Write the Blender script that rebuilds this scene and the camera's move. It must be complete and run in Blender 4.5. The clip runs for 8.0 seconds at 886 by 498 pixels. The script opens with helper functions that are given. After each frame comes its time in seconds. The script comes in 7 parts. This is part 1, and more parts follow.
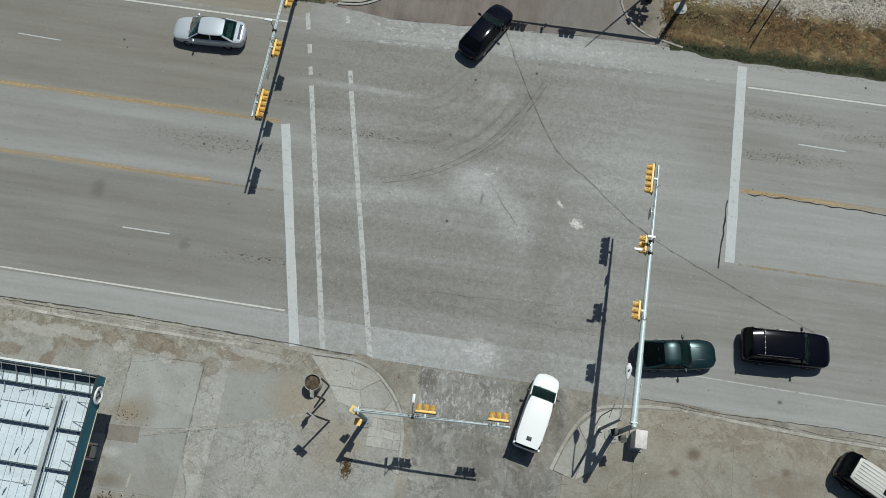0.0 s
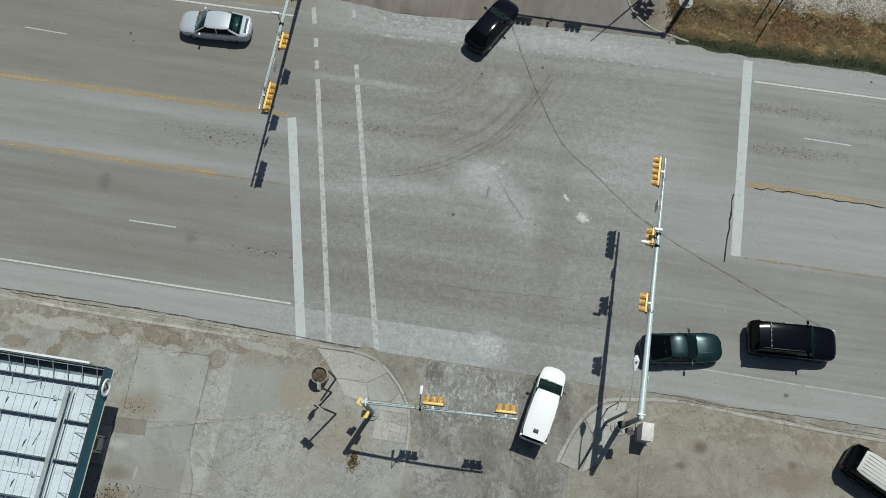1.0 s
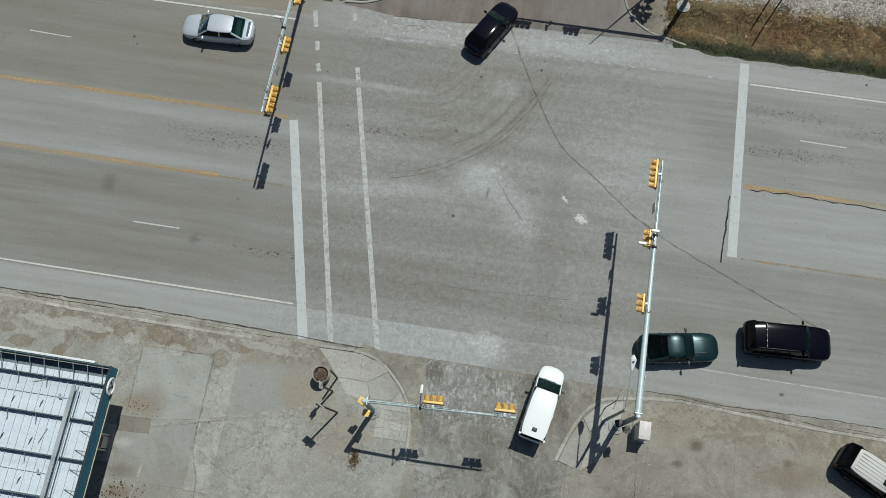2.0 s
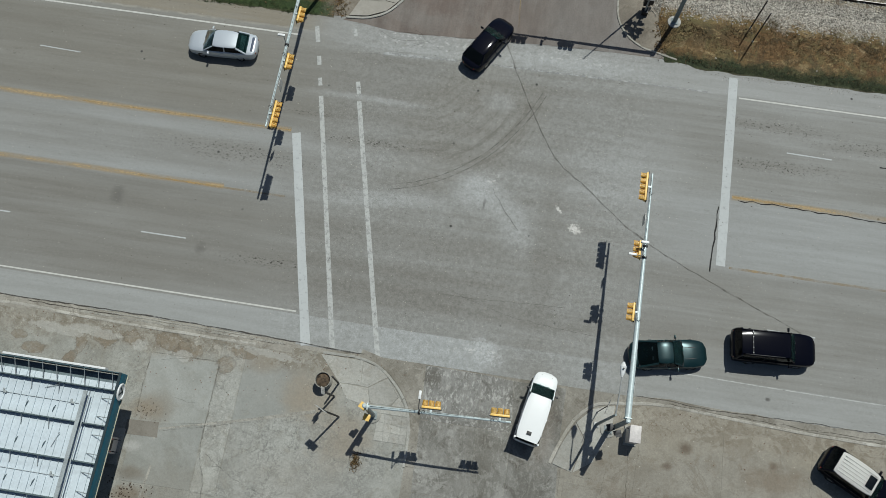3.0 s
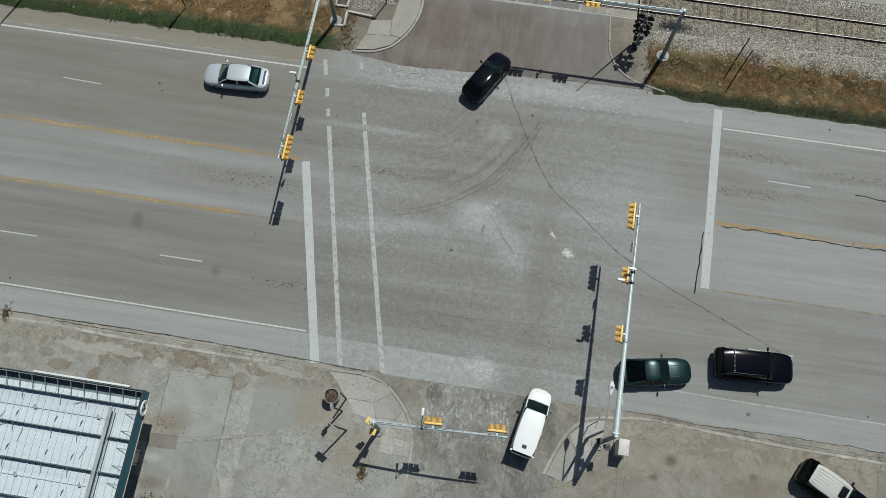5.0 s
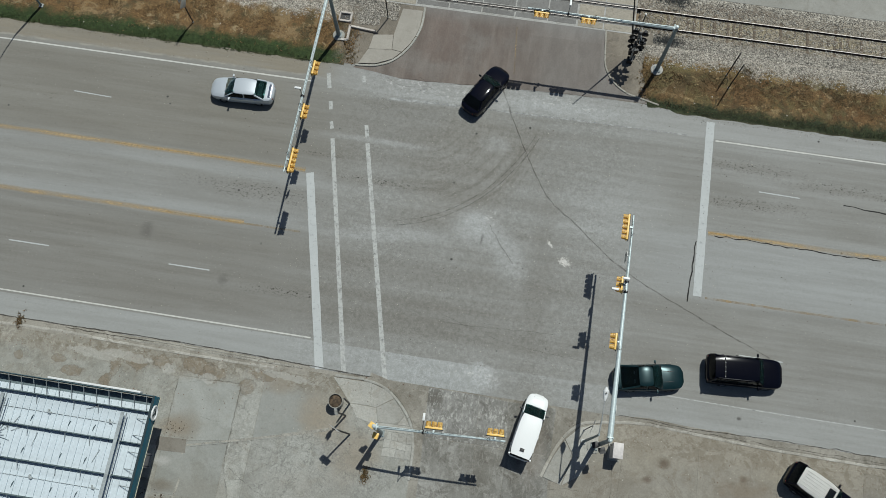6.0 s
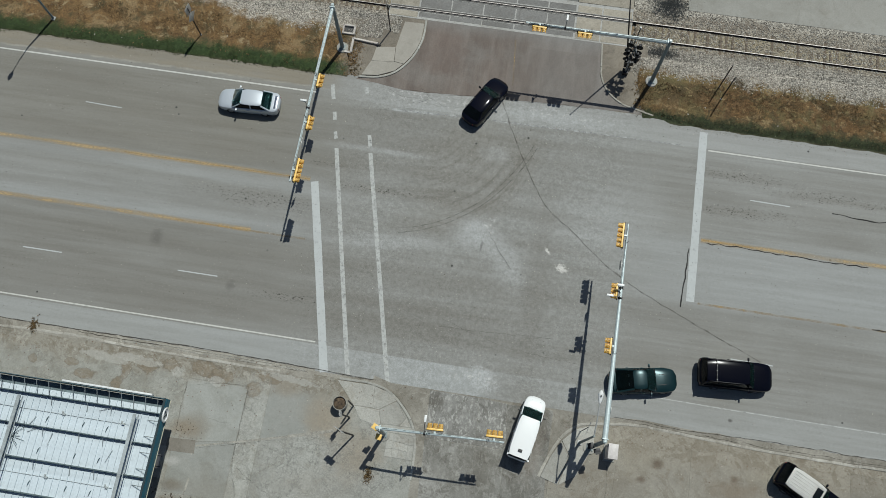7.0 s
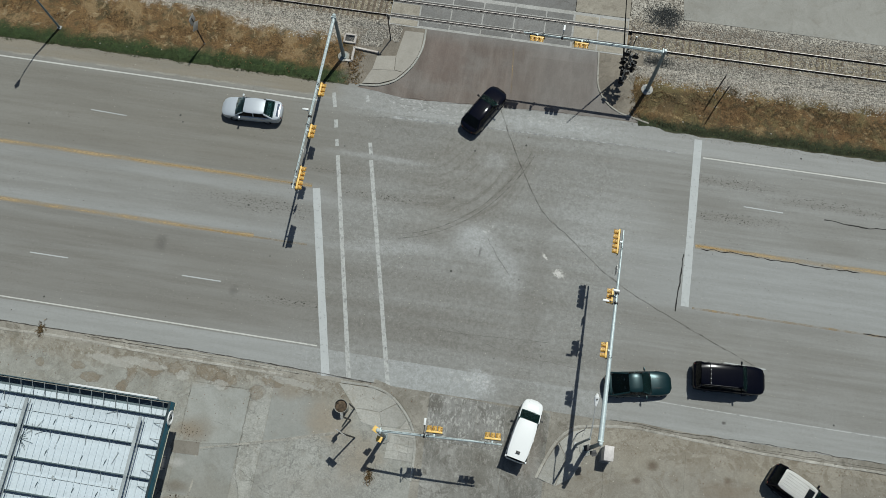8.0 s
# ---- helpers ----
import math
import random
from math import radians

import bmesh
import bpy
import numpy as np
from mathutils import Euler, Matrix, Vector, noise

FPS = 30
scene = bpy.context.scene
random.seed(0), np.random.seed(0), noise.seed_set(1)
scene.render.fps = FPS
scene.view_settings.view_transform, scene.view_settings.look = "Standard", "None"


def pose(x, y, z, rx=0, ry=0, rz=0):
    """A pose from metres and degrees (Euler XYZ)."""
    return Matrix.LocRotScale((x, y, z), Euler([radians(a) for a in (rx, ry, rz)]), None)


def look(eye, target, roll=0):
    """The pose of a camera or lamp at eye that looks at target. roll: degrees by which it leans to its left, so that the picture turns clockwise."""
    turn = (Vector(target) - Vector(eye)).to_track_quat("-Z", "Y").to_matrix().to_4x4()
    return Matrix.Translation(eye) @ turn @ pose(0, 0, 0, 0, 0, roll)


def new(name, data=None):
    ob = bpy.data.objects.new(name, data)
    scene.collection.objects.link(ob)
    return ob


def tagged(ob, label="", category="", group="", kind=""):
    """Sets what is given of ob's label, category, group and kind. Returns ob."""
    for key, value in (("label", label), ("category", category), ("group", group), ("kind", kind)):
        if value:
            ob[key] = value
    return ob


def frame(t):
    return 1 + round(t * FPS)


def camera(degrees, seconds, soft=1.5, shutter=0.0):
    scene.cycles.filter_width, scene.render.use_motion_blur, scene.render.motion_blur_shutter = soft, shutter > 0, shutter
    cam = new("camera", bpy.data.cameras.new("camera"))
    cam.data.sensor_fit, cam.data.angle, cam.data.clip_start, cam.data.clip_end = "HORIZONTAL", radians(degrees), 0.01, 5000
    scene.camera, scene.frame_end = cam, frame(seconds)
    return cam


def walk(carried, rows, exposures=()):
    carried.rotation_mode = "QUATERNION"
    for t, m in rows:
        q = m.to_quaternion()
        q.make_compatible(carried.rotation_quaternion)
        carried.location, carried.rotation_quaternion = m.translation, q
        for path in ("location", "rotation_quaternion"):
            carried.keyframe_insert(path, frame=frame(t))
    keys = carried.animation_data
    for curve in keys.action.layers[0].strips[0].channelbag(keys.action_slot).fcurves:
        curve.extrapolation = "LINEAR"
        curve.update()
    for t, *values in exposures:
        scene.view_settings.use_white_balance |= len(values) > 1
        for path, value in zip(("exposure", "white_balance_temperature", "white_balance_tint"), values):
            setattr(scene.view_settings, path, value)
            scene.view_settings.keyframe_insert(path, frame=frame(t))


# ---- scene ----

cam = camera(56.8, 8.0, soft=0.85)
EXPOSURE, KELVIN, TINT = -0.20, 6185, 4
# seconds, eye (m), yaw, pitch, roll (degrees)
PATH = [
    (0.0, 0.000, 0.000, 49.657, -0.025, -72.986, -1.810),
    (0.5, -0.307, -0.234, 49.597, -0.012, -72.956, -1.806),
    (1.0, -0.406, -0.392, 49.594, 0.002, -73.001, -1.799),
    (1.5, -0.449, -0.497, 49.701, 0.009, -73.036, -1.773),
    (3.0, -0.252, -0.417, 52.121, 0.000, -73.050, -1.773),
    (3.5, -0.240, -0.222, 53.057, 0.008, -73.065, -1.782),
    (4.0, -0.237, -0.097, 54.080, 0.001, -73.058, -1.749),
    (4.5, -0.262, 0.000, 54.993, 0.009, -73.011, -1.739),
    (6.0, -0.281, 0.195, 57.795, -0.018, -73.002, -1.727),
    (6.5, -0.286, 0.213, 58.818, 0.002, -73.036, -1.750),
    (7.0, -0.308, 0.109, 59.754, 0.031, -72.977, -1.757),
    (7.5, -0.265, 0.077, 60.618, -0.014, -72.959, -1.709),
    (8.0, -0.252, 0.092, 60.992, 0.006, -72.901, -1.738),
]
walk(cam, [(t, pose(x, y, z, 90 + pitch, 0, yaw) @ pose(0, 0, 0, 0, 0, roll)) for t, x, y, z, yaw, pitch, roll in PATH],
     exposures=[(0.0, EXPOSURE + 0.05, KELVIN, TINT), (1.6, EXPOSURE + 0.06, KELVIN, TINT), (3.0, EXPOSURE - 0.02, KELVIN, TINT), (8.0, EXPOSURE - 0.01, KELVIN, TINT)])

# ---- light ----
SUN_ELEVATION, SUN_AZIMUTH = 63.0, 35.0  # azimuth clockwise from +y
world = bpy.data.worlds.new("sky")
scene.world = world
world.use_nodes = True
sky = world.node_tree.nodes.new("ShaderNodeTexSky")
sky.sky_type, sky.sun_disc = "NISHITA", False
sky.sun_elevation, sky.sun_rotation = radians(SUN_ELEVATION), radians(SUN_AZIMUTH)
back = world.node_tree.nodes["Background"]
back.inputs["Strength"].default_value = 0.055
world.node_tree.links.new(sky.outputs["Color"], back.inputs["Color"])
sun_data = bpy.data.lights.new("sun", "SUN")
sun_data.energy, sun_data.angle, sun_data.color = 4.65, radians(0.55), (1.0, 0.965, 0.90)
sun = new("sun", sun_data)
az, el = radians(SUN_AZIMUTH), radians(SUN_ELEVATION)
toward = Vector((math.sin(az) * math.cos(el), math.cos(az) * math.cos(el), math.sin(el)))
sun.matrix_world = look(toward * 80, (0, 0, 0))

# ---- plan: s runs along the main road, n across it ----
ROAD = pose(0, 0, 0, 0, 0, -10.66)


def spot(s, n, z=0.0, turn=0.0):
    """A pose on the plan; turn in degrees from the road's direction."""
    return ROAD @ pose(s, n, z, 0, 0, turn)


# ---- material tools ----
class Nodes:
    def __init__(self, name):
        self.m = bpy.data.materials.new(name)
        self.m.use_nodes = True
        self.t = self.m.node_tree
        self.bsdf = self.t.nodes["Principled BSDF"]
        self.out = self.t.nodes["Material Output"]
        self.place = self.t.nodes.new("ShaderNodeTexCoord").outputs["Object"]

    def put(self, socket, value):
        if hasattr(value, "is_linked") and hasattr(value, "node"):
            self.t.links.new(value, socket)
        elif isinstance(value, tuple) and len(value) == 3 and socket.type == "RGBA":
            socket.default_value = (*value, 1)
        else:
            socket.default_value = value

    def stretch(self, x=1, y=1, z=1, turn=0, vec=None, shift=(0, 0, 0)):
        n = self.t.nodes.new("ShaderNodeMapping")
        self.t.links.new(vec or self.place, n.inputs["Vector"])
        n.inputs["Scale"].default_value = (x, y, z)
        n.inputs["Rotation"].default_value = (0, 0, radians(turn))
        n.inputs["Location"].default_value = shift
        return n.outputs["Vector"]

    def noise(self, scale, detail=4, rough=0.55, vec=None, warp=0.0):
        n = self.t.nodes.new("ShaderNodeTexNoise")
        self.t.links.new(vec or self.place, n.inputs["Vector"])
        n.inputs["Scale"].default_value, n.inputs["Detail"].default_value = scale, detail
        n.inputs["Roughness"].default_value, n.inputs["Distortion"].default_value = rough, warp
        return n.outputs["Fac"]

    def cells(self, scale, feature="F1", vec=None, rand=1.0):
        n = self.t.nodes.new("ShaderNodeTexVoronoi")
        n.feature = feature
        self.t.links.new(vec or self.place, n.inputs["Vector"])
        n.inputs["Scale"].default_value, n.inputs["Randomness"].default_value = scale, rand
        return n

    def ramp(self, fac, lo, hi, a=0.0, b=1.0):
        n = self.t.nodes.new("ShaderNodeMapRange")
        n.interpolation_type = "SMOOTHSTEP"
        self.put(n.inputs["Value"], fac)
        for key, v in (("From Min", lo), ("From Max", hi), ("To Min", a), ("To Max", b)):
            n.inputs[key].default_value = v
        return n.outputs["Result"]

    def calc(self, op, a, b=0.0, c=0.0):
        n = self.t.nodes.new("ShaderNodeMath")
        n.operation = op
        for i, v in enumerate((a, b, c)):
            self.put(n.inputs[i], v)
        return n.outputs[0]

    def mix(self, fac, a, b, how="MIX"):
        n = self.t.nodes.new("ShaderNodeMix")
        n.data_type, n.blend_type = "RGBA", how
        self.put(n.inputs[0], fac), self.put(n.inputs[6], a), self.put(n.inputs[7], b)
        return n.outputs[2]

    def axes(self):
        n = self.t.nodes.new("ShaderNodeSeparateXYZ")
        self.t.links.new(self.place, n.inputs[0])
        return n.outputs

    def band(self, v, lo, hi, soft):
        """1 between lo and hi, with soft edges."""
        return self.calc("MULTIPLY", self.ramp(v, lo - soft, lo + soft), self.ramp(v, hi - soft, hi + soft, 1, 0))

    def blot(self, cs, cn, rs, rn, turn=0.0, ragged=0.5, scale=0.8, soft=0.15):
        """A ragged oval stain round (cs, cn)."""
        c, k = math.cos(radians(turn)), math.sin(radians(turn))
        x, y, _ = self.axes()
        dx, dy = self.calc("SUBTRACT", x, cs), self.calc("SUBTRACT", y, cn)
        a = self.calc("DIVIDE", self.calc("ADD", self.calc("MULTIPLY", dx, c), self.calc("MULTIPLY", dy, k)), rs)
        b = self.calc("DIVIDE", self.calc("SUBTRACT", self.calc("MULTIPLY", dy, c), self.calc("MULTIPLY", dx, k)), rn)
        d = self.calc("SQRT", self.calc("ADD", self.calc("MULTIPLY", a, a), self.calc("MULTIPLY", b, b)))
        d = self.calc("ADD", d, self.calc("MULTIPLY", self.calc("SUBTRACT", self.noise(scale, 5, 0.65), 0.5), ragged * 2))
        return self.ramp(d, soft, 1.1, 1, 0)

    def random(self):
        return self.t.nodes.new("ShaderNodeObjectInfo").outputs["Random"]

    def bump(self, height, strength=0.4, distance=0.01):
        n = self.t.nodes.new("ShaderNodeBump")
        n.inputs["Strength"].default_value, n.inputs["Distance"].default_value = strength, distance
        self.put(n.inputs["Height"], height)
        self.t.links.new(n.outputs["Normal"], self.bsdf.inputs["Normal"])

    def done(self, color, rough=0.8, metal=0.0, **more):
        self.put(self.bsdf.inputs["Base Color"], color)
        self.put(self.bsdf.inputs["Roughness"], rough)
        self.put(self.bsdf.inputs["Metallic"], metal)
        for key, v in more.items():
            self.put(self.bsdf.inputs[key.replace("_", " ")], v)
        return self.m

    def worn(self, cover):
        """Lets the ground show through where cover is 0."""
        clear = self.t.nodes.new("ShaderNodeBsdfTransparent")
        both = self.t.nodes.new("ShaderNodeMixShader")
        self.put(both.inputs[0], cover)
        self.t.links.new(clear.outputs[0], both.inputs[1])
        self.t.links.new(self.bsdf.outputs[0], both.inputs[2])
        self.t.links.new(both.outputs[0], self.out.inputs["Surface"])
        return self.m


def plain(name, color, rough=0.5, metal=0.0, wear=0.12, scale=6.0, **more):
    """A painted or moulded surface with a little dirt and unevenness."""
    g = Nodes(name)
    a = g.noise(scale, 5, 0.6)
    b = g.noise(scale * 7, 3, 0.6)
    f = g.calc("ADD", g.calc("MULTIPLY", a, 0.65), g.calc("MULTIPLY", b, 0.35))
    dark = tuple(c * (1 - 2.2 * wear) for c in color)
    light = tuple(min(1, c * (1 + 1.2 * wear)) for c in color)
    return g.done(g.mix(g.ramp(f, 0.3, 0.7), dark, light), rough, metal, **more)


def asphalt_road():
    g = Nodes("worn_asphalt")
    s, n, _ = g.axes()
    grain = g.noise(5.0, 4, 0.85)
    fine = g.noise(13, 3, 0.8)
    long = g.noise(1.0, 6, 0.62, g.stretch(0.03, 0.75))
    long2 = g.noise(1.0, 5, 0.65, g.stretch(0.10, 2.4))
    long3 = g.noise(1.0, 4, 0.7, g.stretch(0.35, 6.0))
    cloud = g.noise(0.16, 6, 0.62)
    col = g.mix(g.ramp(long, 0.36, 0.66), (0.184, 0.180, 0.164), (0.230, 0.230, 0.216))
    col = g.mix(g.calc("MULTIPLY", g.ramp(long2, 0.48, 0.74), 0.32), col, (0.135, 0.126, 0.110))
    col = g.mix(g.calc("MULTIPLY", g.ramp(long3, 0.5, 0.75), 0.22), col, (0.15, 0.143, 0.128))
    col = g.mix(g.calc("MULTIPLY", g.ramp(cloud, 0.4, 0.7), 0.35), col, (0.250, 0.252, 0.240))
    # darker, browner traffic lanes with lighter strips between
    nl = g.calc("ADD", n, g.calc("MULTIPLY", g.calc("SUBTRACT", long, 0.5), 1.8))
    west = g.ramp(s, 12, -14)
    for mid, half, amount in ((27.6, 1.2, 0.30), (24.3, 1.1, 0.20), (15.6, 1.3, 0.34), (12.0, 1.6, 0.36)):
        lane = g.band(nl, mid - half, mid + half, 0.8)
        lane = g.calc("MULTIPLY", lane, g.ramp(west, 0, 1, 0.45, 1.0))
        col = g.mix(g.calc("MULTIPLY", lane, amount), col, (0.128, 0.119, 0.101))
    col = g.mix(g.calc("MULTIPLY", g.ramp(s, -4, -20), 0.32), col, (0.140, 0.132, 0.114))
    warm = g.calc("MULTIPLY", g.ramp(n, 17, 25), g.ramp(s, -8, -22))
    col = g.mix(g.calc("MULTIPLY", warm, 0.30), col, (0.150, 0.135, 0.102))
    # pale, little used middle lane, and the pale shoulder strips
    hug = g.calc("ADD", g.calc("MULTIPLY", g.band(nl, 20.6, 22.0, 0.75), 0.52), g.calc("MULTIPLY", g.band(nl, 17.2, 18.5, 0.8), 0.58))
    hug = g.calc("MULTIPLY", hug, g.ramp(s, -10, -16))
    plain_mid = g.calc("MULTIPLY", g.band(n, 18.2, 21.0, 1.0), g.calc("MULTIPLY", g.ramp(s, -8, -16), 0.28))
    east_mid = g.calc("MULTIPLY", g.band(n, 16.6, 21.8, 0.9), g.calc("MULTIPLY", g.ramp(s, 7, 15), 0.55))
    middle = g.calc("MAXIMUM", east_mid, g.calc("MAXIMUM", hug, plain_mid))
    col = g.mix(middle, col, (0.266, 0.273, 0.268))
    wob = g.calc("MULTIPLY", g.calc("SUBTRACT", g.noise(0.7, 6, 0.65), 0.5), 0.30)
    nw = g.calc("ADD", n, wob)
    ns = g.calc("ADD", n, g.calc("MULTIPLY", wob, 0.45))
    south = g.calc("MULTIPLY", g.ramp(ns, 9.31, 9.38, 1, 0), g.calc("ADD", g.ramp(s, 0.3, 1.4, 0.62, 0.38), g.calc("MULTIPLY", g.band(s, -6.2, 0.7, 0.35), 0.22)))
    col = g.mix(south, col, (0.290, 0.298, 0.290))
    north = g.calc("MULTIPLY", g.band(nw, 29.4, 33, 0.10), g.ramp(s, -18, -10, 0.1, 0.52))
    col = g.mix(north, col, (0.285, 0.288, 0.278))
    # sandy dirt carried onto the western shoulder
    nd = g.calc("ADD", n, g.calc("MULTIPLY", wob, 1.6))
    west_end = g.ramp(s, -13.5, -16.5)
    dirt = g.calc("MULTIPLY", g.ramp(nd, 29.95, 30.25), west_end)
    col = g.mix(g.calc("MULTIPLY", dirt, g.ramp(g.noise(1.0, 5, 0.7, g.stretch(0.25, 1.6)), 0.35, 0.6, 0.62, 0.92)), col, (0.196, 0.174, 0.134))
    crest = g.calc("MULTIPLY", g.band(nd, 29.98, 30.12, 0.06), g.calc("MULTIPLY", west_end, g.ramp(g.noise(0.4, 4), 0.42, 0.58)))
    col = g.mix(g.calc("MULTIPLY", crest, 0.55), col, (0.300, 0.285, 0.245))
    # arcs worn by turning wheels
    dx, dy = g.calc("SUBTRACT", s, -6.5), g.calc("SUBTRACT", n, 28.3)
    rad = g.calc("SQRT", g.calc("ADD", g.calc("MULTIPLY", dx, dx), g.calc("MULTIPLY", dy, dy)))
    joined = g.t.nodes.new("ShaderNodeCombineXYZ")
    g.put(joined.inputs[0], rad)
    g.put(joined.inputs[1], g.calc("MULTIPLY", g.calc("ARCTAN2", dy, dx), 0.35))
    arcs = g.ramp(g.noise(2.6, 4, 0.7, joined.outputs[0]), 0.45, 0.68)
    where = g.calc("MULTIPLY", g.band(rad, 1.5, 9.2, 0.9), g.calc("MULTIPLY", g.ramp(dx, -2.5, 2.5), g.ramp(dy, 1.5, -1.5)))
    col = g.mix(g.calc("MULTIPLY", where, 0.22), col, (0.155, 0.140, 0.112))
    col = g.mix(g.calc("MULTIPLY", g.calc("MULTIPLY", arcs, where), 0.38), col, (0.095, 0.085, 0.068))
    # turning wear: pale patches
    for b, amount in (
        (g.blot(-1.3, 19.3, 3.0, 1.6, -10, 0.35, 0.5), 0.60),
        (g.blot(-1.6, 19.8, 1.5, 1.1, -40, 0.5, 0.8), 0.35),
        (g.blot(-7.8, 18.0, 6.0, 0.9, 8, 0.4, 0.4), 0.40),
        (g.blot(1.2, 17.6, 1.5, 3.0, 30, 0.4, 0.7), 0.42),
        (g.blot(8.0, 22.0, 6.0, 3.6, 20, 0.4, 0.4), 0.28),
        (g.blot(-6.0, 29.5, 8.0, 0.7, 2, 0.6, 0.9), 0.30),
        (g.blot(3.5, 30.2, 7.5, 0.9, 0, 0.6, 0.9), 0.45),
        (g.blot(-9.5, 25.3, 6.0, 0.35, -1, 0.6, 0.9), 0.40),
        (g.blot(-0.8, 26.4, 1.5, 1.0, 0, 0.6, 0.9), 0.35),
        (g.blot(0.6, 8.7, 1.3, 0.9, -30, 1.2, 3.2, 0.4), 0.75),
        (g.blot(-1.1, 20.3, 0.9, 0.5, 0, 0.9, 3.0, 0.3), 0.40),
    ):
        col = g.mix(g.calc("MULTIPLY", b, amount), col, (0.335, 0.342, 0.335))
    # flaking crust on the northern shoulder and beside the crosswalk
    flake = g.ramp(g.noise(1.0, 6, 0.82, g.stretch(2.2, 3.6)), 0.53, 0.60)
    for cs, cn, rs, rn in ((-6.5, 30.4, 6.5, 1.1), (0.2, 8.75, 2.6, 0.8), (-0.6, 20.4, 1.4, 0.8), (4.0, 30.6, 5.0, 0.6)):
        col = g.mix(g.calc("MULTIPLY", g.calc("MULTIPLY", flake, g.blot(cs, cn, rs, rn, 0, 0.6, 0.8)), 0.8), col, (0.42, 0.415, 0.395))
    # the north-south wheel path and browner turning lanes
    for b, amount in (
        (g.blot(3.7, 16.0, 1.3, 11.0, 0, 0.35, 0.5), 0.24),
        (g.blot(-8.5, 28.3, 6.0, 0.8, -2, 0.6, 0.9), 0.28),
        (g.blot(-3.0, 12.6, 9.0, 1.9, -3, 0.5, 0.4), 0.26),
        (g.blot(11.0, 12.2, 8.0, 1.3, 6, 0.5, 0.4), 0.26),
        (g.blot(3.5, 8.2, 3.0, 1.2, 0, 0.6, 0.7), 0.35),
    ):
        col = g.mix(g.calc("MULTIPLY", b, amount), col, (0.122, 0.113, 0.096))
    # oil and grease spots, crumbs and the spilt white patch
    for b, amount in (
        (g.blot(-19.1, 12.73, 0.5, 0.55, 0, 0.6, 1.8), 0.36),
        (g.blot(-25.6, 15.6, 0.62, 0.85, 0, 0.5, 1.2), 0.40),
        (g.blot(-0.86, 18.72, 0.14, 0.6, -8, 0.7, 2.4), 0.50),
        (g.blot(18.55, 8.52, 0.2, 0.16, 0, 0.6, 3.0), 0.8),
    ):
        col = g.mix(g.calc("MULTIPLY", b, amount), col, (0.055, 0.05, 0.045))
    size = g.noise(1.7, 3, 0.7)
    crumb = g.ramp(g.calc("ADD", g.cells(4.6, vec=g.stretch(0.75, 1.0)).outputs["Distance"], g.calc("MULTIPLY", g.calc("SUBTRACT", 0.5, size), 0.9)), 0.12, 0.20, 1, 0)
    crumb = g.calc("MAXIMUM", crumb, g.ramp(g.noise(7.0, 4, 0.85, g.stretch(0.55, 1.0)), 0.53, 0.60, 0, 0.7))
    for cs, cn, rs, rn in ((18.6, 24.4, 6.0, 0.75), (18.2, 27.4, 5.5, 0.75), (26.0, 26.6, 7.0, 0.7), (-14.5, 12.5, 4.6, 0.5), (-18.5, 19.9, 7.5, 1.0), (-14.2, 23.6, 2.6, 0.3), (-36, 25.2, 0.8, 0.4), (-9.0, 22.0, 6.0, 0.5)):
        drift = g.blot(cs, cn, rs, rn, 0, 0.7, 0.9)
        col = g.mix(g.calc("MULTIPLY", drift, 0.22), col, (0.150, 0.138, 0.116))
        col = g.mix(g.calc("MULTIPLY", g.calc("MULTIPLY", crumb, drift), 0.92), col, (0.038, 0.033, 0.027))
    white = g.calc("MAXIMUM", g.blot(5.35, 17.9, 0.50, 0.38, -20, 1.5, 5.5, 0.35), g.blot(4.15, 19.1, 0.13, 0.4, 40, 1.3, 6.0, 0.3))
    col = g.mix(g.calc("MULTIPLY", white, 0.6), col, (0.62, 0.6, 0.56))
    grit = g.ramp(g.cells(3.2).outputs["Distance"], 0.05, 0.16, 1, 0)
    col = g.mix(g.calc("MULTIPLY", g.calc("MULTIPLY", grit, g.ramp(g.noise(0.8, 5, 0.75), 0.48, 0.64)), 0.35), col, (0.40, 0.395, 0.37))
    scale = g.ramp(g.noise(1.0, 6, 0.85, g.stretch(0.9, 3.2)), 0.54, 0.66)
    col = g.mix(g.calc("MULTIPLY", g.calc("MULTIPLY", scale, g.ramp(g.noise(0.22, 4, 0.6), 0.42, 0.6)), 0.30), col, (0.118, 0.110, 0.094))
    specks = g.ramp(g.cells(0.55).outputs["Distance"], 0.03, 0.065, 1, 0)
    col = g.mix(g.calc("MULTIPLY", specks, g.ramp(g.noise(0.5, 2), 0.47, 0.56)), col, (0.05, 0.048, 0.045))
    tone = g.calc("ADD", g.calc("MULTIPLY", grain, 0.6), g.calc("MULTIPLY", fine, 0.4))
    speckle = g.mix(g.ramp(tone, 0.34, 0.66), (0.69, 0.69, 0.68), (1.27, 1.27, 1.28))
    box_in = g.band(s, -13, 10, 3.0)
    calm = g.calc("MULTIPLY", g.ramp(g.noise(0.35, 4), 0.4, 0.6, 0.60, 1.0), g.calc("ADD", 0.30, g.calc("MULTIPLY", box_in, 0.50)))
    col = g.mix(calm, col, g.mix(1.0, col, speckle, "MULTIPLY"))
    # mottling of patched and polished stone, drawn out along the lanes outside the junction
    blotch = g.noise(2.1, 5, 0.85)
    drawn = g.noise(1.0, 6, 0.72, g.stretch(0.10, 1.7))
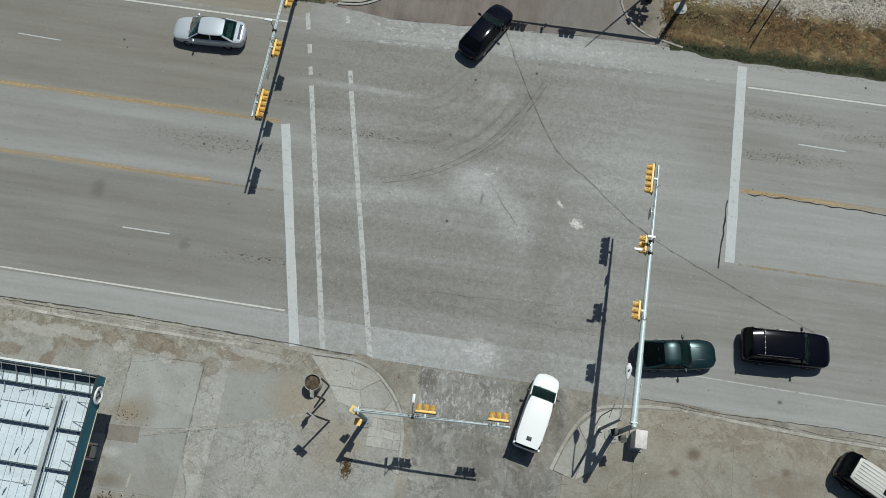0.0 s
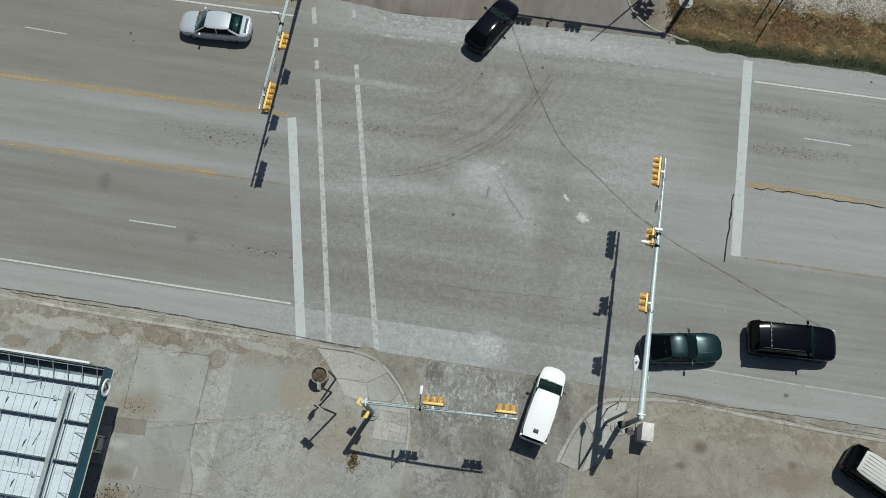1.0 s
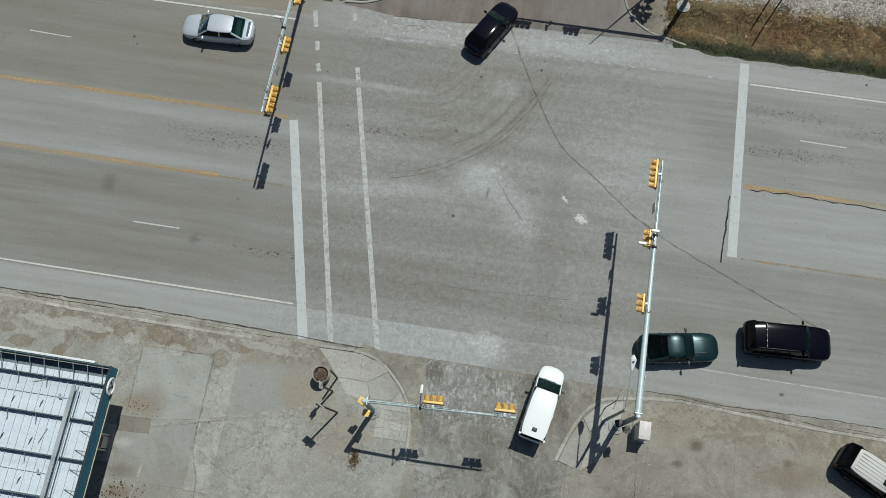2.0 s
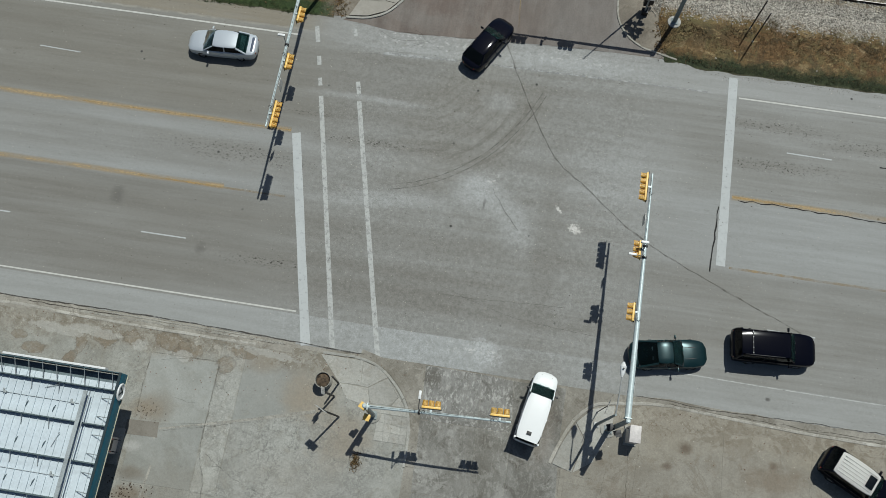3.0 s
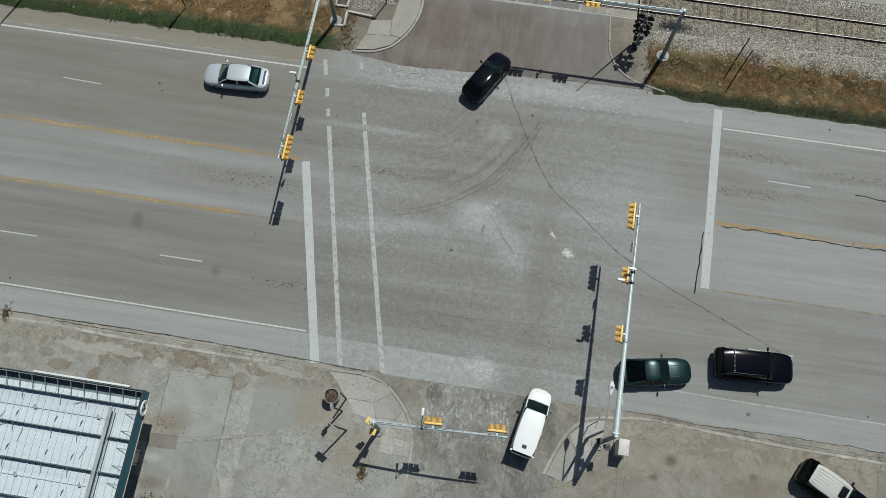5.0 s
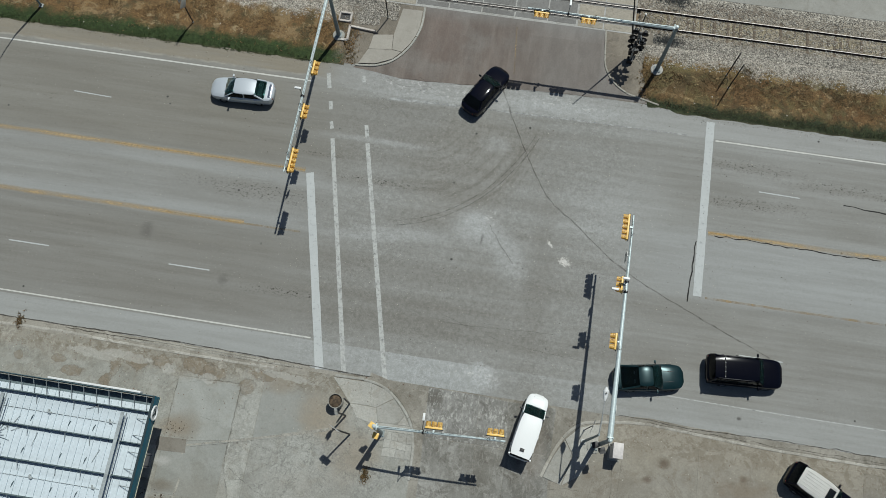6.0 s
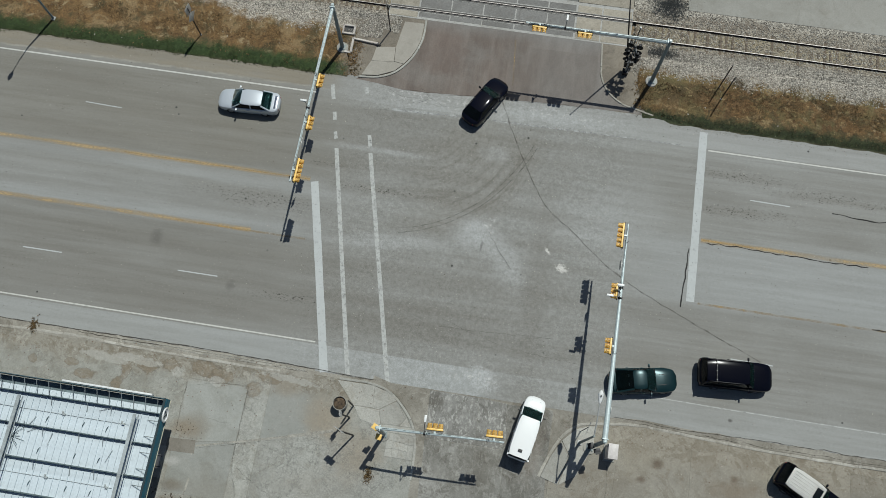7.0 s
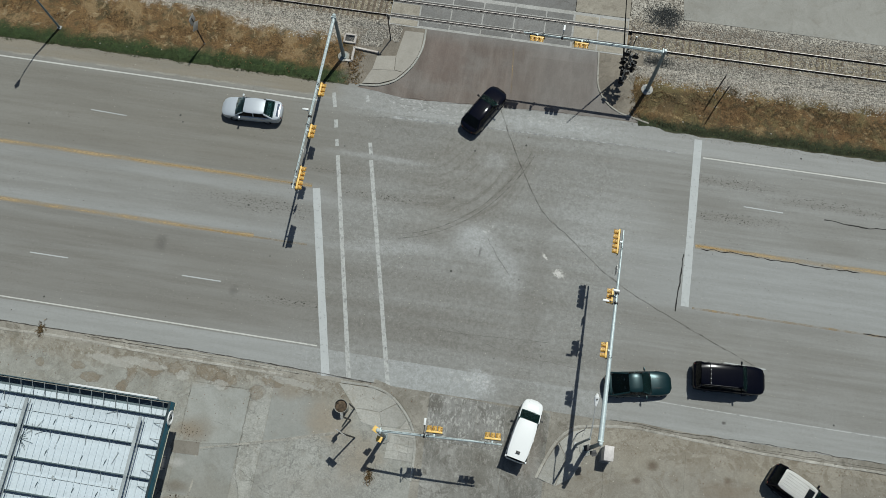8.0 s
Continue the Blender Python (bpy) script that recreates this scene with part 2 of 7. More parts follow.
    mottle = g.mix(box_in, g.mix(g.ramp(drawn, 0.38, 0.62), (0.94, 0.936, 0.93), (1.045, 1.047, 1.05)), g.mix(g.ramp(blotch, 0.38, 0.62), (0.89, 0.89, 0.88), (1.09, 1.09, 1.10)))
    col = g.mix(1.0, col, mottle, "MULTIPLY")
    g.bump(tone, 0.5, 0.02)
    return g.done(col, 0.9)


def red_asphalt():
    g = Nodes("reddish_asphalt")
    s, n, _ = g.axes()
    streak = g.noise(1.0, 5, 0.6, g.stretch(0.9, 0.12))
    cloud = g.noise(0.35, 6, 0.68)
    col = g.mix(g.ramp(streak, 0.3, 0.7), (0.104, 0.084, 0.071), (0.158, 0.134, 0.116))
    col = g.mix(g.calc("MULTIPLY", g.ramp(cloud, 0.42, 0.7), 0.5), col, (0.180, 0.170, 0.156))
    col = g.mix(g.calc("MULTIPLY", g.blot(-6.3, 35.0, 2.2, 3.2, 0, 0.6, 0.7), 0.5), col, (0.120, 0.090, 0.075))
    col = g.mix(g.calc("MULTIPLY", g.ramp(s, 0.0, 3.0), 0.4), col, (0.185, 0.182, 0.172))
    col = g.mix(g.calc("MULTIPLY", g.ramp(n, 36.2, 38.0), 0.5), col, (0.175, 0.175, 0.168))
    newer = g.calc("MULTIPLY", g.band(s, -0.85, 6.3, 0.04), g.band(n, 31.0, 36.3, 0.05))
    col = g.mix(g.calc("MULTIPLY", newer, 0.40), col, (0.122, 0.106, 0.093))
    col = g.mix(g.calc("MULTIPLY", g.ramp(g.noise(1.0, 5, 0.7, g.stretch(0.5, 0.08)), 0.55, 0.70), 0.35), col, (0.215, 0.205, 0.190))
    grain = g.noise(9, 3, 0.85)
    col = g.mix(1.0, col, g.mix(g.ramp(grain, 0.35, 0.65), (0.91, 0.91, 0.91), (1.08, 1.08, 1.08)), "MULTIPLY")
    col = g.mix(1.0, col, g.mix(g.ramp(g.noise(1.0, 6, 0.75, g.stretch(1.3, 0.40)), 0.36, 0.64), (0.92, 0.91, 0.905), (1.07, 1.07, 1.07)), "MULTIPLY")
    g.bump(grain, 0.5, 0.012)
    return g.done(col, 0.9)


def concrete(name, low, high, stain, amount=0.6, crack=0.0, kerb_n=None, streak=0.0, grit=0.65):
    """kerb_n: sand and brown stains gather beside that line; streak: pitted streaks; grit: strength of the fine grain."""
    g = Nodes(name)
    s, n, _ = g.axes()
    cloud = g.noise(0.23, 6, 0.66, warp=0.6)
    mid = g.noise(1.0, 6, 0.72, warp=0.5)
    grain = g.calc("ADD", g.calc("MULTIPLY", g.noise(7, 3, 0.85), 0.55), g.calc("MULTIPLY", g.noise(19, 2, 0.8), 0.45))
    col = g.mix(g.ramp(cloud, 0.32, 0.68), low, high)
    col = g.mix(g.calc("MULTIPLY", g.ramp(mid, 0.50, 0.72), amount), col, stain)
    col = g.mix(g.calc("MULTIPLY", g.ramp(g.noise(0.6, 6, 0.75, warp=1.0), 0.52, 0.58), amount * 0.6), col, tuple(c * 1.14 for c in high))
    col = g.mix(g.calc("MULTIPLY", g.ramp(g.noise(0.45, 6, 0.78, g.stretch(1, 1, 1, 0, None, (7, 3, 0)), 1.4), 0.55, 0.62), amount * 0.6), col, tuple(c * 0.78 for c in stain))
    if kerb_n is not None:
        near = g.calc("ADD", n, g.calc("MULTIPLY", g.calc("SUBTRACT", g.noise(0.35, 5, 0.7), 0.5), 3.0))
        sand = g.ramp(near, kerb_n - 2.2, kerb_n - 0.8)
        col = g.mix(g.calc("MULTIPLY", sand, 0.65), col, (0.232, 0.210, 0.168))
        dark = g.calc("MULTIPLY", sand, g.ramp(g.noise(0.55, 6, 0.72, warp=1.5), 0.50, 0.56))
        col = g.mix(g.calc("MULTIPLY", dark, 0.65), col, (0.150, 0.130, 0.098))
        bare = g.calc("MULTIPLY", sand, g.ramp(g.noise(0.8, 6, 0.75, g.stretch(1, 1, 1, 0, None, (3, 8, 0)), 1.2), 0.56, 0.61))
        col = g.mix(g.calc("MULTIPLY", bare, 0.75 if kerb_n > 7 else 0.25), col, (0.32, 0.305, 0.262))
        peel = g.calc("MULTIPLY", sand, g.ramp(g.noise(1.7, 7, 0.85, g.stretch(0.8, 1.1, 1, 0, None, (11, 2, 0)), 0.7), 0.53, 0.57))
        col = g.mix(g.calc("MULTIPLY", peel, 0.6), col, (0.128, 0.106, 0.076))
    if kerb_n == 7.2:
        oil = g.ramp(g.noise(2.6, 5, 0.8), 0.55, 0.64)
        for cs, cn, rs, rn in ((-19.7, 1.7, 1.5, 0.8), (-19.7, -3.3, 1.8, 0.7), (-15.9, 5.3, 0.7, 0.8), (-24.5, 5.4, 2.6, 0.8), (-12.0, 6.2, 2.6, 0.8)):
            col = g.mix(g.calc("MULTIPLY", g.calc("MULTIPLY", oil, g.blot(cs, cn, rs, rn, 0, 0.5, 0.9)), 0.8), col, (0.085, 0.060, 0.038))
        for cs, cn, rs, rn, tone, k in ((-12.6, 4.6, 2.2, 1.9, (0.262, 0.262, 0.240), 0.6), (-19.3, 2.1, 1.7, 1.5, (0.160, 0.138, 0.105), 0.55), (-9.6, 4.0, 2.0, 2.3, (0.250, 0.212, 0.160), 0.6), (-7.6, 1.6, 2.4, 2.2, (0.236, 0.200, 0.150), 0.6), (-13.2, 5.9, 1.4, 0.9, (0.215, 0.185, 0.140), 0.6), (-10.7, 4.3, 1.5, 1.9, (0.240, 0.205, 0.155), 0.6), (-6.9, 2.2, 1.8, 2.2, (0.235, 0.205, 0.160), 0.55), (-10.0, -0.6, 4.0, 2.0, (0.280, 0.268, 0.236), 0.5), (-20.2, 1.9, 1.6, 0.9, (0.190, 0.152, 0.105), 0.6), (-19.7, -3.3, 1.7, 0.8, (0.150, 0.112, 0.072), 0.7), (-20.2, -0.42, 0.7, 0.40, (0.36, 0.355, 0.335), 0.7), (-19.9, -2.0, 1.1, 0.6, (0.140, 0.115, 0.082), 0.65), (-20.0, -2.2, 1.2, 0.6, (0.155, 0.143, 0.120), 0.6), (-17.0, -2.4, 3.4, 2.6, (0.196, 0.184, 0.154), 0.5)):
            col = g.mix(g.calc("MULTIPLY", g.blot(cs, cn, rs, rn, 5, 0.5, 0.7), k), col, tone)
        # sharp edged brown stains where the topping has come away beside the kerb
        for cs, cn, rs, rn in ((-23.7, 5.85, 0.75, 0.5), (-22.0, 6.2, 0.7, 0.5), (-19.4, 6.3, 1.2, 0.5), (-18.1, 5.9, 0.9, 0.6), (-15.6, 5.4, 0.6, 0.55), (-25.2, 5.35, 0.35, 0.7), (-28.2, 4.6, 0.8, 0.4), (-25.6, 4.3, 0.4, 0.5), (-32.2, 5.1, 0.35, 0.3), (-29.3, 5.3, 0.5, 0.3), (-14.6, 6.3, 0.8, 0.4)):
            spot_of = g.blot(cs, cn, rs, rn, -4, 0.9, 1.5, 0.80)
            rim = g.calc("MULTIPLY", spot_of, g.ramp(spot_of, 0.5, 0.95, 1.0, 0.0))
            col = g.mix(g.calc("MULTIPLY", g.calc("MULTIPLY", spot_of, g.ramp(mid, 0.35, 0.62, 0.35, 1.0)), 0.80), col, (0.160, 0.128, 0.088))
            col = g.mix(g.calc("MULTIPLY", rim, 0.8), col, (0.075, 0.056, 0.037))
        for cs, cn, rs, rn in ((-21.4, 5.75, 0.5, 0.35), (-18.4, 5.5, 0.6, 0.35), (-24.6, 6.2, 2.0, 0.3), (-27.0, 6.0, 2.2, 0.3), (-13.0, 6.5, 2.2, 0.25)):
            col = g.mix(g.calc("MULTIPLY", g.blot(cs, cn, rs, rn, -4, 1.0, 1.8, 0.85), 0.6), col, (0.330, 0.325, 0.295))
    if kerb_n == 6.6:
        for cs, cn, rs, rn, tone, k in ((12.5, 4.6, 3.0, 1.3, (0.245, 0.225, 0.180), 0.5), (14.0, 1.0, 3.6, 1.4, (0.120, 0.090, 0.060), 0.4), (13.7, 4.7, 0.6, 0.5, (0.085, 0.062, 0.042), 0.8), (19.1, 4.5, 0.45, 0.35, (0.085, 0.062, 0.042), 0.8), (12.7, 3.5, 0.4, 0.3, (0.095, 0.070, 0.05), 0.7), (19.0, 3.6, 2.6, 1.2, (0.130, 0.098, 0.065), 0.5), (10.2, 0.0, 1.8, 2.4, (0.120, 0.096, 0.070), 0.5), (22.0, 5.2, 4.0, 0.7, (0.250, 0.228, 0.180), 0.5), (28.0, 3.4, 3.0, 1.6, (0.125, 0.095, 0.064), 0.5)):
            col = g.mix(g.calc("MULTIPLY", g.blot(cs, cn, rs, rn, 8, 0.8, 0.8), k), col, tone)
    if streak:
        for cs, cn, rs, rn, k in ((1.2, 3.0, 2.2, 2.4, 0.5), (3.6, 4.6, 1.6, 2.4, 0.4), (-2.6, 6.6, 1.0, 0.8, 0.6), (4.6, 0.5, 1.4, 3.0, 0.3), (0.6, -1.5, 2.0, 1.6, 0.35)):
            col = g.mix(g.calc("MULTIPLY", g.blot(cs, cn, rs, rn, 0, 0.7, 0.8), k), col, (0.092, 0.084, 0.068))
        col = g.mix(g.calc("MULTIPLY", g.blot(4.6, 4.6, 1.6, 3.2, 0, 0.7, 0.8), 0.45), col, (0.150, 0.122, 0.096))
        pit = g.ramp(g.noise(1.0, 6, 0.80, g.stretch(4.0, 2.1), 0.5), 0.50, 0.58)
        pit = g.calc("MULTIPLY", pit, g.ramp(g.noise(0.7, 4, 0.7), 0.36, 0.56, 0.25, 1.0))
        col = g.mix(g.calc("MULTIPLY", pit, streak), col, tuple(min(0.5, c * 1.7) for c in high))
    chips = g.ramp(g.noise(2.8, 6, 0.9, warp=0.4), 0.53, 0.60)
    col = g.mix(g.calc("MULTIPLY", g.calc("MULTIPLY", chips, g.ramp(g.noise(0.3, 4, 0.6), 0.40, 0.60)), amount * 0.55), col, tuple(c * 0.72 for c in low))
    drips = g.ramp(g.cells(0.5).outputs["Distance"], 0.02, 0.07, 1, 0)
    col = g.mix(g.calc("MULTIPLY", drips, g.calc("MULTIPLY", g.ramp(g.noise(0.4, 3), 0.5, 0.6), 0.8)), col, (0.06, 0.05, 0.04))
    fleck = g.ramp(g.noise(4.5, 5, 0.85), 0.60, 0.72)
    col = g.mix(g.calc("MULTIPLY", fleck, 0.35 * grit), col, tuple(min(0.6, c * 1.35) for c in high))
    if crack:
        shake = g.t.nodes.new("ShaderNodeVectorMath")
        shake.operation = "ADD"
        tex = g.t.nodes.new("ShaderNodeTexNoise")
        tex.inputs["Scale"].default_value = 2.2
        g.t.links.new(g.place, tex.inputs["Vector"])
        g.t.links.new(g.place, shake.inputs[0])
        g.t.links.new(tex.outputs["Color"], shake.inputs[1])
        web = g.ramp(g.cells(1.9, "DISTANCE_TO_EDGE", shake.outputs[0]).outputs["Distance"], 0.0, 0.085, 1, 0)
        where = g.calc("MULTIPLY", g.ramp(g.noise(0.20, 4, 0.65), 0.44, 0.56), g.ramp(g.noise(1.2, 4), 0.35, 0.6))
        if crack >= 1.0:
            small = g.ramp(g.cells(4.2, "DISTANCE_TO_EDGE", shake.outputs[0]).outputs["Distance"], 0.0, 0.13, 1, 0)
            dense = g.ramp(g.noise(0.4, 4, 0.65), 0.40, 0.55, 0.0, 0.70)
            col = g.mix(g.calc("MULTIPLY", g.calc("MULTIPLY", small, dense), 0.62), col, tuple(c * 0.66 for c in low))
            col = g.mix(g.calc("MULTIPLY", g.calc("MULTIPLY", g.ramp(small, 0.0, 0.4, 1, 0), dense), 0.18), col, tuple(c * 1.25 for c in high))
        col = g.mix(g.calc("MULTIPLY", g.calc("MULTIPLY", web, where), crack * 0.62), col, tuple(c * 0.5 for c in low))
    shift = g.ramp(g.random(), 0, 1, 0.90, 1.08)
    both = g.calc("MULTIPLY", shift, g.ramp(grain, 0.34, 0.66, 1 - 0.25 * grit, 1 + 0.23 * grit))
    grey = g.t.nodes.new("ShaderNodeCombineColor")
    for i in range(3):
        g.put(grey.inputs[i], both)
    col = g.mix(1.0, col, grey.outputs[0], "MULTIPLY")
    g.bump(g.calc("ADD", g.calc("MULTIPLY", mid, 0.7), grain), 0.4, 0.02)
    return g.done(col, 0.92)


def earth():
    g = Nodes("dry_earth")
    s, n, _ = g.axes()
    a, b, c = g.noise(0.5, 6, 0.7), g.noise(5, 5, 0.75), g.noise(24, 3, 0.7)
    col = g.mix(g.ramp(a, 0.35, 0.65), (0.15, 0.105, 0.062), (0.235, 0.185, 0.125))
    col = g.mix(g.calc("MULTIPLY", g.ramp(b, 0.5, 0.7), 0.6), col, (0.09, 0.065, 0.038))
    col = g.mix(g.calc("MULTIPLY", g.ramp(c, 0.5, 0.75), 0.4), col, (0.30, 0.255, 0.19))
    g.bump(b, 0.6, 0.04)
    return g.done(col, 0.95)


def verge_soil():
    g = Nodes("verge_turf")
    s, n, _ = g.axes()
    wob = g.calc("MULTIPLY", g.calc("SUBTRACT", g.noise(0.55, 6, 0.75), 0.5), 2.8)
    nn = g.calc("ADD", n, wob)
    b, c = g.noise(2.4, 6, 0.8), g.noise(10, 4, 0.85)
    green = g.mix(g.ramp(b, 0.35, 0.65), g.mix(g.ramp(s, -2, 2), (0.018, 0.034, 0.008), (0.016, 0.023, 0.008)), g.mix(g.ramp(s, -2, 2), (0.042, 0.066, 0.018), (0.038, 0.047, 0.017)))
    big, mid = g.noise(0.32, 5, 0.7, warp=0.8), g.noise(0.9, 5, 0.75, warp=1.0)
    dry = g.mix(g.ramp(b, 0.3, 0.7), (0.070, 0.039, 0.014), (0.205, 0.124, 0.048))
    dry = g.mix(g.calc("MULTIPLY", g.ramp(big, 0.50, 0.60), 0.65), dry, (0.240, 0.172, 0.088))
    dry = g.mix(g.calc("MULTIPLY", g.ramp(g.noise(0.6, 5, 0.75), 0.50, 0.60), 0.8), dry, (0.050, 0.042, 0.017))
    dry = g.mix(g.calc("MULTIPLY", g.ramp(mid, 0.57, 0.64), 0.7), dry, (0.300, 0.235, 0.135))
    dry = g.mix(g.calc("MULTIPLY", g.blot(13.6, 34.2, 4.2, 1.7, 4, 0.7, 0.6), 0.8), dry, (0.052, 0.042, 0.017))
    dry = g.mix(g.calc("MULTIPLY", g.blot(16.0, 35.3, 9.0, 0.5, 0, 0.8, 0.7), 0.6), dry, (0.27, 0.20, 0.085))
    dry = g.mix(g.calc("MULTIPLY", g.ramp(g.noise(0.22, 4, 0.6), 0.46, 0.6), g.ramp(s, 8, 18, 0, 0.6)), dry, (0.120, 0.060, 0.022))
    dry = g.mix(g.calc("MULTIPLY", g.ramp(g.noise(0.75, 5, 0.7, warp=1.2), 0.54, 0.60), g.ramp(s, 8, 18, 0, 0.7)), dry, (0.042, 0.034, 0.015))
    dry = g.mix(g.ramp(s, 8, 12, 0.0, 0.12), dry, (0.064, 0.048, 0.020))
    olive = g.calc("MULTIPLY", g.ramp(g.noise(0.5, 5, 0.7, g.stretch(1, 1, 1, 0, None, (5, 9, 0)), 1.0), 0.50, 0.60), g.ramp(s, 8, 12, 0.0, 0.7))
    dry = g.mix(olive, dry, (0.105, 0.088, 0.036))
    straw = g.calc("MULTIPLY", g.ramp(g.noise(1.6, 5, 0.8, g.stretch(0.6, 1.2, 1, 0, None, (2, 4, 0)), 0.8), 0.56, 0.64), g.ramp(s, 8, 12, 0.0, 0.75))
    dry = g.mix(straw, dry, (0.250, 0.185, 0.090))
    col = g.mix(g.ramp(g.calc("ADD", nn, g.ramp(s, 0, 1, 0.0, 0.55)), 32.2, 33.1), green, dry)
    lumps = g.calc("ADD", g.calc("MULTIPLY", g.noise(4.2, 4, 0.9), 0.5), g.calc("MULTIPLY", g.noise(10, 3, 0.85), 0.5))
    gravel = g.mix(g.ramp(lumps, 0.40, 0.58), (0.125, 0.106, 0.082), (0.44, 0.405, 0.345))
    back = g.calc("ADD", g.calc("ADD", nn, g.calc("MULTIPLY", wob, 0.5)), g.ramp(s, -20, -28, 0.0, -1.0))
    col = g.mix(g.ramp(back, 35.2, 36.1), col, gravel)
    bare = g.calc("MULTIPLY", g.ramp(g.calc("ADD", s, g.calc("MULTIPLY", wob, 1.2)), -15.0, -13.6), g.ramp(s, 0, -2))
    col = g.mix(bare, col, (0.176, 0.152, 0.120))
    col = g.mix(g.ramp(g.calc("ADD", g.calc("ADD", n, g.calc("MULTIPLY", wob, 0.12)), g.ramp(s, 0, 1, 0.0, 0.28)), 31.15, 31.6, 0.85, 0.0), col, (0.098, 0.077, 0.052))
    col = g.mix(1.0, col, g.mix(g.ramp(c, 0.32, 0.68), (0.62, 0.62, 0.62), (1.26, 1.26, 1.26)), "MULTIPLY")
    g.bump(c, 0.9, 0.06)
    return g.done(col, 0.95)


def ballast():
    g = Nodes("ballast_gravel")
    cell = g.cells(7.0)
    s, n, _ = g.axes()
    a = g.noise(0.5, 6, 0.75)
    lumps = g.calc("ADD", g.calc("MULTIPLY", g.noise(4.2, 4, 0.9), 0.5), g.calc("MULTIPLY", g.noise(10, 3, 0.85), 0.5))
    nn = g.calc("ADD", n, g.calc("MULTIPLY", g.calc("SUBTRACT", g.noise(0.9, 6, 0.75), 0.5), 1.6))
    bed = g.band(nn, 37.7, 41.2, 0.4)
    pale = g.mix(g.ramp(lumps, 0.42, 0.56), (0.058, 0.050, 0.040), (0.44, 0.41, 0.35))
    dark = g.mix(g.ramp(lumps, 0.41, 0.58), (0.070, 0.058, 0.044), (0.315, 0.275, 0.215))
    col = g.mix(g.calc("MULTIPLY", bed, 0.85), pale, dark)
    col = g.mix(g.calc("MULTIPLY", g.ramp(a, 0.52, 0.64), 0.6), col, (0.135, 0.112, 0.082))
    col = g.mix(g.calc("MULTIPLY", g.blot(12.0, 37.2, 1.8, 0.9, 0, 0.7, 1.0), 0.7), col, (0.06, 0.06, 0.057))
    col = g.mix(g.calc("MULTIPLY", g.blot(11.8, 41.9, 1.5, 0.8, 0, 0.7, 1.0), 0.7), col, (0.055, 0.055, 0.053))
    for cs, cn, rs, rn, k in ((10.2, 39.2, 2.0, 1.4, 0.5), (13.5, 37.3, 2.6, 0.5, 0.45), (17.0, 41.0, 6.0, 0.5, 0.4), (18.2, 36.2, 1.0, 0.6, 0.5)):
        col = g.mix(g.calc("MULTIPLY", g.blot(cs, cn, rs, rn, 0, 0.8, 0.9), k), col, (0.080, 0.060, 0.044))
    g.bump(cell.outputs["Distance"], 1.0, 0.06)
    between = g.calc("MULTIPLY", g.band(nn, 38.2, 39.9, 0.25), g.ramp(g.noise(0.7, 5, 0.7), 0.4, 0.6, 0.25, 0.7))
    col = g.mix(between, col, g.mix(g.ramp(lumps, 0.42, 0.58), (0.135, 0.110, 0.062), (0.330, 0.285, 0.190)))
    return g.done(col, 0.95)


def stones_mat():
    g = Nodes("ballast_stone")
    r = g.t.nodes.new("ShaderNodeNewGeometry").outputs["Random Per Island"]
    col = g.mix(r, (0.075, 0.068, 0.058), (0.52, 0.485, 0.42))
    return g.done(g.mix(g.calc("MULTIPLY", g.noise(9, 3), 0.3), col, (0.21, 0.187, 0.152)), 0.9)


def blades(name, a, b, patch):
    g = Nodes(name)
    r = g.t.nodes.new("ShaderNodeNewGeometry").outputs["Random Per Island"]
    col = g.mix(r, a, b)
    col = g.mix(g.calc("MULTIPLY", g.ramp(g.noise(0.55, 5, 0.75, warp=0.8), 0.48, 0.62), 0.75), col, patch)
    return g.done(col, 0.85)


def paint(name, color, cover_lo, cover_hi, scale=3.0, fade=0.0):
    g = Nodes(name)
    f = g.calc("ADD", g.calc("MULTIPLY", g.noise(scale, 5, 0.65), 0.68), g.calc("MULTIPLY", g.noise(scale * 9, 4, 0.75), 0.32))
    col = g.mix(g.noise(1.3, 5, 0.7), tuple(c * 0.72 for c in color), color)
    g.done(col, 0.8)
    return g.worn(g.ramp(f, cover_lo, cover_hi, fade, 1))


def smeared_paint(name, color, half):
    """Old lane paint rubbed out sideways by tyres: strongest on the line, thinning to both sides."""
    g = Nodes(name)
    s, n, _ = g.axes()
    west = g.ramp(s, -1, 1, 1, 0)
    drift = g.calc("MULTIPLY", g.calc("SUBTRACT", g.noise(0.35, 4, 0.6), 0.5), 0.16)
    nd = g.calc("ADD", n, drift)
    lower = g.calc("ABSOLUTE", g.calc("SUBTRACT", nd, g.calc("ADD", 16.72, g.calc("MULTIPLY", west, 0.55))))
    upper = g.calc("ABSOLUTE", g.calc("SUBTRACT", nd, g.calc("ADD", 21.74, g.calc("MULTIPLY", west, 0.38))))
    off = g.calc("MINIMUM", lower, upper)
    body = g.ramp(off, half * 0.15, half, 1, 0)
    patchy = g.ramp(g.noise(1.0, 5, 0.65, g.stretch(0.22, 1.2)), 0.34, 0.62, 0.30, 1.0)
    fine = g.ramp(g.noise(6, 4, 0.8, g.stretch(0.5, 1.4)), 0.30, 0.62, 0.55, 1.0)
    g.done(g.mix(g.noise(0.8, 4, 0.7), tuple(c * 0.85 for c in color), color), 0.85)
    return g.worn(g.calc("MULTIPLY", g.calc("MULTIPLY", body, 0.76), g.calc("MULTIPLY", patchy, fine)))


